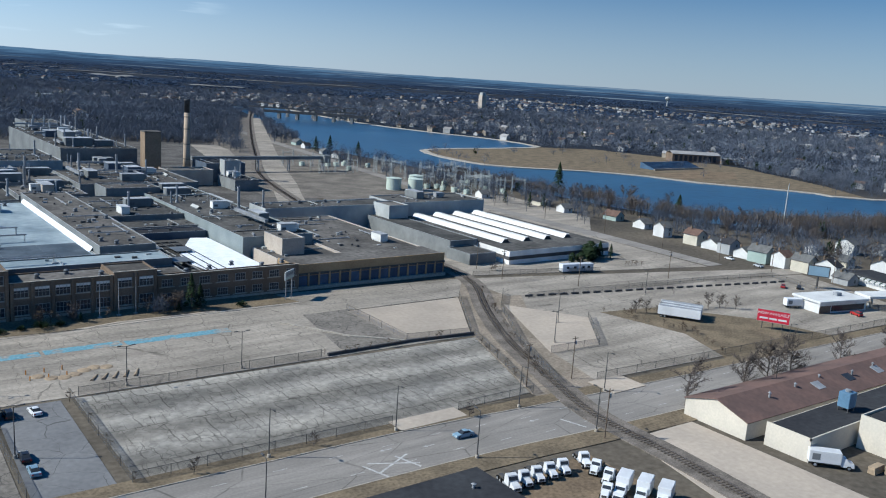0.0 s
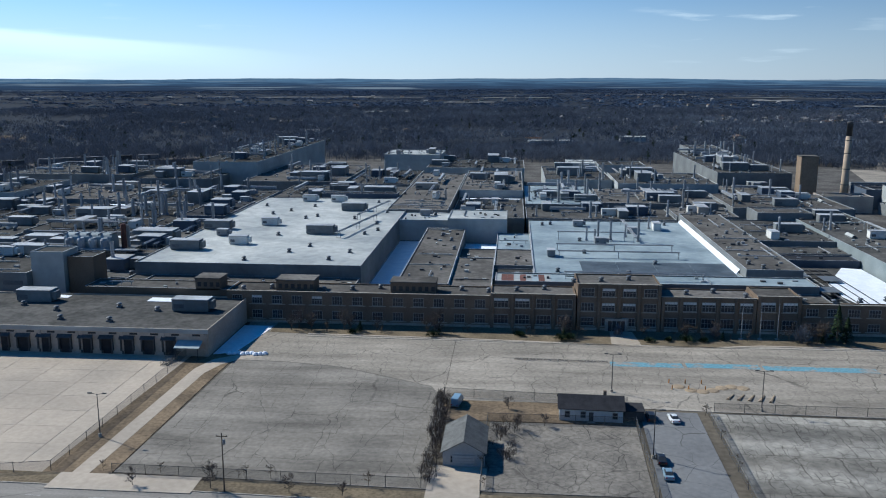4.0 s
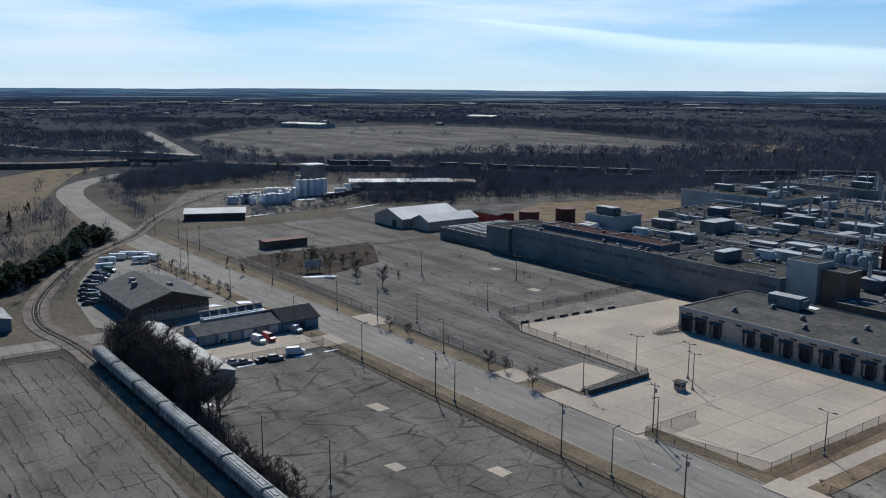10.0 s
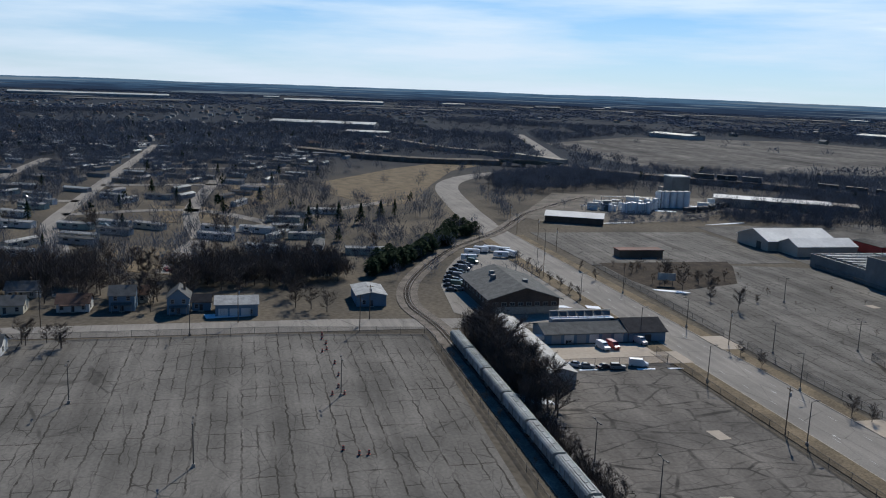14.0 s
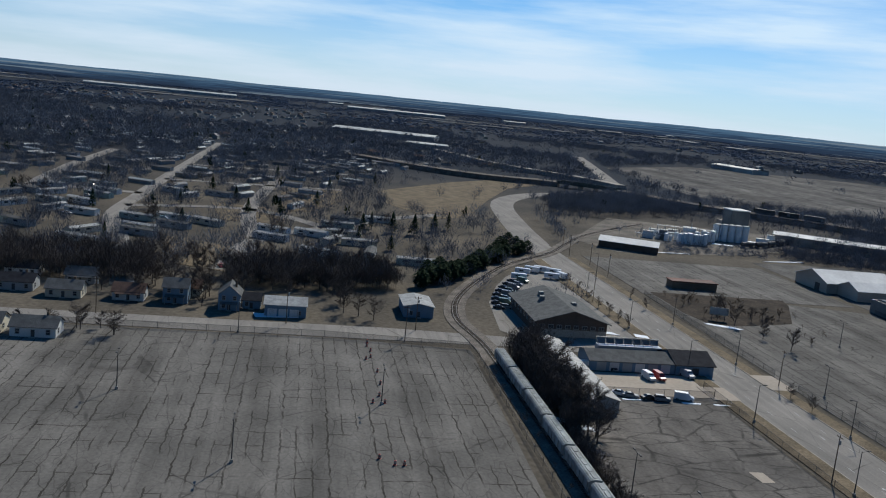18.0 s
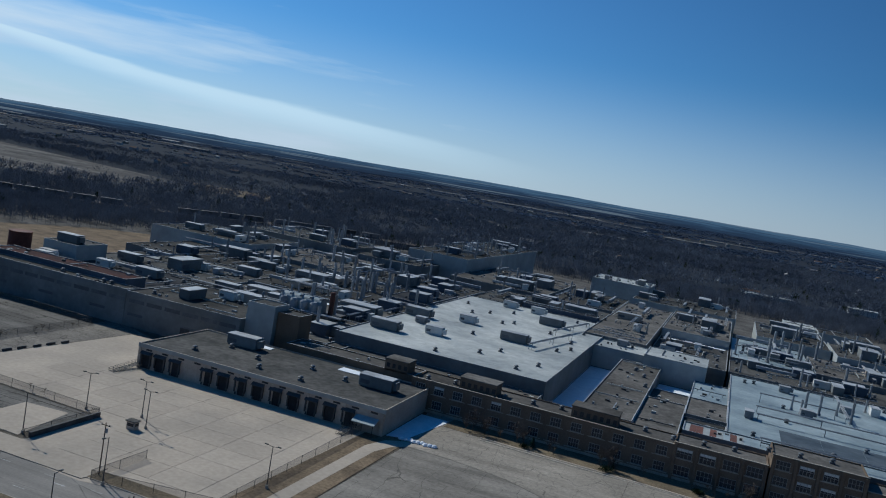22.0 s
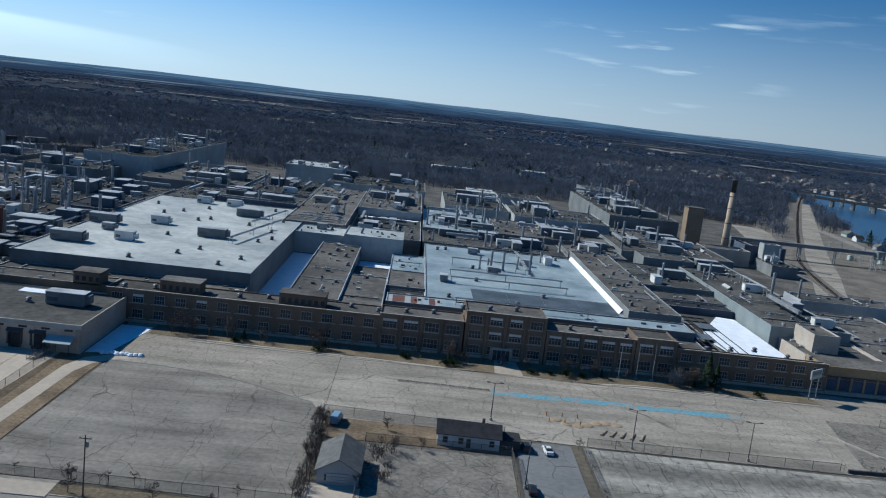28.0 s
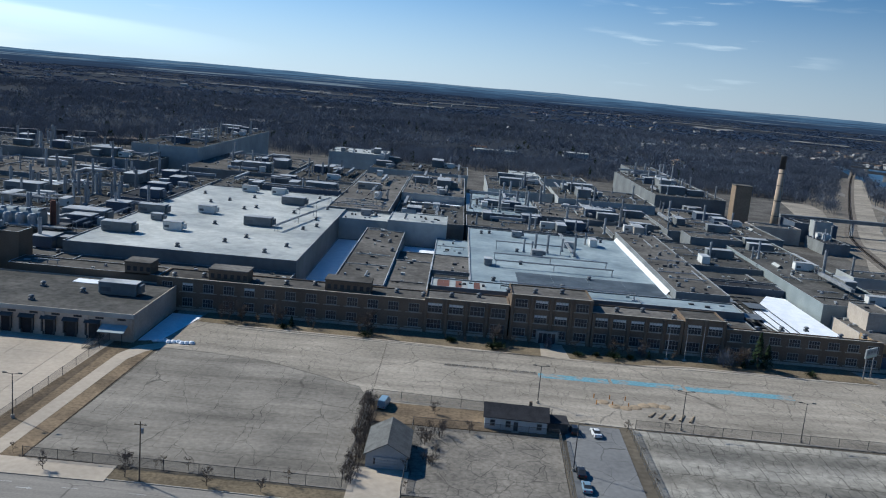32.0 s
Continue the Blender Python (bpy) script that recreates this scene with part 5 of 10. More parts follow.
def pipe_rack(l, h):
    e = thing("pipe_rack", 0, 0, 0, "long raised pipe run on thin trestles", "pipe rack", "pipe racks")
    for y in (-0.5, 0.1, 0.6):
        part("pipe", Mb().tube((-l / 2, y, h), (l / 2, y, h), 0.16), M_steel, e)
    n = max(2, int(l / 14))
    for k in range(n):
        x = -l / 2 + 0.5 + (l - 1) * k / (n - 1)
        part("trestle", Mb().tube((x, -0.7, 0), (x, -0.7, h), 0.11, n=4).tube((x, 0.7, 0), (x, 0.7, h), 0.11, n=4).box(x - 0.1, x + 0.1, -0.8, 0.8, h - 0.35, h - 0.17), M_steel, e)
    return e


def skylight():
    e = thing("roof_skylight", 0, 0, 0, "long low ridge skylight with pale glazing", "skylight", "roof skylights")
    part("curb", Mb().box(-4, 4, -1.2, 1.2, 0, 0.45), M_greywall, e)
    part("glazing", Mb().gable(-3.9, 3.9, -1.1, 1.1, 0.454, 1.3, 0.05, 0.06), M_white, e)
    return e


PROTO = {
    "v": [vent()],
    "u": [unit(7, 3.4, 3.2, M_blind, "pale metal rooftop air handling unit"), unit(11, 4.5, 3.6, M_greywall, "large grey rooftop air handling unit"), unit(4.5, 3, 2.6, M_steel, "small metal rooftop air handling unit")],
    "s": [stack(0.4, 5.5), stack(0.5, 8), stack(0.3, 4.2), stack(0.66, 10)],
    "d": [duct(18, 1.2, "long galvanised duct on trestles"), duct(30, 2.2, "very long raised galvanised duct")],
    "p": [pipe_rack(45, 2.5), pipe_rack(28, 3.5)],
    "k": [skylight()],
    "b": [unit(16, 8, 5.0, M_greywall, "big grey rooftop plant house"), unit(9, 7, 4.2, WALLS["D"], "dark blue rooftop plant house with a pale top"), unit(12, 5, 3.4, M_tanwall, "tan rooftop plant house")],
}
HOME = {k: len(v) for k, v in PROTO.items()}
USED = set()


def mount(kind, x, y, z, turn=0, which=None):
    p = PROTO[kind][rng.randrange(len(PROTO[kind])) if which is None else which]
    m = pose(x, y, z, 0, 0, turn)
    if p.name not in USED:
        USED.add(p.name)
        p.matrix_basis = m
        return p
    return copy_thing(p, m)


for x, y, w in ((-119, 301.5, 1), (-103, 313, 0), (-77, 337.5, 1), (-75, 400, 1), (-103, 356, 0), (-103, 429, 0), (-88, 428, 0), (-115, 330, 2), (-122, 345, 1)):
    mount("u", x, y, 13.12, 0, w)
for x, y in ((-92, 284), (-63, 287), (-80, 299), (-58, 300), (-93, 332), (-92, 374), (-88, 380), (-58, 394), (-67, 426), (-58, 362), (-55, 346), (-59, 337), (-75, 310), (-110, 385), (-104, 395), (-120, 410), (-70, 375), (-96, 410)):
    mount("v", x, y, 13.12)
mount("p", -64, 395, 13.12, 80, 0)
mount("p", -64, 350, 13.12, 80, 0)
# densities per hall: vents, units, stacks, ducts, pipe racks, skylights, big plant
SPREAD = {12: (10, 2, 0, 0, 2, 0, 0), 13: (9, 0, 0, 0, 0, 0, 0), 14: (5, 2, 2, 0, 0, 0, 0), 16: (14, 5, 3, 1, 1, 4, 0), 18: (5, 1, 0, 0, 0, 0, 0), 19: (3, 0, 1, 0, 0, 0, 0), 20: (3, 2, 1, 0, 0, 0, 0),
          21: (9, 3, 1, 0, 1, 0, 1), 22: (6, 2, 0, 0, 0, 0, 0), 26: (12, 6, 0, 1, 0, 2, 0), 27: (2, 1, 0, 0, 0, 0, 0), 28: (14, 5, 2, 2, 1, 2, 1), 29: (6, 3, 4, 2, 1, 0, 2),
          30: (5, 2, 1, 1, 0, 0, 1), 31: (6, 2, 5, 2, 2, 0, 2), 32: (8, 4, 26, 3, 2, 0, 3), 33: (14, 6, 8, 3, 2, 0, 2), 34: (8, 5, 4, 2, 0, 0, 1), 35: (8, 4, 14, 2, 1, 0, 2), 36: (8, 5, 16, 4, 2, 0, 4),
          37: (8, 4, 26, 4, 1, 0, 3), 38: (5, 3, 8, 2, 1, 0, 2), 39: (8, 4, 5, 3, 2, 0, 3), 40: (12, 8, 34, 5, 2, 0, 5), 41: (10, 6, 8, 4, 2, 0, 3), 42: (8, 4, 8, 3, 2, 0, 2), 43: (8, 3, 1, 1, 2, 0, 1),
          44: (14, 4, 1, 2, 1, 0, 1), 45: (14, 5, 2, 3, 2, 0, 1), 46: (3, 3, 0, 0, 0, 0, 0), 47: (12, 4, 2, 2, 1, 0, 1), 48: (10, 4, 8, 2, 1, 0, 2), 49: (8, 4, 12, 5, 2, 0, 1), 50: (10, 4, 6, 3, 3, 0, 2),
          51: (6, 3, 2, 1, 1, 0, 1), 52: (10, 4, 3, 1, 2, 2, 1), 53: (8, 4, 6, 2, 1, 0, 1), 54: (8, 4, 10, 2, 1, 0, 2), 55: (8, 5, 4, 1, 0, 0, 1), 56: (10, 6, 26, 6, 2, 0, 3), 57: (3, 2, 5, 1, 1, 0, 1), 2: (4, 0, 0, 0, 0, 0, 0), 4: (1, 1, 0, 0, 0, 0, 0)}
for i, counts in SPREAD.items():
    x0, x1, y0, y1, h = HALLS[i][:5]
    for kind, c in zip("vusdpkb", counts):
        for _ in range(round(c * 0.75) if kind == "v" else c):
            q = PROTO[kind]
            w = rng.randrange(len(q))
            mx = {"v": 1.5, "u": 6, "s": 1.5, "d": 16 if w else 10, "p": 15 if w else 23, "k": 4.5, "b": 9}[kind]
            turn = rng.choice((0, 90)) if kind in "dpkub" else 0
            ax, ay = (mx, 3) if turn == 0 else (3, mx)
            if kind in "ub":
                ax = ay = mx
            if x1 - x0 < 2 * ax + 1 or y1 - y0 < 2 * ay + 1:
                if kind in "dp" and (y1 - y0) > 2 * mx + 2:
                    turn, ax, ay = 90, 2, mx
                else:
                    continue
            mount(kind, rng.uniform(x0 + ax, x1 - ax), rng.uniform(y0 + ay, y1 - ay), h + 0.12, turn, w)
# small fittings past counting on the roofs
lr2 = random.Random(19)
bits = {"pale": (Mb(), M_white), "steel": (Mb(), M_steel), "dark": (Mb(), M_darkmetal)}
for i, (x0, x1, y0, y1, h, w, r, label) in enumerate(HALLS):
    if r == "snow" or i in (0, 12, 24, 25):
        continue
    area = (x1 - x0) * (y1 - y0)
    for k in range(int(area / 75)):
        q = bits[lr2.choice(("pale", "steel", "dark", "dark"))][0]
        a, b, c = lr2.uniform(0.2, 0.9), lr2.uniform(0.2, 0.7), lr2.uniform(0.2, 0.8)
        x, y = lr2.uniform(x0 + 2, x1 - 2), lr2.uniform(y0 + 2, y1 - 2)
        q.box(x - a, x + a, y - b, y + b, h + 0.1, h + 0.12 + c)
    for k in range(int(area / 420)):
        q = bits[lr2.choice(("pale", "steel", "steel", "dark"))][0]
        z = h + lr2.uniform(0.4, 1.6)
        if lr2.random() < 0.5:
            l = min(lr2.uniform(6, 30), x1 - x0 - 2)
            x, y = lr2.uniform(x0 + 1, x1 - 1 - l), lr2.uniform(y0 + 2, y1 - 2)
            q.box(x, x + l, y - 0.16, y + 0.16, z - 0.32, z)
            for u in (0.1, 0.5, 0.9):
                q.box(x + l * u - 0.08, x + l * u + 0.08, y - 0.1, y + 0.1, h + 0.1, z - 0.32)
        else:
            l = min(lr2.uniform(6, 30), y1 - y0 - 2)
            x, y = lr2.uniform(x0 + 2, x1 - 2), lr2.uniform(y0 + 1, y1 - 1 - l)
            q.box(x - 0.16, x + 0.16, y, y + l, z - 0.32, z)
            for u in (0.1, 0.5, 0.9):
                q.box(x - 0.1, x + 0.1, y + l * u - 0.08, y + l * u + 0.08, h + 0.1, z - 0.32)
for kind, (q, m) in bits.items():
    tagged(new("roof_fittings", q.mesh("roof_fittings", m)), kind + " small curbs, hatches and pipes on the plant roofs", "roof fittings", "", "stuff")
for k in range(26):
    mount("v", -84 + k * 8.6, 257.5 + (k % 3) * 2.5, 9.4 if k < 9 else 10.2 if k < 12 else 13.75 if k < 15 else 10.2 if k < 19 else 8.8)
for x, y in ((-152, 228), (-134, 236), (-117, 241), (-104, 238), (-128, 227), (-113, 226), (-147, 241)):
    mount("v", x, y, 7.3)
for x, y in ((-146, 247), (-94, 240)):
    mount("u", x, y, 7.3, 0, 1)

# ---- duct house with its rounded tank, pipe deck and red stack ----
e = thing("duct_house", -155, 301, 10.1, "rounded pale duct house on a steel deck", "process plant")
part("deck", Mb().box(-20, 16, -7, 7, 2.6, 3.0), M_darkmetal, e)
for x in (-19, -10, -1, 8, 15):
    for y in (-6.5, 6.5):
        part("leg", Mb().tube((x, y, 0), (x, y, 2.6), 0.2, n=6), M_darkmetal, e)
m = Mb()
n = 10
prof = [(3.2 * math.cos(math.pi * k / n), 5.6 + 3.2 * math.sin(math.pi * k / n)) for k in range(n + 1)] + [(-3.2, 3.0), (3.2, 3.0)]
v = [(-9, y, z) for y, z in prof] + [(9, y, z) for y, z in prof]
q = len(prof)
m.add(v, [(k, (k + 1) % q, q + (k + 1) % q, q + k) for k in range(q)] + [tuple(range(q)), tuple(range(2 * q - 1, q - 1, -1))])
part("vault", m, M_blue, e)
for k in range(4):
    part("round_duct", Mb().lathe(-6.5 + k * 4.4, -3.6, [(1.5, 3.0), (1.5, 6.6), (1.0, 7.4)], 12), M_steel, e)
for k in range(5):
    part("strap", Mb().box(-8.9 + k * 4.4, -8.6 + k * 4.4, -3.3, 3.3, 8.2, 8.95), M_steel, e)
part("red_flue", Mb().lathe(12, 1, [(1.0, 3.0), (1.0, 11.5), (0.8, 12)], 12), M_rust, e, "rust-red exhaust stack")
for k in range(3):
    part("deck_pipe", Mb().tube((-20, -6.2 + k * 0.9, 3.5), (20, -6.2 + k * 0.9, 3.5), 0.3, n=8), M_steel, e)
for x, y in ((-189, 384), (-186, 390), (-184, 394), (-177, 386), (-181, 380), (-174, 392), (-170, 384), (-166, 392), (-162, 388), (-172, 398), (-180, 402), (-168, 402), (-195, 392), (-199, 398), (-160, 400), (-157, 392)):
    mount("s", x, y, 11.62, 0, rng.choice((1, 3)))
for x, y in ((-139, 353), (-135, 380), (-139, 400)):
    mount("b", x, y, 11.12 if y < 372 else 13.62, 0, 1)

# ---- the open court: fallen roof steel and snow ----
lot("court_floor", [(97.6, 257.4), (131, 257.4), (131, 326), (97.6, 326)], M_dkroof, "dark floor of the open court", 2.6, "floor")
e = thing("collapsed_roof", 114, 300, 2.61, "fallen dark roof frames over the open court", "ruin")
for k in range(11):
    y = -40 + k * 5.8
    part("truss", Mb().box(-16, 2, y - 0.15, y + 0.15, 1.6 + 0.12 * k, 2.1 + 0.12 * k).tube((-16, y, 0), (-16, y, 2 + 0.12 * k), 0.14, n=4).tube((2, y, 0), (2, y, 2 + 0.12 * k), 0.14, n=4), M_darkmetal, e)
for k in range(6):
    x = -15 + k * 3.2
    part("purlin", Mb().box(x - 0.1, x + 0.1, -40, 20, 3.4, 3.6), M_darkmetal, e)
for k, (x, y) in enumerate(((-9, -14), (-3, 2), (-12, 8))):
    part("torn_panel", Mb().box(x - 3, x + 3, y - 4, y + 4, 3.7 + 0.1 * k, 3.8 + 0.1 * k), M_panelglass, e)
tagged(new("snow_field", Mb().prism([(111, 260), (129.5, 260), (129.5, 322), (123, 324), (109, 297), (107.5, 280)], 5.4, 5.7).mesh("snow_field", M_snow)), "bright sheet of snow on the court's low roof", "snow")
hall("factory_hall", 107, 130, 259.5, 324.2, 2.7, M_greywall, M_roof, "low court roof lying under snow", z0=2.6, parapet=0.05)
# white-flashed edge and patched strips on the pale roof
e = thing("roof_flashing", 77, 345, 9.12, "bright white flashing along the roof step", "roof edge")
part("flashing", Mb().add([(0.4, -50, 0), (1.5, -50, 1.5), (1.5, 57, 1.5), (0.4, 57, 0), (0.2, -50, 0), (1.3, -50, 1.5), (1.3, 57, 1.5), (0.2, 57, 0)], [(0, 1, 2, 3), (7, 6, 5, 4), (0, 4, 5, 1), (2, 6, 7, 3), (0, 3, 7, 4)]), M_snow, e)
M_wet = mat("wet_dark_roof", (0.045, 0.062, 0.08), (0.085, 0.105, 0.125), scale=0.12, fine=0.7, rough=0.75, grain=0.2)
e = thing("roof_patch", 51, 298, 9.12, "dark wet patched strip of the pale roof", "roof")
for k in range(4):
    part("sheet", Mb().box(-26 + k * 13, -13.1 + k * 13, -14, 13, 0.004, 0.05), M_wet, e)
e = thing("rusty_roof_strip", 5, 276, 10.53, "strip of rust-red and white roof sheets", "roof")
sheet = Mb().box(-0.99, 0.99, -4.9, 5.4, 0, 0.06)
sm = [sheet.mesh("sheet", m) for m in (M_rust, M_white, M_blue)]
for k in range(10):
    put("sheet", sm[(1, 0, 0, 1, 0, 1, 2, 0, 1, 2)[k]], e, "", pose(-9 + k * 2.02, 0, 0, 0.15 * (k % 3), 0, 0))
for x, y in ((31, 353), (36, 356), (41, 355), (48, 362), (52, 352), (56, 380), (61, 384), (34, 349)):
    mount("s", x, y, 9.12, 0, rng.choice((0, 1)))
for x, y in ((36, 346), (52, 372), (30, 388)):
    mount("u", x, y, 9.12, 0, 2)
for y in (318, 332):
    mount("p", 40, y, 9.12, 0, 0)
mount("p", 40, 276, 10.52, 0, 0)
# pale wire-bound snow drifts on roofs
for k, (x0, x1, y0, y1, z) in enumerate(((-148, -138, 250, 254, 7.31), (-112, -100, 248, 253, 7.31), (-60, -52, 441, 470, 12.13), (-150, -140, 285, 299, 8.13), (-170, -152, 336, 340, 10.13), (97.9, 100, 353, 404, 10.13), (-28, 5, 465, 469, 10.13), (-204, -170, 415, 419, 11.63))):
    m = Mb()
    jr = random.Random(k)
    pts = [(x0 + (x1 - x0) * t + jr.uniform(-0.2, 0.2), y0 + jr.uniform(0.1, 0.5)) for t in (0.03, 0.3, 0.6, 0.97)] + [(x1 - 0.2, y1 - jr.uniform(0.1, (y1 - y0) * 0.4)), ((x0 + x1) / 2, y1 - 0.3), (x0 + 0.2, y1 - jr.uniform(0.1, (y1 - y0) * 0.4))]
    tagged(new("roof_snow", m.prism(pts, z, z + 0.12).mesh("roof_snow", M_snow)), "thin old snow left in the roof's shade", "snow", "roof snow")


# ---- the river and its banks ----
FIELD = [(-790, 440), (-805, 560), (-800, 670), (-680, 805), (-700, 1000), (-1225, 1130), (-1480, 1040), (-1500, 700), (-1250, 450), (-920, 420)]
NEARB = [(600, 1400), (520, 1130), (440, 900), (398, 770), (402, 666), (409, 542), (407, 475), (414, 400), (425, 310), (456, 283), (509, 266), (560, 249), (800, 150), (1200, 60), (1700, 0)]
FARB = [(1800, 110), (1300, 160), (900, 240), (690, 337), (670, 374), (648, 406), (614, 444), (599, 487), (564, 528), (523, 551), (489, 582), (486, 645), (504, 700), (544, 716), (598, 721), (650, 728), (703, 746), (709, 844), (680, 920), (655, 1090), (690, 1400)]
water = smoothline(NEARB, 30) + smoothline(FARB, 30)
structure("river", Mb().prism([(p.x, p.y) for p in reversed(water)], -0.3, 0.0), M_water, "broad blue river bending past the town", "river")
bank = Mb()
ribbon(bank, smoothline(FARB, 20), 3, -5, -0.2, 0.5)
structure("river_bank", bank, M_kerb, "pale stone edge of the far river bank", "river bank")
lot("park_grass", [(546, 713), (508, 698), (491, 645), (494, 585), (526, 555), (567, 532), (603, 490), (618, 448), (652, 410), (694, 342), (735, 396), (800, 530), (795, 640), (770, 715), (703, 738), (650, 724), (598, 717)], M_grass, "dead grass of the park on the far bank", 0.12, "grass")
lot("far_field", FIELD, streaks(mat("stubble_field", (0.155, 0.143, 0.130), (0.075, 0.071, 0.068), scale=0.012, fine=0.09, rough=1, grain=0.45, lo=0.3, hi=0.7), 0.004, 0.03, 0.6, 1.25, 40.0), "broad pale stubble field beyond the railway", 0.1, "field")
lot("brown_field", [(-664, 953), (-570, 972), (-646, 1101), (-753, 1052)], M_grass, "small tawny field at the wood's edge", 0.16, "field")
lot("park_lawn", [(-675, 58), (-804, 140), (-876, 201), (-868, 250), (-785, 190), (-668, 146), (-560, 110), (-540, 85), (-600, 60)], M_grass, "tawny dry slope above the mobile homes", 0.1, "grass")
lot("park_lawn_2", [(-413, -61), (-353, -52), (-340, -22), (-373, -28), (-396, -27)], M_grass, "tawny dry lawn behind the houses", 0.1, "grass")
lot("park_lawn_3", [(-538, -54), (-474, -42), (-469, -12), (-498, -3), (-534, -22)], M_grass, "tawny dry lawn between the mobile homes", 0.1, "grass")
lot("park_lawn_4", [(-649, -15), (-521, -13), (-531, 6), (-596, 29), (-670, 30)], M_grass, "tawny open lawn between the mobile homes", 0.1, "grass")
lot("homes_parking", [(-407, -26), (-370, -27), (-372, -15), (-406, -18)], M_road, "small grey parking pad behind the houses", 0.14, "parking pad")
lot("weedy_strip", [(-357, 157), (-321, 156.5), (-304, 160), (-303, 172), (-312, 200), (-345, 218), (-357, 222)], mat("dark_weeds", (0.07, 0.056, 0.044), (0.04, 0.034, 0.028), scale=0.15, fine=1.0, rough=1, grain=0.4), "dark weedy strip between two parking lots", 0.1, "ground")
lot("rail_yard_ground", [(-318, 356), (-330, 470), (-368, 492), (-398, 458), (-418, 398), (-385, 330)], M_dirt, "sandy bare yard behind the tanks", 0.03, "ground")
m = Mb()
ribbon(m, smoothline([(205, 385), (228, 445), (252, 500), (283, 578), (330, 690), (400, 852), (511, 1111)], 15), 8, -8, -0.2, 0.08)
lot("rail_corridor", [(215, 450), (300, 420), (330, 560), (440, 850), (520, 1120), (455, 1120), (350, 850), (280, 700), (235, 560)], M_yard, "bare dirt along the railway and its road", 0.045, "ground")
structure("gravel_road", m, M_lotc, "pale gravel road beside the railway", "road")
lot("riverside_lot", [(322, 383), (302, 306), (320, 294), (367, 340), (375, 420), (348, 444)], M_lotc, "pale grey lot between the hall and the river road", 0.05)
lot("bare_yard", [(240, 418), (300, 402), (322, 420), (395, 582), (318, 606), (272, 520)], M_yard, "sandy bare yard behind the tanks", 0.03, "ground")


# ---- pale fields on the far slopes ----
fr = random.Random(23)
FARF = []
ff = Mb()
NEARF = ((-0.312, 0.062, 1430, 45), (-0.303, 0.045, 2930, 210), (-0.10, 0.03, 1650, 40), (0.12, 0.05, 1900, 60), (0.24, 0.04, 1500, 40), (-0.42, 0.06, 2500, 110), (0.02, 0.06, 2600, 90))
for k in range(33):
    a0 = math.radians(-70 + k * 7.4 + fr.uniform(-3, 3))
    r0 = fr.uniform(2900, 4100)
    wd, dp = fr.uniform(0.06, 0.2), fr.uniform(50, 130)
    if k >= 26:
        a0, wd, r0, dp = NEARF[k - 26]
    FARF.append((a0, wd, r0, dp))
    n = 10
    pts = []
    for i in range(n + 1):
        for r in (r0, r0 + dp * (0.7 + 0.3 * math.sin(i))):
            a = a0 + wd * i / n
            px, py = -math.sin(a) * r, math.cos(a) * r
            pts.append((px, py, hills(px, py) + 2.5))
    ff.add(pts, [(2 * i, 2 * i + 1, 2 * i + 3, 2 * i + 2) for i in range(n)])
tagged(new("pale_far_fields", ff.mesh("pale_far_fields", mat("pale_stubble", (0.22, 0.215, 0.205), (0.13, 0.13, 0.13), scale=0.004, fine=0.05, rough=1, grain=0.2))), "pale stubble fields on the far slopes", "fields", "", "stuff")


# ---- woods: one spray of twigs a tree ----
def inside(px, py, poly):
    r = np.zeros(len(px), bool)
    n = len(poly)
    for i in range(n):
        (x0, y0), (x1, y1) = poly[i], poly[(i + 1) % n]
        c = (y0 > py) != (y1 > py)
        with np.errstate(divide="ignore", invalid="ignore"):
            xi = (x1 - x0) * (py - y0) / (y1 - y0) + x0
        r ^= c & (px < xi)
    return r


RIVER = [(p.x, p.y) for p in water]
PLANT = [(-520, 255), (-82, 245), (205, 245), (340, 224), (345, 600), (262, 760), (-120, 780), (-230, 780), (-360, 570), (-440, 420), (-520, 330)]
NEAR = [(-262, -300), (-262, 120), (-450, 120), (-450, 258), (345, 258), (345, 60), (200, -300)]
HOMES = [(-300, -400), (-300, 110), (-450, 130), (-640, 140), (-1050, 100), (-1050, -400)]
PARK = [(546, 713), (508, 698), (491, 645), (494, 585), (526, 555), (567, 532), (603, 490), (618, 448), (652, 410), (694, 342), (720, 396), (790, 530), (785, 640), (755, 700), (650, 724)]
RAILS = [(190, 300), (300, 400), (330, 560), (440, 850), (560, 1180), (500, 1400), (440, 1400), (350, 850), (280, 700), (235, 560), (215, 450)]
WESTWOOD = [(-800, -500), (-800, -60), (-900, 40), (-1250, 130), (-1520, 60), (-1560, -500)]
THICKET = [(-690, 196), (-735, 228), (-772, 268), (-790, 318), (-745, 322), (-690, 345), (-652, 290), (-615, 228), (-628, 188)]
SHORE = [(368, 170), (370, 420), (388, 600), (396, 700), (404, 560), (403, 475), (410, 400), (421, 310), (452, 280), (507, 262), (560, 245), (800, 146), (780, 90), (560, 150)]
TOWN = [(790, 640), (790, 530), (715, 380), (900, 250), (1300, 195), (1600, 160), (1900, 700), (1500, 1400), (700, 1500), (660, 1090), (655, 965), (715, 850), (710, 750), (770, 715)]
SLOPE = [(-675, 58), (-804, 140), (-876, 201), (-868, 250), (-785, 190), (-668, 146), (-560, 110), (-540, 85), (-600, 60)]
MILL = [(-612, 215), (-500, 160), (-440, 150), (-440, 300), (-500, 420), (-600, 420), (-640, 300)]
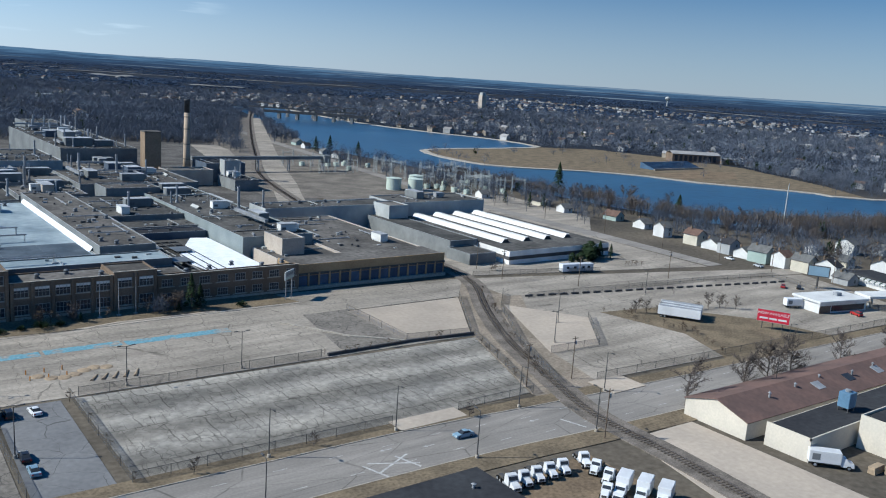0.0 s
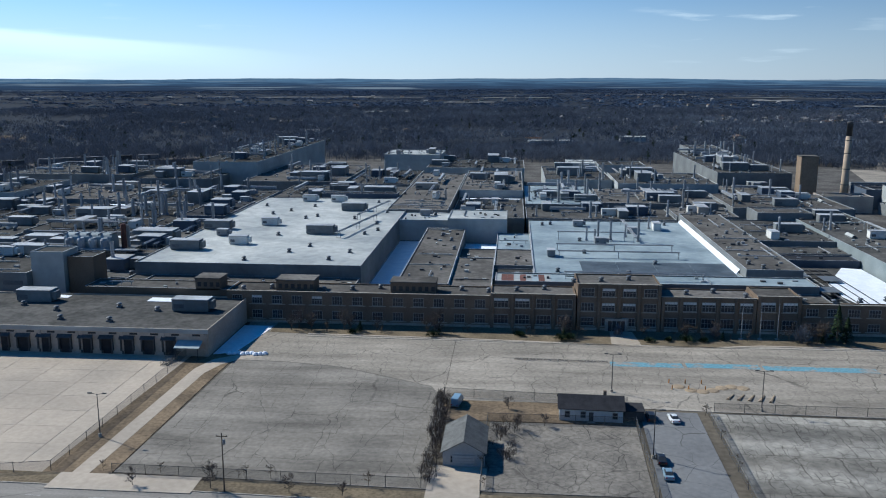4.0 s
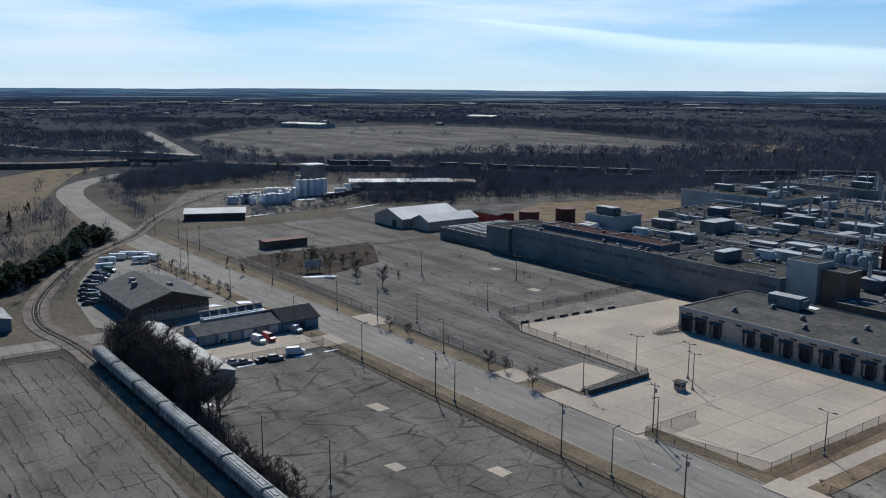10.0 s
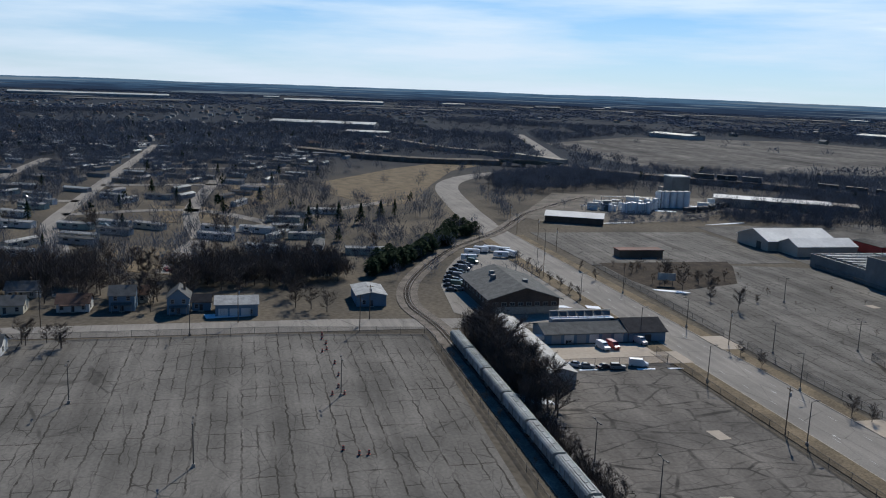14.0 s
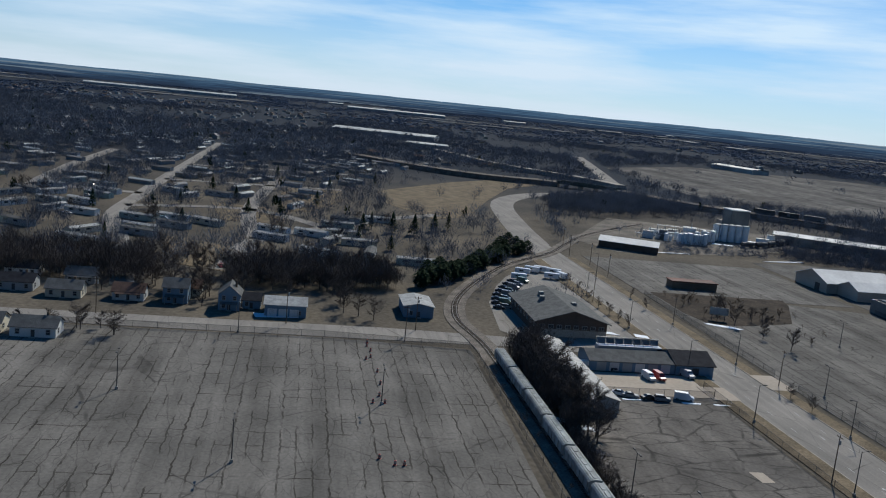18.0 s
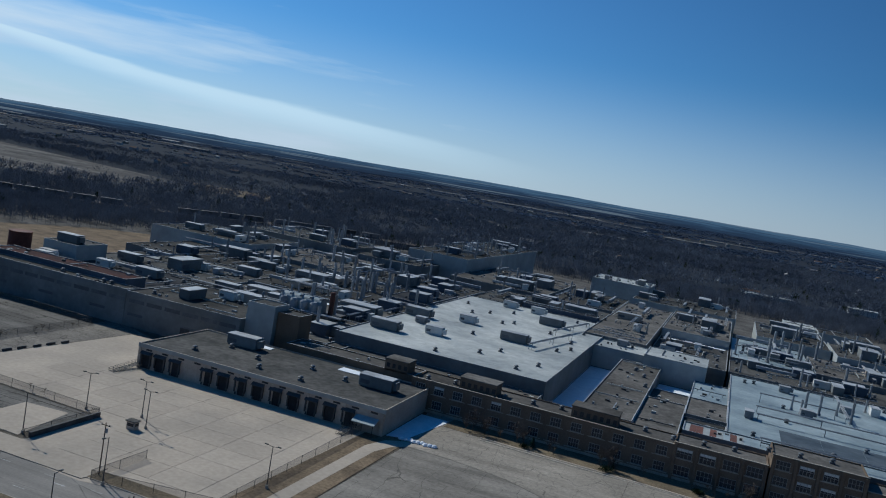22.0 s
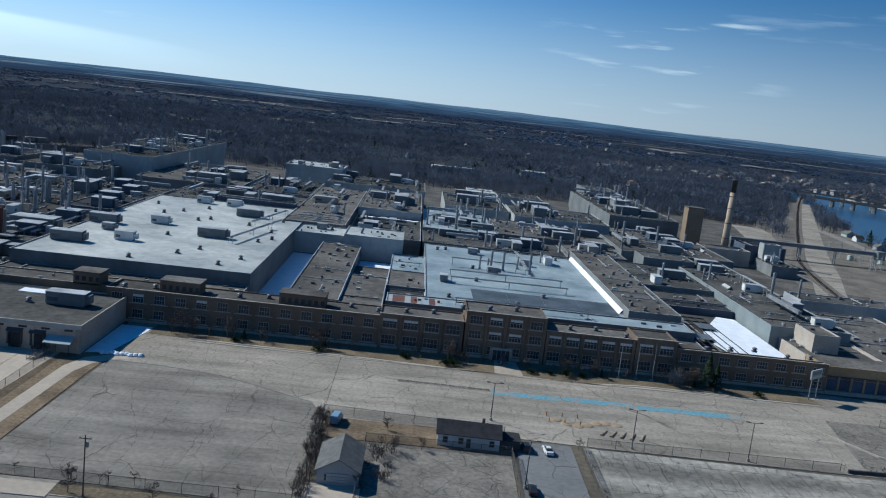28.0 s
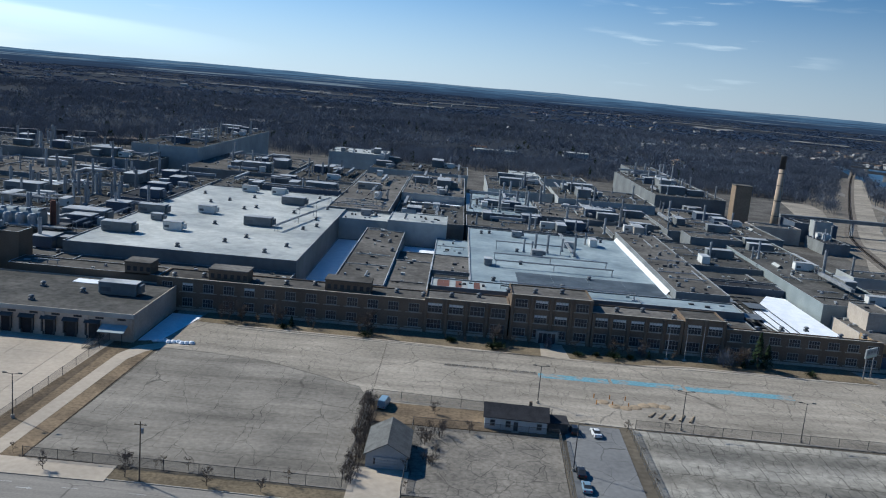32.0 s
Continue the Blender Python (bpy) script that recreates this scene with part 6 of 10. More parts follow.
FOREST = [(-420, 420), (-1000, 2400), (1200, 2600), (560, 1350), (390, 1100), (330, 780), (262, 760), (-120, 780), (-230, 790), (-360, 580)]
BAND = [(-800, 400), (-610, 400), (-560, 430), (-520, 410), (-466, 365), (-457, 413), (-422, 475), (-390, 540), (-300, 600), (-300, 760), (-560, 900), (-720, 640)]
nr = np.random.RandomState(7)


def value_noise(x, y, s):
    """Smooth random field with cells of s metres."""
    g = np.random.RandomState(11).rand(64, 64)
    u, v = x / s + 400, y / s + 400
    i, j = np.floor(u).astype(int), np.floor(v).astype(int)
    a, b = u - i, v - j
    a, b = a * a * (3 - 2 * a), b * b * (3 - 2 * b)
    q = lambda p, r: g[p % 64, r % 64]
    return (q(i, j) * (1 - a) + q(i + 1, j) * a) * (1 - b) + (q(i, j + 1) * (1 - a) + q(i + 1, j + 1) * a) * b


def hill_np(x, y):
    return np.array([hills(a, b) for a, b in zip(x, y)])


def scatter(n, r0, r1, cover):
    """Places in the half ring before the camera, kept by the cover that each region has."""
    r = np.sqrt(nr.rand(n) * (r1 * r1 - r0 * r0) + r0 * r0)
    a = np.radians(nr.uniform(-75, 125, n))
    x, y = -r * np.sin(a), r * np.cos(a)
    c = np.full(n, cover)
    nz = 0.6 * value_noise(x, y, 170.0) + 0.4 * value_noise(x, y, 60.0)
    c = c * np.clip((nz - 0.18) * 4.0, 0.3 if r0 > 900 else 0.12, 1.0)
    c[inside(x, y, FOREST)] = np.clip((nz[inside(x, y, FOREST)] - 0.24) * 4.5, 0.22, 1.0)
    c[inside(x, y, BAND)] = 0.85
    c[inside(x, y, HOMES)] = 0.27 * np.clip((nz[inside(x, y, HOMES)] - 0.3) * 5.0, 0.15, 1.6)
    c[inside(x, y, WESTWOOD)] = 0.9
    c[(np.abs(y + 98) < 10) & (x < -420) & (x > -1050)] = 0
    c[(np.abs(y + 170) < 9) & (x < -500) & (x > -860)] = 0
    c[inside(x, y, THICKET)] = 1.0
    c[inside(x, y, SHORE)] = 0.55
    c[inside(x, y, TOWN)] = 0.8
    c[inside(x, y, SLOPE)] = 0.015
    c[inside(x, y, FIELD)] *= 0.006
    c[inside(x, y, PARK)] = 0.015
    c[inside(x, y, MILL)] = 0.04
    c[inside(x, y, [(-565, 360), (-540, 420), (-455, 370), (-470, 300), (-525, 305)])] = 0.9
    for bad in (PLANT, NEAR, RIVER, RAILS):
        c[inside(x, y, bad)] = 0
    for line in (BEND,):
        for p in line:
            c[np.hypot(x - p.x, y - p.y) < 19] = 0
    far = (r > 1500)
    strip = value_noise(x, y * 2.2, 420.0)
    c[far & (strip > 0.66) & ~inside(x, y, FOREST)] *= 0.1
    ang = np.arctan2(-x, y)
    for a0, wd, q0, dp in FARF:
        c[(ang > a0) & (ang < a0 + wd) & (r > q0 - 0.04 * q0) & (r < q0 + dp)] = 0
    k = nr.rand(n) < c
    return x[k], y[k]


def sprays(x, y, h, w, blades, thin):
    """Each tree: a trunk, some limbs and a rounded crown of short twigs."""
    n = len(x)
    z = hill_np(x, y) - 0.1
    nb = blades
    limb = np.arange(nb) < (nb // 8 if nb > 60 else 0)
    ang = nr.rand(n, nb) * 2 * np.pi
    rad = nr.rand(n, nb) ** 0.45
    lat = np.arcsin(nr.uniform(-0.55, 1.0, (n, nb)))
    out = 0.5 * w[:, None] * rad * np.cos(lat)
    top = h[:, None] * (0.58 + 0.42 * rad * np.sin(lat))
    ln = h[:, None] * nr.uniform(0.1, 0.22, (n, nb))
    fx, fy = nr.uniform(-0.5, 0.5, (n, nb)) * ln, nr.uniform(-0.5, 0.5, (n, nb)) * ln
    tx, ty = x[:, None] + out * np.cos(ang), y[:, None] + out * np.sin(ang)
    bx = np.where(limb, x[:, None] + 0.04 * (tx - x[:, None]), tx - fx - 0.25 * (tx - x[:, None]))
    by = np.where(limb, y[:, None] + 0.04 * (ty - y[:, None]), ty - fy - 0.25 * (ty - y[:, None]))
    root = np.where(limb, h[:, None] * nr.uniform(0.15, 0.4, (n, nb)), top - ln)
    side = np.radians(nr.uniform(0, 180, (n, nb)))
    t = thin[:, None] * nr.uniform(0.6, 1.4, (n, nb))
    dx, dy = t * np.cos(side), t * np.sin(side)
    zz = z[:, None] + 0 * tx
    v = np.stack([np.stack([bx - dx, by - dy, zz + root], -1), np.stack([bx + dx, by + dy, zz + root], -1), np.stack([tx, ty, zz + top], -1)], 2).reshape(-1, 3)
    f = np.arange(len(v)).reshape(-1, 3)
    s = (0.02 if nb > 60 else 0.012) * h
    tv = np.stack([np.stack([x - s, y, z], -1), np.stack([x + s, y, z], -1), np.stack([x, y + s, z + h * 0.75], -1)], 1).reshape(-1, 3)
    tf = np.arange(len(tv)).reshape(-1, 3) + len(v)
    return np.concatenate([v, tv]), np.concatenate([f, tf])


def woods(name, n, r0, r1, cover, h, w, blades, thin, label, m=None):
    x, y = scatter(n, r0, r1, cover)
    k = len(x)
    v, f = sprays(x, y, nr.uniform(h[0], h[1], k), nr.uniform(w[0], w[1], k), blades, np.full(k, thin))
    return tagged(new(name, raw(name, v, f, m or M_wood_far)), label, "trees", "", "stuff")


def wood_patch(name, poly, n, h, w, blades, thin, label, m=None):
    """Dense bare trees over one outline."""
    px, py = np.array([p[0] for p in poly]), np.array([p[1] for p in poly])
    x, y = nr.uniform(px.min(), px.max(), n), nr.uniform(py.min(), py.max(), n)
    k = inside(x, y, poly)
    x, y = x[k], y[k]
    v, f = sprays(x, y, nr.uniform(h[0], h[1], len(x)), nr.uniform(w[0], w[1], len(x)), blades, np.full(len(x), thin))
    return tagged(new(name, raw(name, v, f, m or M_wood_far)), label, "trees", "", "stuff")


woods("woods", 30000, 330, 950, 0.34, (8, 13), (8, 13), 90, 0.095, "bare trees with a blue haze tint round the plant and houses")
woods("far_woods", 34000, 950, 2100, 0.9, (8, 16), (13, 26), 40, 0.5, "bare woods tinted haze-blue spread behind the plant")
wood_patch("belt_woods", [(-311, -150), (-352, -150), (-350, -58), (-326, -52), (-311, -50)], 420, (9, 14), (7, 11), 150, 0.07, "dense belt of bare trees behind the row of houses", M_bark)
wood_patch("belt_woods", [(-318, -24), (-346, -24), (-352, 34), (-330, 44), (-318, 14)], 300, (8, 13), (6, 10), 150, 0.07, "dense belt of bare trees behind the row of houses", M_bark)
wood_patch("siding_thicket", [(-250, 64.5), (-182, 64.5), (-182, 70), (-205, 75), (-250, 76)], 150, (6, 11), (5, 8), 190, 0.06, "dense dark bare thicket beside the parked train", M_bark)
wood_patch("siding_thicket", [(-182, 63.6), (-122, 63.6), (-122, 67), (-182, 67.5)], 110, (3, 6), (3, 5), 120, 0.05, "low bare scrub beside the parked train", M_bark)
wood_patch("garage_brush", [(-17, 149), (-13.6, 149), (-13.6, 194), (-17, 194)], 70, (2, 4), (2, 3.4), 110, 0.035, "overgrown bare brush along the garage fence", M_bark)
wood_patch("garage_brush", [(-3.6, 160), (2, 160), (3, 179), (-3, 179)], 22, (2, 3.6), (2, 3.4), 110, 0.035, "overgrown bare brush beside the garage", M_bark)
wood_patch("railway_woods", [(-478, 326), (-440, 356), (-424, 412), (-400, 458), (-362, 540), (-420, 640), (-470, 590), (-548, 524), (-640, 462), (-556, 380)], 2600, (7, 12), (6, 10), 60, 0.12, "dark bare woods below the railway embankment")
wood_patch("thicket", THICKET, 900, (7, 12), (6, 10), 60, 0.12, "dark bare thicket inside the road bend")
wood_patch("scrub", [(-464, 210), (-508, 226), (-516, 300), (-502, 362), (-455, 330), (-472, 292)], 700, (2, 4.5), (3, 5), 50, 0.09, "dark bare scrub beside the mill")
woods("distant_woods", 30000, 2100, 4900, 0.9, (7, 10), (40, 75), 20, 3.4, "dark haze-blue bare woods running to the horizon", M_wood_hill)
wood_patch("riverside_woods", [(366, 745), (412, 862), (462, 975), (560, 1192), (640, 1400), (606, 1400), (524, 1130), (444, 900), (404, 775)], 2600, (12, 17), (9, 14), 90, 0.16, "tall bare trees between the railway road and the river")
wood_patch("railside_woods", [(296, 668), (380, 862), (450, 1020), (528, 1195), (560, 1400), (330, 1400), (262, 900), (240, 790), (262, 765), (300, 750)], 4200, (9, 14), (9, 14), 60, 0.2, "bare haze-tinted woods along the railway road")
wood_patch("shore_woods", [(386, 520), (402, 520), (404, 475), (411, 400), (422, 310), (452, 281), (507, 263), (560, 246), (700, 190), (690, 168), (550, 222), (495, 238), (440, 254), (408, 298), (396, 400)], 7000, (9, 15), (7, 11), 110, 0.085, "bare grey-brown trees along the river bank", M_bark)
wood_patch("mill_scrub", [(-505, 300), (-470, 300), (-440, 340), (-470, 372), (-520, 345)], 500, (4, 8), (4, 7), 60, 0.1, "dark bare scrub beside the mill's siding")
lot("dirt_lot", [(246, 600), (268, 600), (300, 700), (306, 742), (282, 745), (262, 660)], M_lotc, "pale bare dirt lot behind the chimney", 0.075, "ground")
woods("evergreen_woods", 2200, 400, 2200, 0.14, (8, 13), (3.5, 6), 40, 0.5, "scattered dark evergreens among the bare trees", M_ever)


# ---- town roofs: past counting ----
def cottages(name, x, y, size, label, walls, roofs, hmul=1.0):
    n = len(x)
    v, f, mi = [], [], []
    z0 = hill_np(x, y)
    lr = random.Random(3)
    for i in range(n):
        a, b = lr.uniform(*size[0]) / 2, lr.uniform(*size[1]) / 2
        h = lr.choice(size[2]) * hmul
        r = h + (lr.uniform(1.2, 2.6) if size[2][0] > 2.8 else 0.6) * hmul
        t = lr.choice((0, math.pi / 2)) + lr.uniform(-0.1, 0.1) + size[3]
        c, s = math.cos(t), math.sin(t)
        pts = [(-a, -b, -1), (a, -b, -1), (a, b, -1), (-a, b, -1), (-a, -b, h), (a, -b, h), (a, b, h), (-a, b, h), (-a, 0, r), (a, 0, r)]
        e = [(-a - 0.4, -b - 0.4, h - 0.2), (a + 0.4, -b - 0.4, h - 0.2), (a + 0.4, b + 0.4, h - 0.2), (-a - 0.4, b + 0.4, h - 0.2), (-a - 0.4, 0, r + 0.15), (a + 0.4, 0, r + 0.15)]
        k = len(v)
        v += [(x[i] + p * c - q * s, y[i] + p * s + q * c, z0[i] + w) for p, q, w in pts + e]
        f += [tuple(k + j for j in q) for q in ((0, 1, 5, 4), (1, 2, 6, 9, 5), (2, 3, 7, 6), (3, 0, 4, 8, 7), (10, 11, 15, 14), (12, 13, 14, 15))]
        wi = lr.randrange(len(walls))
        ri = len(walls) + lr.randrange(len(roofs))
        mi += [wi] * 4 + [ri] * 2
    me = bpy.data.meshes.new(name)
    me.from_pydata(v, [], f)
    for m in (*walls, *roofs):
        me.materials.append(m)
    me.polygons.foreach_set("material_index", mi)
    return tagged(new(name, me), label, "houses", "", "stuff")


M_hw = [mat("white_siding", (0.46, 0.46, 0.455), rough=0.8, grain=0.08, island=0.1), mat("grey_siding", (0.28, 0.285, 0.285), rough=0.8, grain=0.08, island=0.15), mat("tan_siding", (0.34, 0.295, 0.235), rough=0.8, grain=0.1, island=0.15)]
M_hr = [mat("grey_shingle", (0.13, 0.125, 0.12), rough=0.95, grain=0.2, island=0.3), mat("brown_shingle", (0.14, 0.10, 0.08), rough=0.95, grain=0.2, island=0.3), mat("pale_shingle", (0.32, 0.31, 0.30), rough=0.9, grain=0.15, island=0.25)]


def grid(x0, x1, y0, y1, dx, dy, turn, keep, jitter=5.0):
    c, s = math.cos(turn), math.sin(turn)
    px, py = np.meshgrid(np.arange(x0, x1, dx), np.arange(y0, y1, dy))
    px, py = px.ravel(), py.ravel()
    cx, cy = (x0 + x1) / 2, (y0 + y1) / 2
    qx = cx + (px - cx) * c - (py - cy) * s + nr.uniform(-jitter, jitter, len(px))
    qy = cy + (px - cx) * s + (py - cy) * c + nr.uniform(-jitter, jitter, len(px))
    k = (nr.rand(len(px)) < keep) & (np.hypot(qx, qy) < 4700)
    for bad in (RIVER, PLANT, NEAR, FIELD, PARK, RAILS):
        k &= ~inside(qx, qy, bad)
    return qx[k], qy[k]


x, y = grid(560, 2600, -100, 2100, 38, 30, 0.35, 0.26, 8)
cottages("town_houses", x, y, ((8, 12), (6, 8.5), (3.0, 5.5, 5.8), 0.35), "pale town houses among bare trees across the river", M_hw, M_hr)
x, y = grid(430, 900, 820, 1700, 40, 32, 0.2, 0.5)
cottages("river_houses", x, y, ((9, 14), (7, 10), (3.0, 5.5), 0.2), "houses strung along the river road", M_hw, M_hr)
x, y = grid(-2600, 900, 1000, 3300, 110, 80, 0.1, 0.22, 45)
cottages("wood_houses", x, y, ((11, 22), (8, 13), (3.0, 5.0), 0.1), "scattered houses among the woods", M_hw, M_hr, 1.1)
x, y = grid(-2600, -1060, -900, 400, 60, 42, -0.2, 0.5, 10)
cottages("suburb_houses", x, y, ((9, 15), (7, 10), (3.0, 4.5), -0.2), "low houses of a spread-out suburb", M_hw, M_hr)
x, y = grid(-1060, -610, -330, 70, 27, 19, -0.35, 0.6, 5)
k = (np.abs(y + 98) > 9) & ((np.abs(y + 170) > 8) | (x < -860))
x, y = x[k], y[k]
cottages("mobile_homes", x, y, ((15, 19), (4.2, 5.2), (2.7, 3.0), 1.15), "rows of pale mobile homes running back to the woods", M_hw, [M_hr[2], M_hr[0], M_whitewall], 1.0)
# long low sheds out on the plain
x, y = grid(-4300, -1500, 250, 3400, 420, 230, 0.1, 0.3, 120)
cottages("far_sheds", x, y, ((50, 140), (22, 50), (6, 8), 0.1), "long pale sheds on the far plain", [M_whitewall, M_greywall], [M_white, M_hr[2]], 1.0)


def big_shed(x, y, l, d, h, label, turn=0, roof=None, wall=None):
    e = thing("distant_warehouse", x, y, hills(x, y) - 0.2, label, "warehouse", "distant warehouses", "", turn)
    part("wall", Mb().box(-l / 2, l / 2, -d / 2, d / 2, 0, h), wall or M_whitewall, e)
    part("roof", Mb().gable(-l / 2, l / 2, -d / 2, d / 2, h + 0.003, h + d * 0.05, 0.3, 0.3), roof or M_white, e)
    return e


big_shed(-1590, 145, 190, 60, 9, "long pale warehouse behind the mobile homes", 73)
big_shed(-1315, 187, 66, 34, 8, "white-roofed warehouse at the wood's edge", 71)
big_shed(-3500, -560, 560, 90, 11, "very long pale depot on the horizon", 98)
big_shed(-3576, 362, 400, 80, 11, "very long white depot on the far plain", 84)
big_shed(144, 1061, 30, 14, 6, "white flat-roofed school among the trees", 0)
big_shed(44, 1015, 52, 12, 4, "long pale low building among the trees", 6)
big_shed(314, 1437, 22, 14, 7, "white house on a clearing in the woods", 10)
big_shed(-1500, 800, 110, 40, 8, "pale shed on the stubble field's edge", 15)

# ---- hills' water tower and town landmarks ----
e = thing("church_tower", 1300, 1578, 0, "square pale tower above the town trees", "tower")
part("shaft", Mb().bev(-6.5, 6.5, -6.5, 6.5, 0, 36, 0.3), M_tanwall, e)
part("top", Mb().bev(-5, 5, -5, 5, 36.004, 42, 0.3), M_whitewall, e)
x, y = 3060, 2450
e = thing("water_tower", x, y, hills(x, y), "pale water tower on the far ridge", "water tower")
part("stem", Mb().lathe(0, 0, [(5, 0), (3, 8), (3, 26)], 12), M_whitewall, e)
part("bowl", Mb().lathe(0, 0, [(3, 26), (11, 32), (11, 38), (4, 43)], 16), M_whitewall, e)
e = thing("stadium_stand", 690, 540, 0.25, "blue tiered stadium stand beside the school", "grandstand", "", "", 3)
M_seat = mat("blue_stand_seats", (0.07, 0.13, 0.21), (0.05, 0.09, 0.15), rough=0.6, grain=0.2)
for k in range(9):
    part("tier", Mb().box(-38, 38, -10 + k * 1.9, -8.1 + k * 1.9, 0, 1.0 + k * 0.6), M_seat, e)
part("front_wall", Mb().box(-40, 40, -11.4, -10.2, 0, 1.4), M_kerb, e)
e = thing("school_building", 795, 585, 0.1, "brown brick school block with a pale roof", "school", "", "", -30)
e.matrix_basis = e.matrix_basis @ Matrix.Scale(0.68, 4)
part("wall", Mb().box(-50, 30, -14, 14, 0, 13).box(30.2, 60, -20, 10, 0, 9), M_brick, e)
part("roof", Mb().gable(-50, 30, -14, 14, 13.004, 17, 0.6).box(30.4, 59.8, -19.8, 9.8, 9.004, 9.3), M_hr[2], e)
for k in range(9):
    part("window", Mb().box(-46 + k * 8, -41 + k * 8, -14.1, -14.004, 2, 11), M_glass, e)
lot("playing_field", [(620, 505), (707, 522), (739, 500), (690, 462), (622, 470)], M_dirt, "bare playing field beside the river", 0.2, "field")

# ---- road bridge over the river ----
e = thing("river_bridge", 595, 1090, 0, "long low steel bridge over the river", "bridge", "", "", -40)
part("deck", Mb().box(-75, 75, -5, 5, 8, 10), M_darkmetal, e)
part("rail", Mb().box(-75, 75, -5, -4.7, 10.004, 11.2).box(-75, 75, 4.7, 5, 10.004, 11.2), M_darkmetal, e)
for k in range(5):
    part("pier", Mb().bev(-52 + k * 26 - 2, -52 + k * 26 + 2, -4.5, 4.5, -1, 7.99, 0.3), M_kerb, e)
e = thing("rail_bridge", 620, 1135, 0, "dark iron railway truss over the river", "bridge", "", "", -40)
part("deck", Mb().box(-100, 60, -3, 3, 11, 13), M_darkmetal, e)
part("truss_chord", Mb().box(-100, 60, -3, -2.6, 18, 18.8).box(-100, 60, 2.6, 3, 18, 18.8), M_darkmetal, e)
for k in range(20):
    xx = -100 + k * 8
    part("truss_web", Mb().tube((xx, -2.8, 13), (xx + 8, -2.8, 18.2), 0.35, n=4).tube((xx + 8, -2.8, 13), (xx + 8, -2.8, 18.2), 0.3, n=4), M_darkmetal, e)
for k in range(4):
    part("pier", Mb().bev(-80 + k * 38 - 2, -80 + k * 38 + 2, -3, 3, -1, 10.99, 0.3), M_kerb, e)


# ---- railways ----
M_rail = mat("rail_steel", (0.16, 0.14, 0.13), rough=0.5, metal=0.6, grain=0.1)
M_sleeper = mat("railway_sleepers", (0.09, 0.075, 0.06), rough=1, grain=0.3, island=0.2)


def railway(pts, name, label, sleepers=True, bed=4.0):
    line = smoothline(pts, 6)
    structure("rail_bed", ribbon(Mb(), line, bed, -bed, -0.1, 0.2), M_ballast, label, "railway")
    e = thing(name, 0, 0, 0, "pair of steel rails on dark sleepers", "railway", "", "structure")
    for o in (-0.72, 0.72):
        part("rail", ribbon(Mb(), line, o + 0.07, o - 0.07, 0.3, 0.47), M_rail, e)
    if sleepers:
        m = Mb()
        for i in range(len(line) - 1):
            a, b = line[i], line[i + 1]
            d = (b - a)
            n = max(1, int(d.length / 0.9))
            u = d.normalized()
            for k in range(n):
                p = a + d * (k / n)
                w = Vector((-u.y, u.x)) * 1.3
                q = u * 0.14
                m.add([(p.x + s * w.x + t * q.x, p.y + s * w.y + t * q.y, z) for z in (0.18, 0.3) for s, t in ((-1, -1), (1, -1), (1, 1), (-1, 1))],
                      [(0, 1, 5, 4), (1, 2, 6, 5), (2, 3, 7, 6), (3, 0, 4, 7), (4, 5, 6, 7)])
        tagged(part("sleepers", m, M_sleeper, e), "", "", "", "stuff")


railway([(640, 1400), (495, 1088), (371, 811), (297, 640), (257, 548), (231, 454), (209, 350), (207, 300), (205, 262), (198, 237), (180, 208), (164, 178), (150, 142), (145, 126), (143.5, 102), (141, 81), (136, 40)], "railway_track", "curved single railway through the plant")
railway([(-60, 61), (-137, 61.5), (-240, 61), (-262, 60), (-292, 57), (-330, 66), (-387, 93), (-415, 113), (-445, 136), (-520, 180), (-600, 250)], "railway_siding", "curved railway siding beside the parking lot")
m = Mb()
EMB = smoothline([(-1010, 50), (-905, 135), (-868, 195), (-862, 250), (-825, 303), (-765, 340), (-710, 388), (-655, 450), (-559, 510), (-447, 592), (-382, 682), (-200, 800)], 12)
cut = [i for i, p in enumerate(EMB) if (p - Vector((-838, 293))).length < 40]
ribbon(m, EMB[:cut[0] + 1], 9, -9, -0.3, 5.0)
ribbon(m, EMB[cut[-1]:], 9, -9, -0.3, 5.0)
structure("rail_embankment", m, M_ballast, "dark railway embankment at the wood's edge", "railway")

# ---- freight train on the siding ----
M_hopper = mat("pale_freight_car_paint", (0.25, 0.275, 0.28), (0.16, 0.175, 0.18), scale=0.25, fine=1.2, rough=0.65, grain=0.2, rnd=0.25)


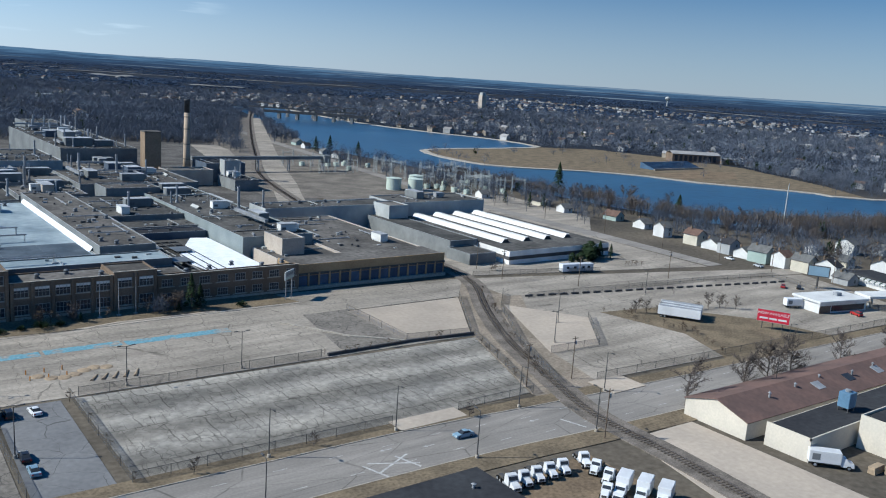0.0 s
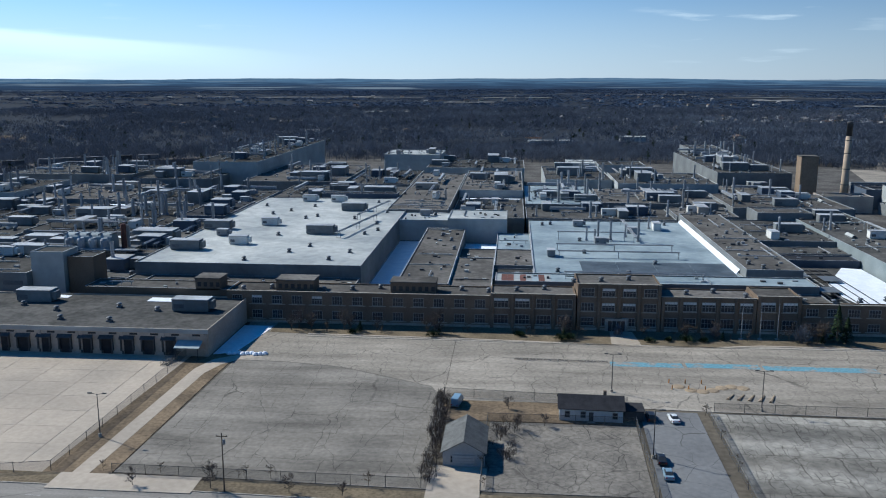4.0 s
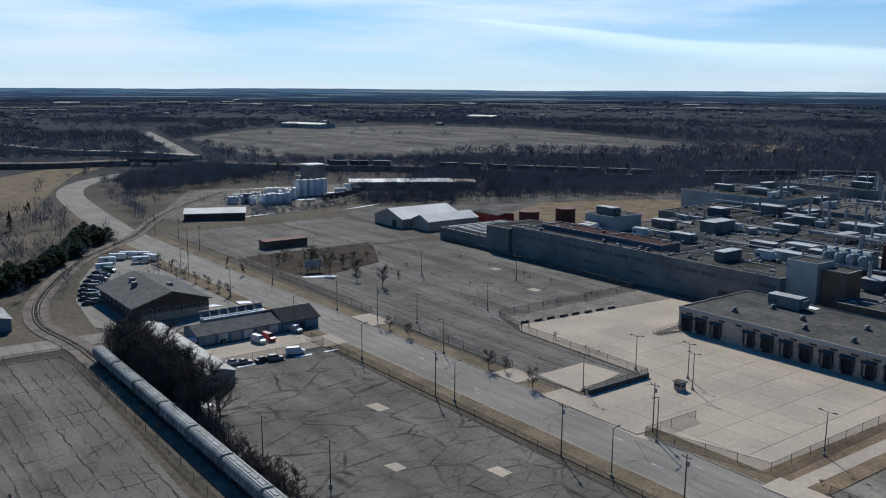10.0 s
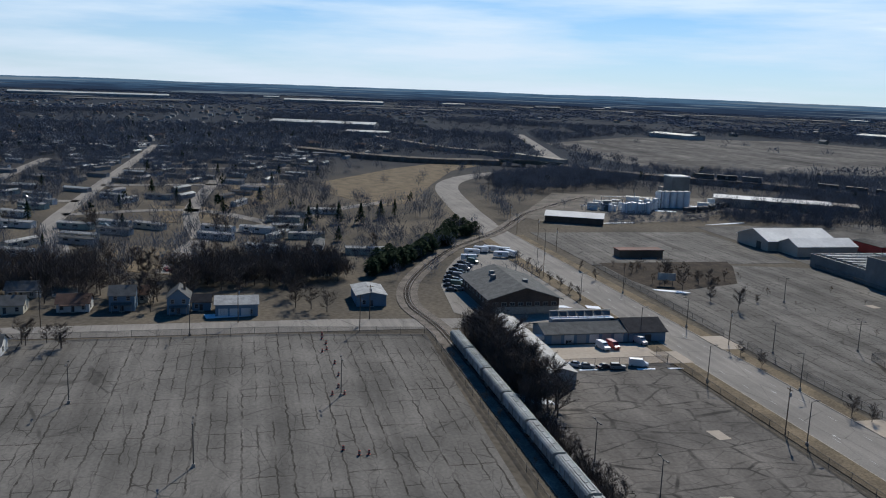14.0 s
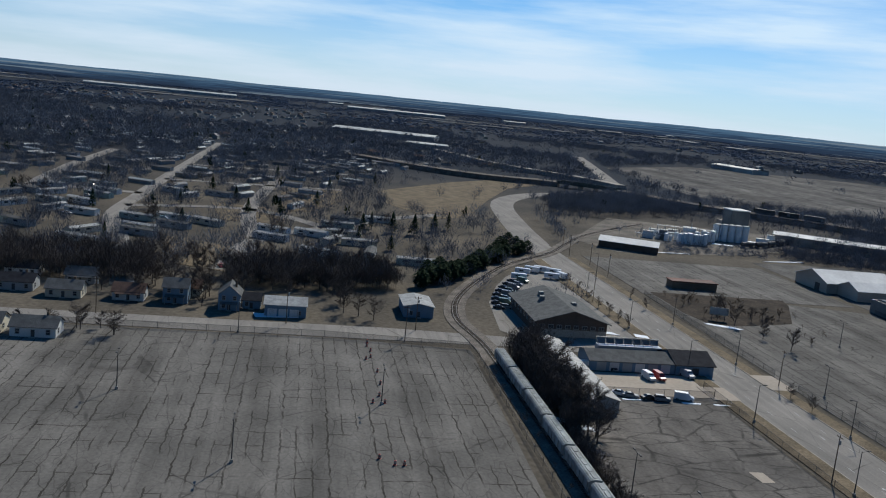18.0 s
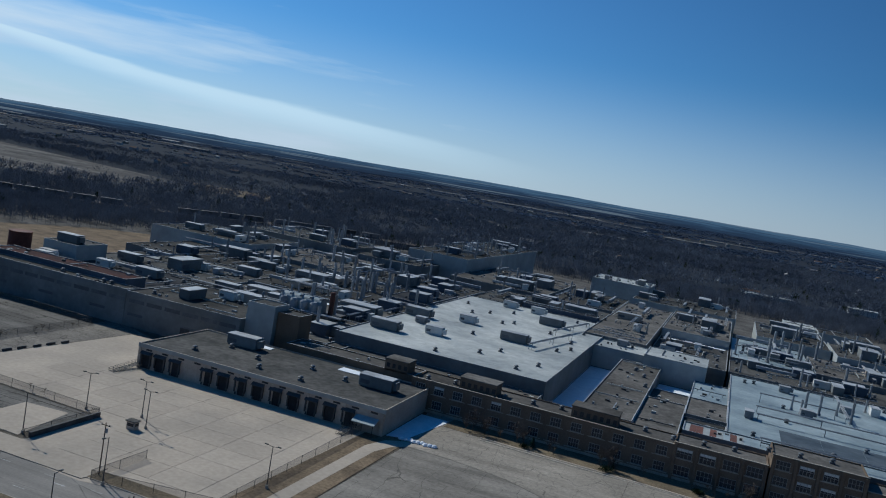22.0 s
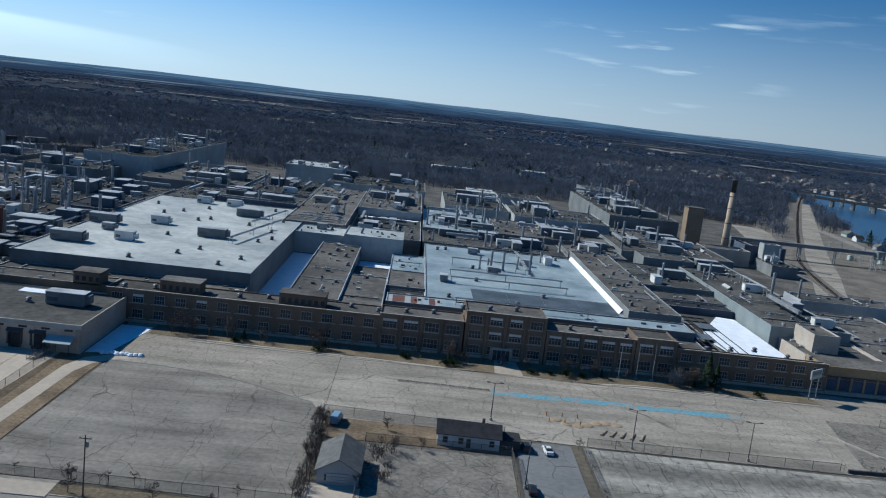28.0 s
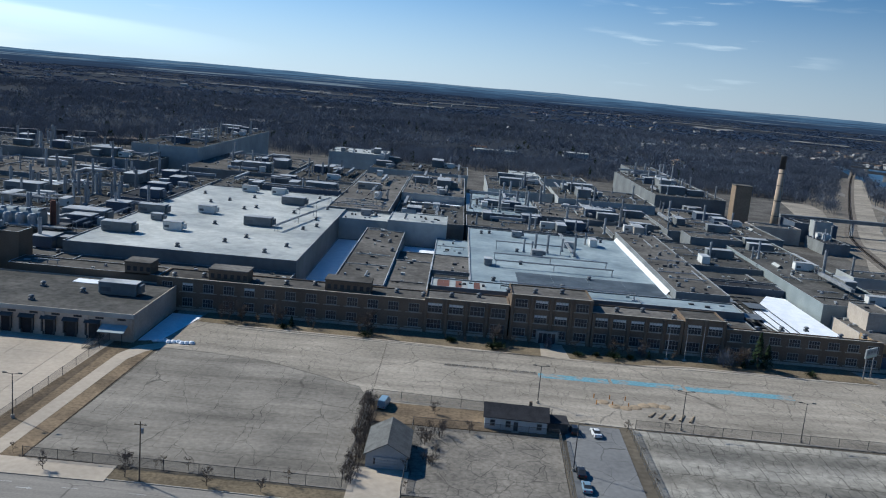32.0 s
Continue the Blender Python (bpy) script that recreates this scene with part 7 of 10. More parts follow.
def hopper():
    e = thing("hopper_car", 0, 0, 0.47, "pale grey covered railway hopper car with roof hatches", "freight car", "parked freight train")
    L, W = 8.4, 1.55
    prof = [(-W, 1.6), (-W, 3.7), (-W * 0.8, 4.05), (0, 4.2), (W * 0.8, 4.05), (W, 3.7), (W, 1.6), (0.7, 0.7), (-0.7, 0.7)]
    n = len(prof)
    v = [(-L, y, max(z, 1.9) if i > 6 else z) for i, (y, z) in enumerate(prof)] + [(-L + 1.5, y, z) for y, z in prof] + [(L - 1.5, y, z) for y, z in prof] + [(L, y, max(z, 1.9) if i > 6 else z) for i, (y, z) in enumerate(prof)]
    f = [(s * n + k, s * n + (k + 1) % n, (s + 1) * n + (k + 1) % n, (s + 1) * n + k) for s in range(3) for k in range(n)] + [tuple(range(n - 1, -1, -1)), tuple(range(3 * n, 4 * n))]
    part("body", Mb().add(v, f), M_hopper, e)
    for s in (-1, 1):
        for k in range(7):
            x = -L + 0.6 + k * (2 * L - 1.2) / 6
            part("side_rib", Mb().box(x - 0.06, x + 0.06, s * (W + 0.09) - 0.08, s * (W + 0.09) + 0.08, 1.6, 3.7), M_hopper, e)
    part("running_board", Mb().box(-L, L, -0.95, -0.65, 4.24, 4.3).box(-L, L, 0.65, 0.95, 4.24, 4.3), M_hopper, e)
    for k in range(5):
        part("hatch", Mb().bev(-6.4 + k * 3.2 - 1.2, -6.4 + k * 3.2 + 1.2, -0.4, 0.4, 4.18, 4.3, 0.04), M_hopper, e)
    for x in (-6.2, 6.2):
        b = part("bogie", Mb().bev(x - 1.3, x + 1.3, -1.1, 1.1, 0.35, 0.85, 0.08), M_darkmetal, e)
        for dx in (-0.85, 0.85):
            part("wheelset", Mb().tube((x + dx, -0.85, 0.43), (x + dx, -0.7, 0.43), 0.43, n=12).tube((x + dx, 0.7, 0.43), (x + dx, 0.85, 0.43), 0.43, n=12), M_rust, b)
    for x in (-8.6, 8.6):
        part("coupler", Mb().box(x - 0.3, x + 0.3, -0.12, 0.12, 0.75, 1.0), M_darkmetal, e)
        part("end_sill", Mb().box(x - 0.2 + (0.1 if x < 0 else -0.1), x + 0.2 + (0.1 if x < 0 else -0.1), -1.4, 1.4, 1.02, 1.3), M_hopper, e)
    return e


h0 = hopper()
for k in range(8):
    mm = pose(-231.5 + k * 17.9, 61.3, 0.47, 0, 0, -0.1)
    if k == 0:
        h0.matrix_basis = mm
    else:
        copy_thing(h0, mm)
# far freight cars on the embankment
M_boxcar = mat("faded_boxcar_paint", (0.13, 0.125, 0.125), (0.085, 0.08, 0.08), scale=0.03, rough=0.7, grain=0.15, rnd=0.7)
bx = thing("boxcar", 0, 0, 5.0, "faded boxcar on the far embankment", "freight car", "far freight train")
part("body", Mb().bev(-8.5, 8.5, -1.5, 1.5, 1.1, 4.4, 0.1), M_boxcar, bx)
part("underframe", Mb().box(-8.2, 8.2, -1.1, 1.1, 0.1, 1.096), M_darkmetal, bx)
part("door", Mb().box(-1.2, 1.2, -1.58, -1.503, 1.3, 4.1), M_boxcar, bx)
fl = smoothline([(-1010, 50), (-905, 135), (-868, 195), (-862, 250), (-825, 303), (-765, 340), (-710, 388), (-655, 450), (-559, 510), (-447, 592), (-382, 682), (-200, 800)], 19)
first = True
for i in range(4, len(fl) - 4):
    if i % 11 in (3, 4) or fl[i].x < -700:
        continue
    d = fl[i + 1] - fl[i]
    mm = pose(fl[i].x, fl[i].y, 5.0, 0, 0, math.degrees(math.atan2(d.y, d.x)))
    if first:
        bx.matrix_basis, first = mm, False
    else:
        copy_thing(bx, mm)

# ---- vehicles ----
PAINT = {k: mat("car_paint_" + k, c, rough=0.3, grain=0.04, spec=0.5) for k, c in dict(white=(0.70, 0.71, 0.72), black=(0.02, 0.02, 0.023), blue=(0.22, 0.33, 0.42), red=(0.36, 0.03, 0.03), grey=(0.18, 0.19, 0.2), silver=(0.45, 0.47, 0.49), green=(0.10, 0.16, 0.12), orange=(0.5, 0.22, 0.05)).items()}
M_tyre = mat("tyre_rubber", (0.02, 0.02, 0.02), rough=0.9, grain=0.1)
M_lamp = mat("lamp_lens", (0.7, 0.7, 0.66), rough=0.2, grain=0.05)
M_tail = mat("tail_lamp", (0.35, 0.02, 0.02), rough=0.3, grain=0.05)
WHEEL = {}


def wheel(parent, x, y, r=0.33, w=0.22, rim=True):
    if r not in WHEEL:
        WHEEL[r] = (Mb().tube((0, -w / 2, 0), (0, w / 2, 0), r, n=14).mesh("wheel", M_tyre), Mb().tube((0, -w / 2 - 0.02, 0), (0, w / 2 + 0.02, 0), r * 0.6, n=10).mesh("rim", M_steel))
    o = put("wheel", WHEEL[r][0], parent, "", pose(x, y, r))
    if rim:
        put("rim", WHEEL[r][1], o)


def shell(prof, w, inset=0.12):
    """A closed side profile drawn across, with its upper edges drawn in."""
    n = len(prof)
    zt = max(z for _, z in prof)
    v = []
    for s in (-1, 1):
        v += [(x, s * (w / 2 - inset * (z / zt) ** 2), z) for x, z in prof]
    f = [tuple(range(n - 1, -1, -1)), tuple(range(n, 2 * n))] + [(k, (k + 1) % n, n + (k + 1) % n, n + k) for k in range(n)]
    return Mb().add(v, f)


def car(x, y, turn, paint, kind="sedan", label=""):
    e = thing("parked_car", x, y, 0.08, label or paint + " " + kind + " standing on the asphalt", "car", "parked cars", "", turn)
    L = 2.3
    if kind == "sedan":
        body = [(-L, 0.35), (-L - 0.02, 0.75), (-L + 0.1, 0.95), (-1.45, 1.0), (0.85, 0.98), (2.0, 0.82), (L, 0.7), (L, 0.35), (L - 0.2, 0.25), (-L + 0.2, 0.25)]
        cab = [(-1.6, 0.98), (-0.95, 1.42), (0.25, 1.45), (1.05, 0.96)]
    elif kind == "suv":
        body = [(-L, 0.4), (-L, 0.9), (-L + 0.05, 1.1), (0.95, 1.08), (2.1, 0.98), (L, 0.85), (L, 0.4), (L - 0.2, 0.3), (-L + 0.2, 0.3)]
        cab = [(-L + 0.08, 1.08), (-L + 0.3, 1.7), (0.3, 1.72), (1.05, 1.06)]
    else:
        L = 2.7
        body = [(-L, 0.4), (-L, 2.1), (-L + 0.1, 2.25), (1.0, 2.25), (1.8, 1.35), (L, 1.1), (L, 0.4), (L - 0.2, 0.3), (-L + 0.2, 0.3)]
        cab = [(1.06, 1.35), (1.05, 2.1), (1.15, 2.1), (1.75, 1.37)]
    part("body", shell(body, 1.85), PAINT[paint], e)
    part("cabin", shell(cab, 1.62 if kind != "van" else 1.84, 0.16), M_glass, e)
    if kind != "van":
        xs = [c[0] for c in cab]
        part("roof_panel", Mb().bev(xs[1] + 0.05, xs[2] - 0.05, -0.58, 0.58, max(c[1] for c in cab) - 0.03, max(c[1] for c in cab) + 0.04, 0.03), PAINT[paint], e)
    for sx in (-L + 0.85, L - 0.85):
        for sy in (-0.82, 0.82):
            wheel(e, sx, sy, rim=math.hypot(x, y) < 260)
    for sy in (-0.65, 0.65) if math.hypot(x, y) < 300 else ():
        part("headlight", Mb().box(L - 0.06, L + 0.02, sy - 0.16, sy + 0.16, 0.6, 0.75), M_lamp, e)
        part("tail_light", Mb().box(-L - 0.03, -L + 0.05, sy - 0.16, sy + 0.16, 0.65, 0.85), M_tail, e)
    return e


for a in ((36.8, 184, 95, "white", "sedan", "white sedan parked at the street's dead end"), (31.8, 184.5, 90, "black", "suv", "black car parked beside the small house"), (30.6, 162.5, 88, "black", "sedan", "black sedan parked at the kerb"), (30.8, 156, 88, "blue", "sedan", "pale blue sedan parked at the kerb"),
          (110, 131.6, 177, "blue", "sedan", "pale blue sedan out on the wide road"),
          (-231, 105, 10, "white", "van", "white van parked in the sandy yard"), (-231.5, 108.5, 8, "red", "van", "red van parked in the sandy yard"), (-235, 119, 15, "silver", "van", "silver van parked near the low shop"), (-214, 108.5, 70, "white", "van", "white van parked by the lot's edge"),
          (-239, 96, 20, "black", "suv", "black pickup parked by the shop"), (-216, 90.5, 60, "white", "sedan", "old white car among scrap"), (-214.5, 93, 75, "grey", "sedan", "grey old car among scrap"), (-213.5, 98, 100, "black", "sedan", "dark old car at the yard's edge"), (-212.5, 101.5, 80, "grey", "suv", "grey old car at the yard's edge"),
          (317, 185, 30, "red", "sedan", "red car on the far corner lot"), (322, 181, 30, "black", "sedan", "black car on the far corner lot"), (303, 147, 70, "red", "suv", "dark red car by the filling station"), (-12, 190, 80, "blue", "van", "blue truck parked behind the garage"),
          (-284, -19, 85, "black", "suv", "dark car parked before the blue house"), (-350, -30, 20, "red", "sedan", "red car on the homes' drive"), (-352, -26, 15, "grey", "sedan", "grey car on the homes' drive"), (345, 230, 80, "white", "sedan", "white car before a town house"), (344, 214, 80, "silver", "sedan", "silver car before a town house")):
    car(*a)
for k in range(16):
    t = k / 15
    car(-308 - 54 * t + (k % 2) * 2.5, 76.5 + 19 * t ** 1.6 + (k % 2) * 3.0, 75 - 35 * t, ("black", "grey", "black", "green", "black", "grey")[k % 6], ("sedan", "suv", "sedan", "van")[k % 4], "old car parked in a curving row by the office")


def box_truck(x, y, turn, label, l=6.0):
    e = thing("box_truck", x, y, 0.08, label, "truck", "box trucks", "", turn)
    part("box", Mb().bev(-l, 0.4, -1.25, 1.25, 1.05, 3.6, 0.07), PAINT["white"], e)
    part("cab", shell([(0.5, 0.6), (0.5, 2.45), (1.5, 2.4), (2.0, 1.65), (3.0, 1.45), (3.15, 0.6)], 2.1, 0.12), PAINT["white"], e)
    part("windscreen", Mb().add([(1.53, -0.85, 2.33), (1.53, 0.85, 2.33), (2.03, 0.85, 1.68), (2.03, -0.85, 1.68), (1.5, -0.85, 2.3), (1.5, 0.85, 2.3), (2.0, 0.85, 1.65), (2.0, -0.85, 1.65)], [(0, 1, 2, 3), (4, 5, 6, 7), (0, 4, 7, 3), (1, 5, 6, 2)]), M_glass, e)
    part("chassis", Mb().box(-l + 0.2, 2.8, -0.6, 0.6, 0.55, 1.046), M_darkmetal, e)
    part("logo_panel", Mb().box(-l + 0.6, -l + 2.2, -1.285, -1.253, 1.6, 3.0), PAINT["grey"], e, "dark square emblem")
    for sy in (-0.95, 0.95):
        wheel(e, -l + 1.4, sy, 0.5, 0.4)
        wheel(e, 2.1, sy, 0.5, 0.4)
    return e


box_truck(170.5, 81.5, -48, "white box truck backed against the workshop")
box_truck(292, 163, -25, "white box truck beside the filling station")
for k, (x, y, t) in enumerate(((-384, 109, 60), (-386, 114, 65), (-382, 119, 60), (-374, 120.5, 20), (-371, 115, 70), (-378, 103, 70), (-365, 98, 80))):
    e = thing("camper_trailer", x, y, 0.06, "white camper trailer parked beside the road", "trailer", "camper trailers", "", t)
    part("body", Mb().bev(-3.5, 3.5, -1.2, 1.2, 0.6, 2.9, 0.2), PAINT["white"], e)
    part("window", Mb().box(-1.5, 0.5, -1.25, -1.203, 1.6, 2.2), M_glass, e)
    part("hitch", Mb().tube((3.5, 0, 0.7), (4.8, 0, 0.55), 0.08), M_darkmetal, e)
    for sy in (-1.05, 1.05):
        wheel(e, -0.3, sy, 0.33)


def lorry_cab(x, y, turn):
    e = thing("lorry_tractor", x, y, 0.05, "white road tractor with a bare dark chassis", "truck", "white road tractors", "", turn)
    part("chassis", Mb().box(-4.2, 3.0, -0.45, 0.45, 0.7, 0.98), M_darkmetal, e)
    part("cab", shell([(-0.6, 0.9), (-0.6, 2.75), (-0.3, 2.95), (0.7, 2.85), (1.2, 2.0), (1.2, 0.9)], 2.2, 0.1), PAINT["white"], e)
    part("bonnet", shell([(1.21, 0.8), (1.21, 1.85), (2.6, 1.65), (3.1, 1.4), (3.1, 0.7)], 1.7, 0.15), PAINT["white"], e)
    part("windscreen", Mb().add([(0.73, -0.9, 2.78), (0.73, 0.9, 2.78), (1.23, 0.9, 2.03), (1.23, -0.9, 2.03), (0.7, -0.9, 2.75), (0.7, 0.9, 2.75), (1.2, 0.9, 2.0), (1.2, -0.9, 2.0)], [(0, 1, 2, 3), (4, 5, 6, 7), (0, 4, 7, 3), (1, 5, 6, 2)]), M_glass, e)
    part("grille", Mb().box(3.1, 3.16, -0.5, 0.5, 0.9, 1.4), M_darkmetal, e)
    part("fifth_wheel", Mb().bev(-3.4, -2.2, -0.5, 0.5, 0.98, 1.15, 0.04), M_darkmetal, e)
    for sy in (-0.95, 0.95):
        wheel(e, 2.3, sy, 0.52, 0.35)
        wheel(e, -2.2, sy, 0.52, 0.5)
        wheel(e, -3.4, sy, 0.52, 0.5)
        part("fuel_tank", Mb().tube((-1.0, sy, 0.75), (0.8, sy, 0.75), 0.3, n=10), M_steel, e)
    return e


t0 = lorry_cab(103.5, 109, -105)
for k, (x, y, t) in enumerate(((107, 109.3, -105), (110.4, 109.4, -108), (113.8, 109.4, -108), (117.3, 109.3, -110), (123.5, 109.5, -115), (123.2, 105.6, -150), (122.6, 101.6, -155), (117.5, 97.5, -150), (116, 93.5, -152))):
    copy_thing(t0, pose(x, y, 0.05, 0, 0, t) @ Matrix.Scale(0.9, 4))
for x, y in ((120.5, 96.5), (122.5, 93.2), (124, 89.5)):
    box_truck(x, y, -152, "white delivery truck parked beside the tractors", 3.8)
d = Vector((0.537, -0.844))
for k in range(3):
    cx, cy = 234.5 + k * 3.4 * 0.844, 172.5 + k * 3.4 * 0.537
    e = thing("semi_trailer", cx, cy, 0.1, "long white box semi-trailer standing in weeds", "trailer", "parked semi-trailers", "", -57.5)
    part("box", Mb().bev(-7, 7, -1.3, 1.3, 1.1, 4.0, 0.08), PAINT["white"], e)
    part("roof_skin", Mb().box(-6.9, 6.9, -1.2, 1.2, 4.003, 4.03), M_steel, e)
    part("underframe", Mb().box(-6.5, 6.5, -0.5, 0.5, 0.8, 1.096), M_darkmetal, e)
    for x in (-5.8, -4.6):
        for sy in (-0.95, 0.95):
            wheel(e, x, sy, 0.5, 0.4)
    part("landing_leg", Mb().tube((4, -0.8, 0), (4, -0.8, 1.1), 0.1).tube((4, 0.8, 0), (4, 0.8, 1.1), 0.1), M_darkmetal, e)
e = thing("site_trailer", 252.5, 238.5, 0.05, "white office trailer beside the works road", "trailer", "", "", -11)
part("body", Mb().bev(-7.5, 7.5, -1.5, 1.5, 0.7, 3.6, 0.1), PAINT["white"], e)
part("skirt", Mb().box(-7.3, 7.3, -1.4, 1.4, 0, 0.696), M_darkmetal, e)
for x in (-5, -1.5, 2.5, 5.2):
    part("window", Mb().box(x - 0.6, x + 0.6, -1.55, -1.503, 1.8, 2.7), M_glass, e)


# ---- signs ----
def text_mesh(s, size):
    c = bpy.data.curves.new("lettering", "FONT")
    c.body, c.size, c.extrude, c.align_x = s, size, 0.01, "CENTER"
    o = new("lettering", c)
    me = bpy.data.meshes.new_from_object(o.evaluated_get(bpy.context.evaluated_depsgraph_get()))
    bpy.data.objects.remove(o)
    return me


M_red = mat("red_billboard_face", (0.50, 0.02, 0.05), (0.42, 0.02, 0.04), scale=0.3, rough=0.6, grain=0.06)
e = thing("billboard", 254, 150, 0, "red billboard with white lettering on posts", "billboard", "", "", -63)
part("panel", Mb().bev(-5, 5, -0.15, 0.15, 2.7, 6.6, 0.04), M_red, e)
part("trim", Mb().box(-5.1, 5.1, -0.2, 0.2, 6.6, 6.75).box(-5.1, 5.1, -0.2, 0.2, 2.55, 2.697), M_frame, e)
me = text_mesh("NOW AVAILABLE", 1.25)
me.materials.append(PAINT["white"])
put("lettering", me, e, "white capital lettering", pose(0, -0.17, 5.1, 90, 0, 0))
for k, (a, b) in enumerate(((-4.2, -1.6), (-1.2, 1.2), (1.6, 4.2))):
    part("text_bar", Mb().box(a, b, -0.18, -0.153, 3.5, 4.1), PAINT["white"], e)
for x in (-3.2, 0, 3.2):
    part("post", Mb().tube((x, 0.3, 0), (x, 0.3, 6), 0.14), M_darkmetal, e)
e = thing("plant_sign", 127, 246.5, 0, "white sign board on two tall steel posts", "sign", "", "", 38)
part("panel", Mb().bev(-3.2, 3.2, -0.25, 0.25, 6.6, 9.4, 0.06), M_whitewall, e)
part("stripe", Mb().box(-3.0, 3.0, -0.29, -0.253, 6.8, 7.5), M_tankgreen, e, "pale green lower stripe")
for k in range(3):
    part("text_bar", Mb().box(-2.6 + k * 1.8, -1.2 + k * 1.8, -0.29, -0.253, 8.0, 8.8), PAINT["grey"], e)
for x in (-2.2, 2.2):
    part("post", Mb().tube((x, 0, 0), (x, 0, 6.6), 0.2, n=8), M_steel, e)
e = thing("small_billboard", -311, 167, 0, "small pale roadside billboard on posts", "billboard", "", "", 72)
part("panel", Mb().bev(-3.6, 3.6, -0.12, 0.12, 2.2, 5.2, 0.04), M_whitewall, e)
part("picture_bar", Mb().box(-3.2, 0.4, -0.16, -0.123, 2.6, 4.8), M_blue, e)
for x in (-2.5, 2.5):
    part("post", Mb().tube((x, 0.2, 0), (x, 0.2, 5), 0.14), M_darkmetal, e)
e = thing("dark_billboard", 330, 178, 0, "dark square billboard on one steel post", "billboard", "", "", -60)
part("panel", Mb().bev(-4.2, 4.2, -0.3, 0.3, 5, 9.6, 0.05), M_darkmetal, e)
part("picture_bar", Mb().box(-3.8, 3.8, -0.34, -0.303, 5.4, 9.2), PAINT["blue"], e)
part("post", Mb().tube((0, 0, 0), (0, 0, 5), 0.4, n=10), M_darkmetal, e)

# ---- guard kiosk, low walls ----
e = thing("guard_kiosk", -130, 173.5, 0.06, "small guard kiosk with dark windows", "kiosk")
e.matrix_basis = e.matrix_basis @ Matrix.Scale(0.78, 4)
part("body", Mb().bev(-1.5, 1.5, -1.2, 1.2, 0, 2.6, 0.05), M_tanwall, e)
part("window", Mb().box(-1.2, 1.2, -1.25, -1.203, 1.1, 2.1).box(1.503, 1.55, -0.9, 0.9, 1.1, 2.1), M_glass, e)
part("roof", Mb().bev(-1.9, 1.9, -1.6, 1.6, 2.604, 2.85, 0.05), M_roof, e)


def low_wall(pts, h, label, m=None):
    e = thing("low_wall", 0, 0, 0, label, "wall", "low walls", "structure")
    line = [Vector(p) for p in pts]
    part("wall", ribbon(Mb(), line, 0.3, -0.3, 0, h), m or M_kerb, e)
    return e


low_wall([(-141, 174.5), (-141, 152)], 1.3, "dark stained low retaining wall", M_darkmetal)
low_wall([(110, 190), (137, 190.5), (158.5, 188.5)], 0.9, "low dark wall below the concrete pad", M_darkmetal)
low_wall([(112, 222), (124, 202), (136, 192)], 0.5, "low pale concrete kerb wall")
e = thing("barrier_row", 0, 0, 0, "row of low dark concrete barriers across the lot", "barrier")
blk = Mb().bev(-1.6, 1.6, -0.3, 0.3, 0, 0.7, 0.12).mesh("barrier_block", M_darkmetal)
for k in range(8):
    put("barrier_block", blk, e, "", pose(-200.4 + 0.54 * k + 0.2 * (k % 2), 184.5 + 5.3 * k, 0.09, 0, 0, 84 + (k % 3) * 3))
for k in range(26):
    put("barrier_block", blk, e, "", pose(206 + 5.2 * k * 0.92, 216 - 1.0 * k, 0.05, 0, 0, -11))
# sandy heaps and posts on the apron
m = Mb()
M_sandy = mat("pale_sand", (0.36, 0.28, 0.19), (0.27, 0.21, 0.15), scale=0.5, rough=1, grain=0.2)
e = thing("dug_patch", 46, 206, 0.07, "dug-up sandy patch with short orange posts", "dirt patch")
for k in range(7):
    part("sand_ridge", Mb().lathe(-4 + k * 2.6, -2.5 * math.sin(k * 0.9) - k * 0.3, [(1.7, 0), (1.3, 0.18), (0.3, 0.3)], 9), M_sandy, e)
for k in range(5):
    part("sand_ridge", Mb().tube((6 + k * 2.4, -8 - k * 0.3, 0.0), (8.2 + k * 2.4, -4.5, 0.05), 0.45, 0.2, 7), M_sandy, e)
for k in range(6):
    part("post", Mb().tube((-6 + (k % 3) * 4, -2 + 4.5 * (k // 3), 0), (-6 + (k % 3) * 4, -2 + 4.5 * (k // 3), 1.1), 0.14), PAINT["orange"], e)
M_bluepaint = mat("faded_blue_paint", (0.15, 0.29, 0.345), (0.27, 0.26, 0.235), scale=0.25, fine=1.5, rough=0.9, grain=0.3, lo=0.50, hi=0.62)
for k, (x0, x1, y) in enumerate(((27, 46, 222.3), (47, 66, 222.8), (67, 96, 222.2))):
    structure("painted_strip", Mb().box(x0, x1, y - 1.9, y + 1.7, 0.02, 0.09), M_bluepaint, "faded turquoise paint strip on the asphalt", "marking")
M_mark = mat("road_paint", (0.52, 0.51, 0.48), (0.33, 0.32, 0.31), scale=0.8, fine=3, rough=0.9, grain=0.2)
mk = Mb()
for x in range(-400, 300, 12):
    i = min(range(len(DEL)), key=lambda q: abs(DEL[q].x - x))
    yc = DEL[i].y
    for o in (-4.1, 4.1):
        mk.box(x, x + 3, yc + o - 0.07, yc + o + 0.07, 0.032, 0.04)
tagged(new("lane_dashes", mk.mesh("lane_dashes", M_mark)), "worn white lane dashes on the wide road", "marking", "", "stuff")
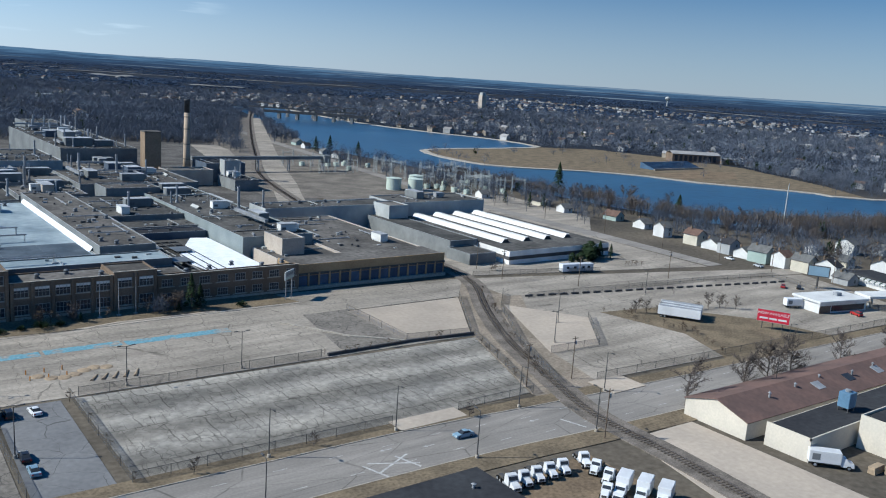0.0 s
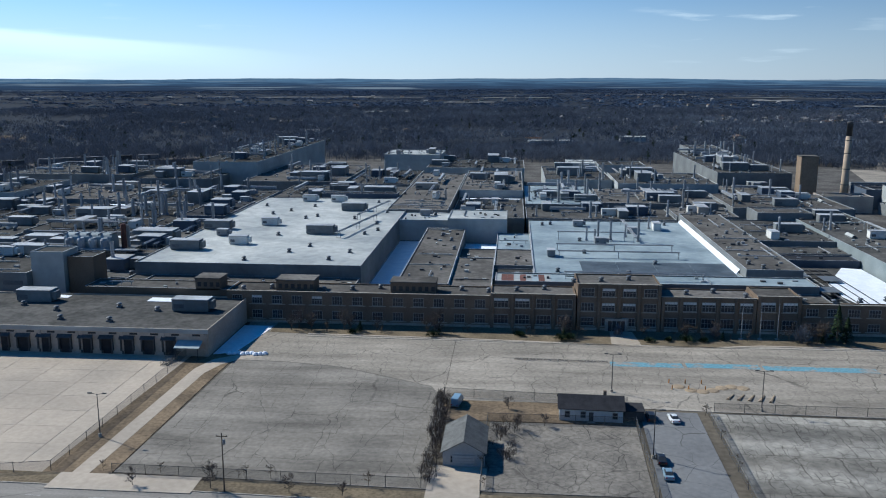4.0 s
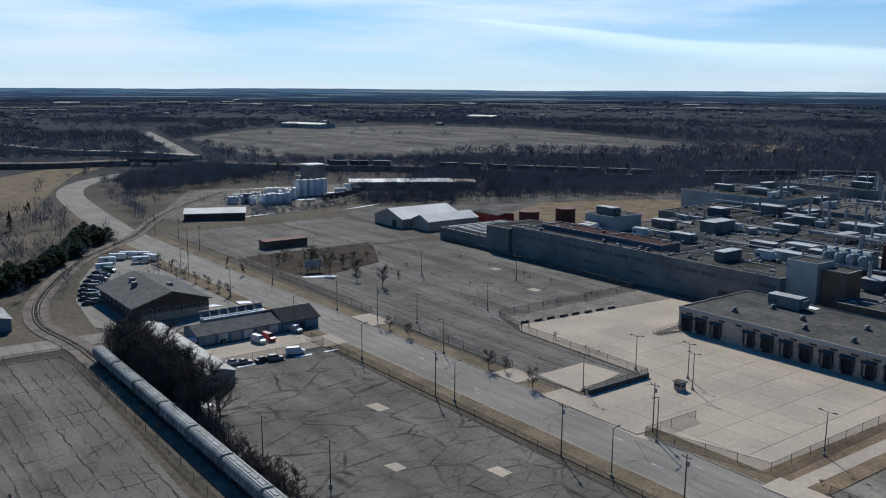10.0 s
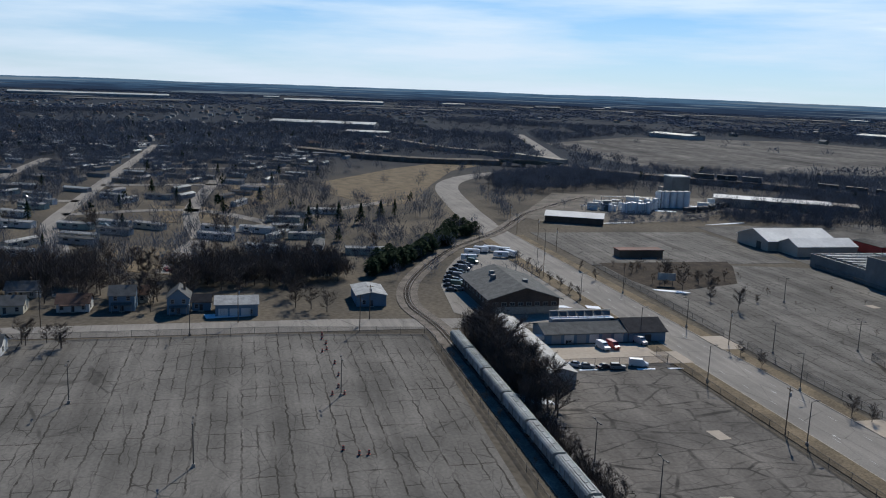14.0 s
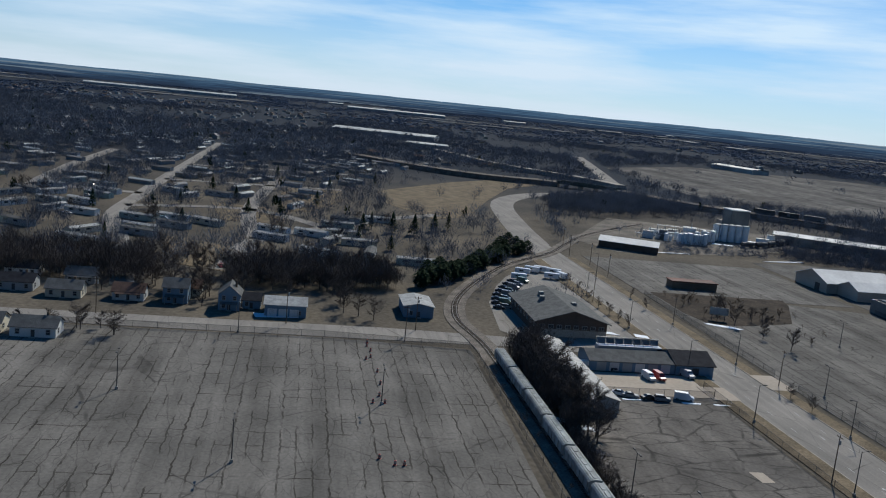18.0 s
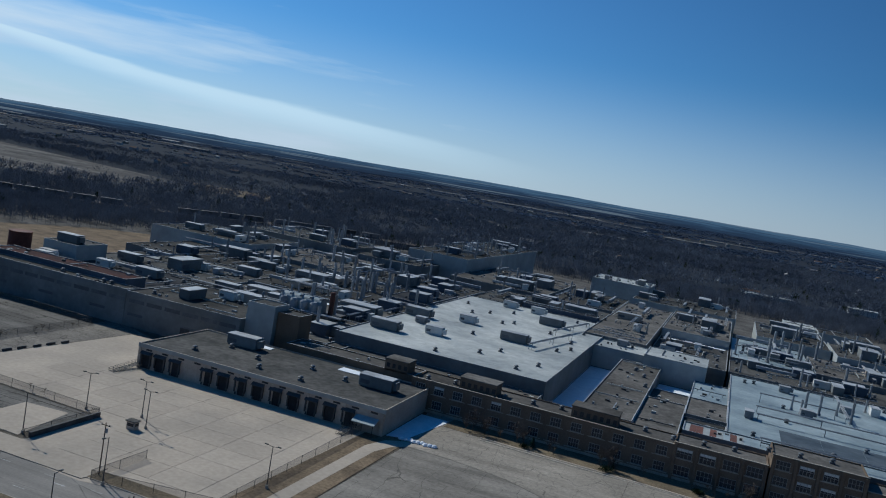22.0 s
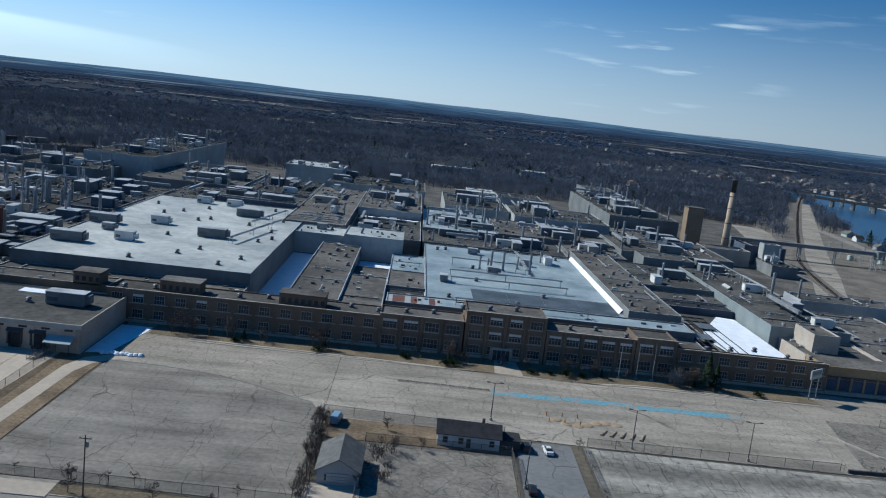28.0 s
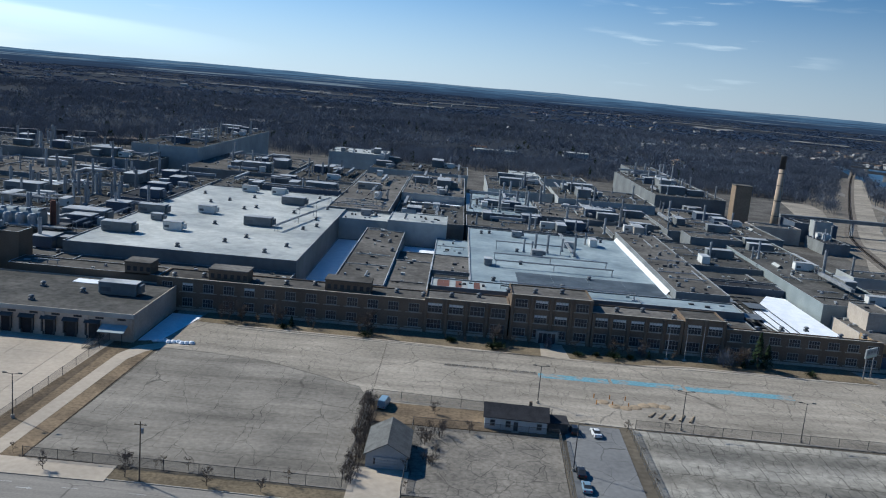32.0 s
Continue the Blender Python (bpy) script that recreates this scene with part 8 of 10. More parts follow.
for x, y in ((-190, 135.5), (-160, 132), (-118, 137), (-104, 133), (-70, 137), (92, 134), (101, 131.5), (178, 128), (-240, 137), (-290, 133), (130, 131)):
    a = Mb().box(-1.4, 0.6, -0.12, 0.12, 0.032, 0.042)
    a.add([(0.6, -0.45, 0.042), (1.6, 0, 0.042), (0.6, 0.45, 0.042)], [(0, 1, 2)])
    structure("turn_arrow", a, M_mark, "worn white turn arrow on the road", "marking").matrix_basis = pose(x, y, 0.004, 0, 0, 0 if y > 134 else 180)
for q in ((86, 123.8), (94, 124.5), (138, 122.4)):
    structure("stop_line", Mb().box(-0.25, 0.25, 0, 6.5, 0.034, 0.044), M_mark, "worn white stop line on the road", "marking").matrix_basis = pose(*q, 0, 0, 0, 18)
structure("crossing_mark", Mb().add([(-5, -2.2, .045), (-4.4, -2.4, .045), (5, 2.2, .045), (4.4, 2.4, .045)], [(0, 1, 2, 3)]).add([(-5, 2.2, .046), (-4.4, 2.4, .046), (5, -2.2, .046), (4.4, -2.4, .046)], [(0, 1, 2, 3)]), M_mark, "worn white railway crossing cross on the road", "marking").matrix_basis = pose(90, 128.2, 0, 0, 0, 0)
for x0, x1, y0, y1, m in ((100, 118, 140.2, 145.5, M_concrete), (-86, -58, 141.5, 148, M_concrete), (-240, -226, 142, 150, M_concrete), (-226, -215, 118, 126.5, M_concrete), (-168, -158, 143, 150.5, M_concrete), (-15, -5, 140, 157, M_concrete), (160, 172, 134, 143, M_concrete), (-148, -117, 142, 150, M_concrete)):
    structure("driveway", Mb().box(x0, x1, y0, y1, -0.2, 0.19), m, "pale concrete driveway across the verge", "pavement")


# ---- small buildings ----
M_siding = {k: mat("siding_" + k, c, rough=0.8, grain=0.08) for k, c in dict(white=(0.64, 0.64, 0.62), blue=(0.17, 0.25, 0.33), grey=(0.36, 0.37, 0.37), cream=(0.56, 0.52, 0.42), tan=(0.44, 0.38, 0.30), green=(0.34, 0.42, 0.38)).items()}
M_shingle = {k: mat("shingle_" + k, c, tuple(v * 0.7 for v in c), scale=0.5, fine=4, rough=0.95, grain=0.25) for k, c in dict(black=(0.05, 0.05, 0.055), grey=(0.15, 0.15, 0.145), brown=(0.15, 0.10, 0.08), pale=(0.42, 0.42, 0.41), green=(0.10, 0.13, 0.11)).items()}


def house(x, y, turn, l, d, h, rise, wall, roof, label, name="house", porch=0.0, chimney=True, cols=3, floors=1, along="x", z=0.0, cat="house", group="town houses"):
    """A gabled house: walls, roof, door, windows on two sides, porch and chimney."""
    e = thing(name, x, y, z, label, cat, group, "", turn)
    a, b = l / 2, d / 2
    part("wall", Mb().house_body(-a, a, -b, b, 0, h, h + rise, along), M_siding.get(wall, wall), e)
    part("roof", Mb().gable(-a, a, -b, b, h + 0.02, h + rise + 0.02, 0.45, 0.16, along), M_shingle.get(roof, roof), e)
    fh = h / floors
    for fl in range(floors):
        for k in range(cols):
            xx = -a + l * (k + 0.5) / cols
            if not (fl == 0 and k == cols // 2):
                window(e, xx, -b - 0.01, fl * fh + 0.95, 1.0, 1.3, 1, 2)
        for s, t in ((1, 90),) if x < 0 else ((-1, -90),):
            window(e, s * (a + 0.01), -b * 0.35, fl * fh + 0.95, 1.0, 1.3, 1, 2, turn=t)
    part("door", Mb().box(-0.5, 0.5, -b - 0.06, -b - 0.004, 0.15, 2.2), M_darkmetal, e)
    part("step", Mb().bev(-0.9, 0.9, -b - 1.0, -b - 0.065, 0, 0.18, 0.03), M_kerb, e)
    if porch:
        part("porch_roof", Mb().add([(-a * 0.8, -b - porch, 2.5), (a * 0.8, -b - porch, 2.5), (a * 0.8, -b, 3.0), (-a * 0.8, -b, 3.0), (-a * 0.8, -b - porch, 2.4), (a * 0.8, -b - porch, 2.4), (a * 0.8, -b, 2.9), (-a * 0.8, -b, 2.9)], [(0, 1, 2, 3), (7, 6, 5, 4), (0, 4, 5, 1), (1, 5, 6, 2), (2, 6, 7, 3), (3, 7, 4, 0)]), M_shingle.get(roof, roof), e)
        for s in (-1, 0, 1):
            part("porch_post", Mb().tube((s * a * 0.75, -b - porch + 0.15, 0), (s * a * 0.75, -b - porch + 0.15, 2.4), 0.09), M_frame, e)
    if chimney:
        part("chimney", Mb().bev(a * 0.4, a * 0.4 + 0.7, 0.3, 0.95, h, h + rise + 1.0, 0.04), M_brick, e)
    return e


# white cottage and grey garage beside the lot
house(18.5, 185.5, -2, 14, 7, 3.0, 1.9, "white", "black", "low white cottage with a black shingle roof", cols=4)
e = thing("lean_to", 28, 185.5, 0.05, "dark open lean-to beside the cottage", "shed")
part("wall", Mb().box(-2.2, 2.2, -2.5, 2.5, 0, 2.2), M_darkmetal, e)
part("roof", Mb().bev(-2.4, 2.4, -2.7, 2.7, 2.204, 2.4, 0.04), M_shingle["black"], e)
house(-8.6, 163.5, 0, 8.2, 13, 3.1, 2.3, "grey", "grey", "grey gabled garage with a worn shingle roof", name="garage", along="y", cols=2, chimney=False)
e = thing("garage_door", -8.6, 156.9, 0, "pale panelled roller door of the garage", "garage door")
for k in range(4):
    part("panel", Mb().bev(-2.2, 2.2, -0.12, -0.02, 0.1 + k * 0.62, 0.68 + k * 0.62, 0.02), M_siding["grey"], e)
lot("garage_apron", [(-14, 147.5), (-4, 147.5), (-4, 156.5), (-14, 156.5)], M_concrete, "pale concrete apron before the garage", 0.1, "pavement")

# long brown-roofed works and black-roofed shops
M_brownroof = mat("brown_metal_roof", (0.17, 0.105, 0.085), (0.12, 0.08, 0.068), scale=0.12, fine=0.8, rough=0.8, grain=0.15)
M_cream = mat("cream_metal_wall", (0.58, 0.53, 0.44), (0.50, 0.46, 0.39), scale=0.15, rough=0.8, grain=0.08)
e = thing("long_workshop", 250, 106, 0, "long cream workshop with a brown low-pitched roof", "workshop", "", "", -1.5)
part("wall", Mb().house_body(-85, 85, -8.5, 8.5, 0, 4.2, 6.8, "x"), M_cream, e)
part("roof", Mb().gable(-85, 85, -8.5, 8.5, 4.22, 6.82, 0.35, 0.18), M_brownroof, e)
for k, x in enumerate((-50, -36, -22, 5, 30)):
    part("skylight", Mb().add([(x - 1.6, -5.2, 5.5), (x + 1.6, -5.2, 5.5), (x + 1.6, -2.6, 6.4), (x - 1.6, -2.6, 6.4), (x - 1.6, -5.2, 5.2), (x + 1.6, -5.2, 5.2), (x + 1.6, -2.6, 6.0), (x - 1.6, -2.6, 6.0)], [(0, 1, 2, 3), (0, 4, 5, 1), (1, 5, 6, 2), (2, 6, 7, 3), (3, 7, 4, 0)]), M_glass if k % 2 else M_steel, e)
for k in range(8):
    part("vent_pipe", Mb().lathe(-70 + k * 12, -3.5 + (k % 3), [(0.25, 5.2), (0.25, 7.0), (0.45, 7.05), (0.1, 7.4)], 8), M_steel, e)
e = thing("black_roofed_shop", 220, 87, 0, "cream shop with a black flat roof", "workshop", "black-roofed shops")
part("wall", Mb().box(-53, 60, -1, 9.5, 0, 4.8), M_cream, e)
part("roof", Mb().box(-52.7, 59.7, -0.7, 9.2, 4.804, 4.9), M_dkroof, e)
part("parapet", Mb().box(-53, -52.7, -1, 9.5, 4.803, 5.4).box(-53, 60, -1, -0.7, 4.803, 5.4), M_cream, e)
e = thing("blue_dust_collector", 192, 92, 4.9, "blue steel dust collector on the black roof", "machine")
part("casing", Mb().bev(-1.6, 1.6, -1.4, 1.4, 1.0, 4.6, 0.1), mat("blue_machine_paint", (0.12, 0.22, 0.33), rough=0.6, grain=0.12), e)
part("frame", Mb().box(-1.5, -1.3, -1.3, -1.1, 0, 1).box(1.3, 1.5, -1.3, -1.1, 0, 1).box(-1.5, -1.3, 1.1, 1.3, 0, 1).box(1.3, 1.5, 1.1, 1.3, 0, 1), M_darkmetal, e)
part("fan", Mb().lathe(0, 0, [(0.7, 4.6), (0.7, 5.1), (0.4, 5.2)], 10), M_steel, e)
for k, (x, y, l, d, h) in enumerate(((214, 72, 58, 26, 7.2), (200, 40, 60, 30, 6.2), (290, 70, 80, 40, 6.5))):
    e = thing("black_roofed_shop", x, y, 0, "wide cream workshop with a black membrane roof", "workshop", "black-roofed shops")
    part("wall", Mb().box(-l / 2, l / 2, -d / 2, d / 2, 0, h), M_cream, e)
    part("roof", Mb().box(-l / 2 + 0.3, l / 2 - 0.3, -d / 2 + 0.3, d / 2 - 0.3, h + 0.004, h + 0.12), M_dkroof, e)
    mp = Mb()
    for q in ((-l / 2, l / 2, -d / 2, -d / 2 + 0.3), (-l / 2, l / 2, d / 2 - 0.3, d / 2), (-l / 2, -l / 2 + 0.3, -d / 2 + 0.3, d / 2 - 0.3)):
        mp.box(*q, h + 0.003, h + 0.6)
    part("parapet", mp, M_cream, e)
    for q in range(6):
        part("roof_vent", Mb().lathe(-l / 2 + 6 + q * 8, -d / 4 + (q % 2) * d / 3, [(0.35, h + 0.1), (0.35, h + 0.9), (0.6, h + 1.0), (0.1, h + 1.3)], 8), M_steel, e)
e = thing("dark_roofed_depot", 78, 96, 0, "low depot with a wide black membrane roof", "depot")
part("wall", Mb().box(-20, 18.5, -20, 15, 0, 4.6), M_greywall, e)
part("roof", Mb().bev(-20.3, 18.8, -20.3, 15.3, 4.604, 4.95, 0.08), M_dkroof, e)
for k, (px, py) in enumerate(((5, 5), (-4, 9), (9, -4), (-9, -2), (13, 9))):
    part("roof_vent", Mb().lathe(px, py, [(0.3, 4.95), (0.3, 5.6), (0.5, 5.7), (0.1, 5.9)], 8), M_steel, e)
for k in range(5):
    e = thing("lumber_stack", 176 + k * 2.8, 76 - k * 1.5, 0.03, "low stack of sawn timber on the drive", "lumber", "lumber stacks", "", 20 * k)
    for q in range(4):
        part("plank_bundle", Mb().bev(-2, 2, -0.8 + 0.05 * q, 0.8, q * 0.4, q * 0.4 + 0.36, 0.03), M_sandy, e)

# filling station and diner
e = thing("filling_station", 304, 158, 0, "white flat-roofed filling station shop", "shop", "", "", -12)
part("wall", Mb().box(-12, 12, -6, 6, 0, 3.8), M_siding["white"], e)
part("roof", Mb().bev(-12.6, 12.6, -6.6, 6.6, 3.804, 4.6, 0.1), M_siding["white"], e)
part("shop_window", Mb().box(-6, 11, -6.06, -6.004, 0.6, 2.8), M_glass, e)
part("brick_base", Mb().box(-12.05, -6.5, -6.08, -6.004, 0, 2.8), M_brick, e)
part("roof_unit", Mb().bev(2, 4.5, -1, 1, 4.604, 5.8, 0.08), M_steel, e)
e = thing("station_canopy", 330, 148, 0, "flat white and red canopy over the pumps", "canopy", "", "", -20)
part("deck", Mb().bev(-14, 14, -4, 4, 4.4, 5.3, 0.08), M_siding["white"], e)
part("red_band", Mb().box(-2, 14.05, -4.06, -4.003, 4.5, 5.2), M_red, e)
for x in (-9, 9):
    part("column", Mb().bev(x - 0.25, x + 0.25, -0.25, 0.25, 0, 4.396, 0.03), M_siding["white"], e)
    part("pump", Mb().bev(x - 1.6, x - 0.9, -0.4, 0.4, 0, 1.9, 0.06), M_siding["grey"], e)
e = thing("striped_diner", 362, 164, 0, "long low diner with a striped awning", "restaurant", "", "", 75)
part("wall", Mb().box(-16, 16, -7, 7, 0, 3.6), M_siding["white"], e)
part("roof", Mb().bev(-16.2, 16.2, -7.2, 7.2, 3.604, 4.4, 0.1), M_dkroof, e)
for k in range(24):
    part("awning_stripe", Mb().add([(-16 + k * 1.34, 8.8, 2.7), (-15.4 + k * 1.34, 8.8, 2.7), (-15.4 + k * 1.34, 7.0, 3.7), (-16 + k * 1.34, 7.0, 3.7), (-16 + k * 1.34, 8.8, 2.6), (-15.4 + k * 1.34, 8.8, 2.6), (-15.4 + k * 1.34, 7.0, 3.6), (-16 + k * 1.34, 7.0, 3.6)], [(0, 1, 2, 3), (7, 6, 5, 4), (0, 4, 5, 1), (1, 5, 6, 2), (2, 6, 7, 3), (3, 7, 4, 0)]), M_siding["white"] if k % 2 else M_shingle["green"], e)

# houses above the river
HW = ("white", "cream", "white", "grey", "white", "green")
HR = ("grey", "brown", "grey", "black", "grey")
for k, (x, y, fl) in enumerate(((362, 283, 2), (361, 262, 2), (360, 250, 1), (358, 240, 2), (357, 230, 1), (356, 221, 2), (356, 210, 2), (357, 200, 2), (358, 189, 2), (352, 178, 1), (372, 305, 1), (376, 330, 1), (366, 360, 1), (370, 385, 1), (424, 216, 2), (443, 208, 1), (405, 222, 1), (430, 190, 2), (460, 195, 1), (390, 200, 1), (385, 178, 2), (410, 175, 1), (440, 165, 2), (470, 160, 1), (352, 420, 1), (356, 450, 1), (372, 640, 1), (376, 670, 1), (384, 720, 1), (390, 750, 1))):
    house(x, y, 90 + (k % 3 - 1) * 4, 7.4 + k % 3, 6.4 + k % 2, 2.9 * fl - (0.4 if fl == 2 else 0), 2.2 + 0.2 * (k % 3), HW[k % 6], HR[k % 5], HW[k % 6] + (" two-storey" if fl == 2 else " single-storey") + " gabled house with a " + HR[k % 5] + " roof", porch=1.8 if k % 2 else 0.0, floors=fl, cols=3, along="y" if k % 2 == 0 else "x")
e = thing("flagpole", 460, 274, 0, "tall bare white pole among the river trees", "pole")
part("mast", Mb().tube((0, 0, 0), (0, 0, 27), 0.5, 0.25, 8), M_whitewall, e)

# ---- offices and shops on the siding's side ----
M_cedar = mat("brown_board_wall", (0.12, 0.095, 0.08), (0.09, 0.07, 0.06), scale=0.3, rough=0.9, grain=0.15)
e = thing("brown_office", -292, 94, 0, "brown office with a broad grey gabled roof", "office building")
part("wall", Mb().house_body(-19, 19, -12.5, 12.5, 0, 5.4, 9.2, "x"), M_cedar, e)
part("roof", Mb().gable(-19, 19, -12.5, 12.5, 5.42, 9.22, 1.2, 0.3), M_shingle["grey"], e)
part("stone_base", Mb().box(19.004, 19.1, -12.4, 12.4, 0, 2.6), M_kerb, e)
for k in range(8):
    window(e, 19.02, -10.5 + k * 3, 3.0, 1.6, 1.1, 2, 1, turn=90)
    window(e, -16 + k * 4.5, -12.52, 2.6, 1.6, 1.3, 2, 1)
for x, y in ((-9, -4), (-2, -5.5), (6, 4)):
    part("roof_unit", Mb().bev(x - 0.9, x + 0.9, y - 0.9, y + 0.9, 7.0, 9.3, 0.08), M_greywall, e)
e = thing("low_shop", -243.5, 103, 0, "low blue-grey shop row with a dark roof", "shop")
part("wall", Mb().house_body(-6, 6, -14, 13, 0, 3.2, 5.0, "y"), M_siding["blue"], e)
part("roof", Mb().gable(-6, 6, -14, 13, 3.22, 5.02, 0.7, 0.2, "y"), M_shingle["grey"], e)
for k in range(6):
    part("bay_door", Mb().box(6.004, 6.08, -12 + k * 4.1, -9 + k * 4.1, 0.05, 2.7), M_siding["white"] if k % 2 else M_siding["grey"], e)
e = thing("gabled_shop", -244, 122.5, 0, "dark gabled shop end beside the road", "shop")
part("wall", Mb().house_body(-7, 7, -6.3, 6, 0, 3.2, 5.8, "y"), M_siding["blue"], e)
part("roof", Mb().gable(-7, 7, -6.3, 6, 3.22, 5.82, 0.6, 0.2, "y"), M_shingle["black"], e)
part("door", Mb().box(7.004, 7.08, -1, 1.2, 0, 2.3), M_darkmetal, e)
e = thing("panel_roofed_shed", -253.5, 106, 0, "flat snow-covered roof with a row of dark framed panels", "outbuilding")
part("wall", Mb().box(-0.3, 2.7, -10.2, 11.2, 0, 4.0), M_siding["grey"], e)
part("snow_sheet", Mb().box(-0.25, 2.65, -10.1, 11.1, 4.004, 4.12), M_snow, e, "shaded snow on the flat roof")
for k in range(7):
    y0 = -10 + k * 3
    part("panel", Mb().add([(0.5, y0 + 0.1, 4.3), (0.5, y0 + 2.8, 4.3), (-0.4, y0 + 2.8, 5.8), (-0.4, y0 + 0.1, 5.8), (0.4, y0 + 0.1, 4.2), (0.4, y0 + 2.8, 4.2), (-0.5, y0 + 2.8, 5.7), (-0.5, y0 + 0.1, 5.7)], [(0, 1, 2, 3), (7, 6, 5, 4), (0, 4, 5, 1), (1, 5, 6, 2), (2, 6, 7, 3), (3, 7, 4, 0)]), M_panelglass, e)
    part("frame", Mb().tube((2.6, y0, 4.15), (-0.4, y0, 5.85), 0.07).tube((-0.4, y0, 0), (-0.4, y0, 5.85), 0.1), M_frame, e)
part("top_rail", Mb().box(-0.7, -0.3, -10.2, 11.2, 5.9, 6.15), M_frame, e)
e = thing("long_shed", -230, 81, 0, "long narrow shed with a pale weathered metal roof", "shed")
part("wall", Mb().house_body(-28, 28, -4, 4, 0, 3.2, 4.4, "x"), M_siding["grey"], e)
part("roof", Mb().gable(-28, 28, -4, 4, 3.22, 4.42, 0.4, 0.15), mat("weathered_metal_roof", (0.36, 0.35, 0.33), (0.25, 0.24, 0.23), scale=0.3, fine=1.5, rough=0.7, grain=0.2), e)
for k in range(3):
    e = thing("boat_on_trailer", -241 + k * 1.2, 93 - k * 5.5, 0.1, "white covered boat on a small trailer", "boat", "", "", 85)
    part("hull", shell([(-3, 1.0), (-3, 2.0), (2.2, 2.2), (3.2, 1.9), (2.0, 0.9)], 2.2, 0.2), PAINT["white"], e)
    part("axle", Mb().tube((-0.5, -1.0, 0.4), (-0.5, 1.0, 0.4), 0.08), M_darkmetal, e)
    for sy in (-1, 1):
        wheel(e, -0.5, sy, 0.33)
e = thing("brick_shed", -371.5, 183.5, 0, "long low brown shed with a rusty flat roof", "shed", "", "", 88)
part("wall", Mb().box(-11, 11, -3.5, 3.5, 0, 3.4), M_brick, e)
part("roof", Mb().bev(-11.4, 11.4, -3.9, 3.9, 3.404, 3.8, 0.06), M_rust, e)
house(-295.5, 43, 90, 10.4, 16, 4.0, 1.0, "blue", "pale", "blue metal garage with a pale low roof", name="garage", chimney=False, cols=2, along="y", cat="garage")
house(-284, -2.5, 90, 13.5, 11.5, 4.0, 1.6, "blue", "pale", "wide blue garage with three white doors", name="garage", chimney=False, cols=3, cat="garage")
for k in range(3):
    e = thing("garage_door", -278.2, -6.8 + k * 3.6, 0, "white panelled garage door", "garage door", "garage doors")
    part("panel", Mb().bev(-0.02, 0.06, -1.5, 1.5, 0.05, 2.7, 0.02), M_siding["white"], e)
house(-287, -21, 90, 7, 9, 5.4, 3.0, "blue", "grey", "tall blue gabled house with white-framed windows", floors=2, along="y", porch=1.6, cols=2)
house(-290, -14, 90, 6, 7, 3.0, 1.8, "blue", "black", "low blue wing with a dark roof", chimney=False, cols=2)
house(-292, -39, 90, 8, 8, 5.4, 2.4, "blue", "grey", "two-storey blue-grey house with a porch roof", floors=2, porch=2.0, cols=2)
for k, (x, y, fl) in enumerate(((-292, -54, 1), (-291, -74, 1), (-297, -91, 1), (-299, -112, 1), (-296, -135, 2), (-303, -38, 1), (-312, -74, 1), (-318, -95, 1), (-322, -120, 1), (-248, -84, 1), (-246, -100, 2), (-246, -70, 1), (-300, -160, 1))):
    house(x, y, 90, 10 + k % 3, 8, 3.0 * fl, 2.2, ("white", "cream", "grey", "white")[k % 4], HR[(k + 1) % 5], ("white", "cream", "grey", "white")[k % 4] + " family house with a " + HR[(k + 1) % 5] + " shingle roof", floors=fl, cols=3, porch=1.5 if k % 3 == 0 else 0)

# ---- mobile homes ----
mob = {}
for kind, wall, roof in (("white", "white", "pale"), ("cream", "cream", "pale"), ("green", "green", "pale"), ("grey", "grey", "grey")):
    e = tagged(new("mobile_home", Mb().house_body(-9, 9, -2.2, 2.2, 0.0, 3.0, 3.6, "x").mesh("mobile_home", M_siding[wall])), kind + " single-wide mobile home with a shallow roof", "mobile home", "mobile homes")
    part("roof", Mb().gable(-9, 9, -2.2, 2.2, 3.02, 3.62, 0.2, 0.1), M_shingle[roof], e)
    for x in (-5, 1):
        part("window", Mb().box(x - 1.2, x + 1.2, -2.26, -2.204, 1.5, 2.4), M_glass, e)
    mob[kind] = [e, False]
mr = random.Random(12)
HOME_PLACES = []
for row in range(8):
    for col in range(14):
        x = -395 - row * 29 + mr.uniform(-9, 9) + col * 3
        y = -235 + col * 23 + mr.uniform(-7, 7) - row * 4
        if math.hypot(x + 356, y + 22) < 26 or (x > -460 and y > 58) or (-600 < x < -520 and 0 < y < 100) or y > 125 or y > 60 and x < -560 or -415 < x < -340 and -64 < y < -10 or -540 < x < -468 and -56 < y < 0 or abs(y + 97) < 10 and x < -440 or abs(y + 169) < 9 and x < -520 or mr.random() < 0.26:
            continue
        HOME_PLACES.append((x, y))
for x, y in HOME_PLACES:
    q = mob[mr.choice(("white", "white", "cream", "green", "grey"))]
    mm = pose(x, y, 0, 0, 0, 62 + mr.uniform(-7, 7) + mr.choice((0, 0, 0, 0, 90)) + (18 if y > 20 else 0))
    if not q[1]:
        q[0].matrix_basis, q[1] = mm, True
    else:
        copy_thing(q[0], mm)
m = Mb()
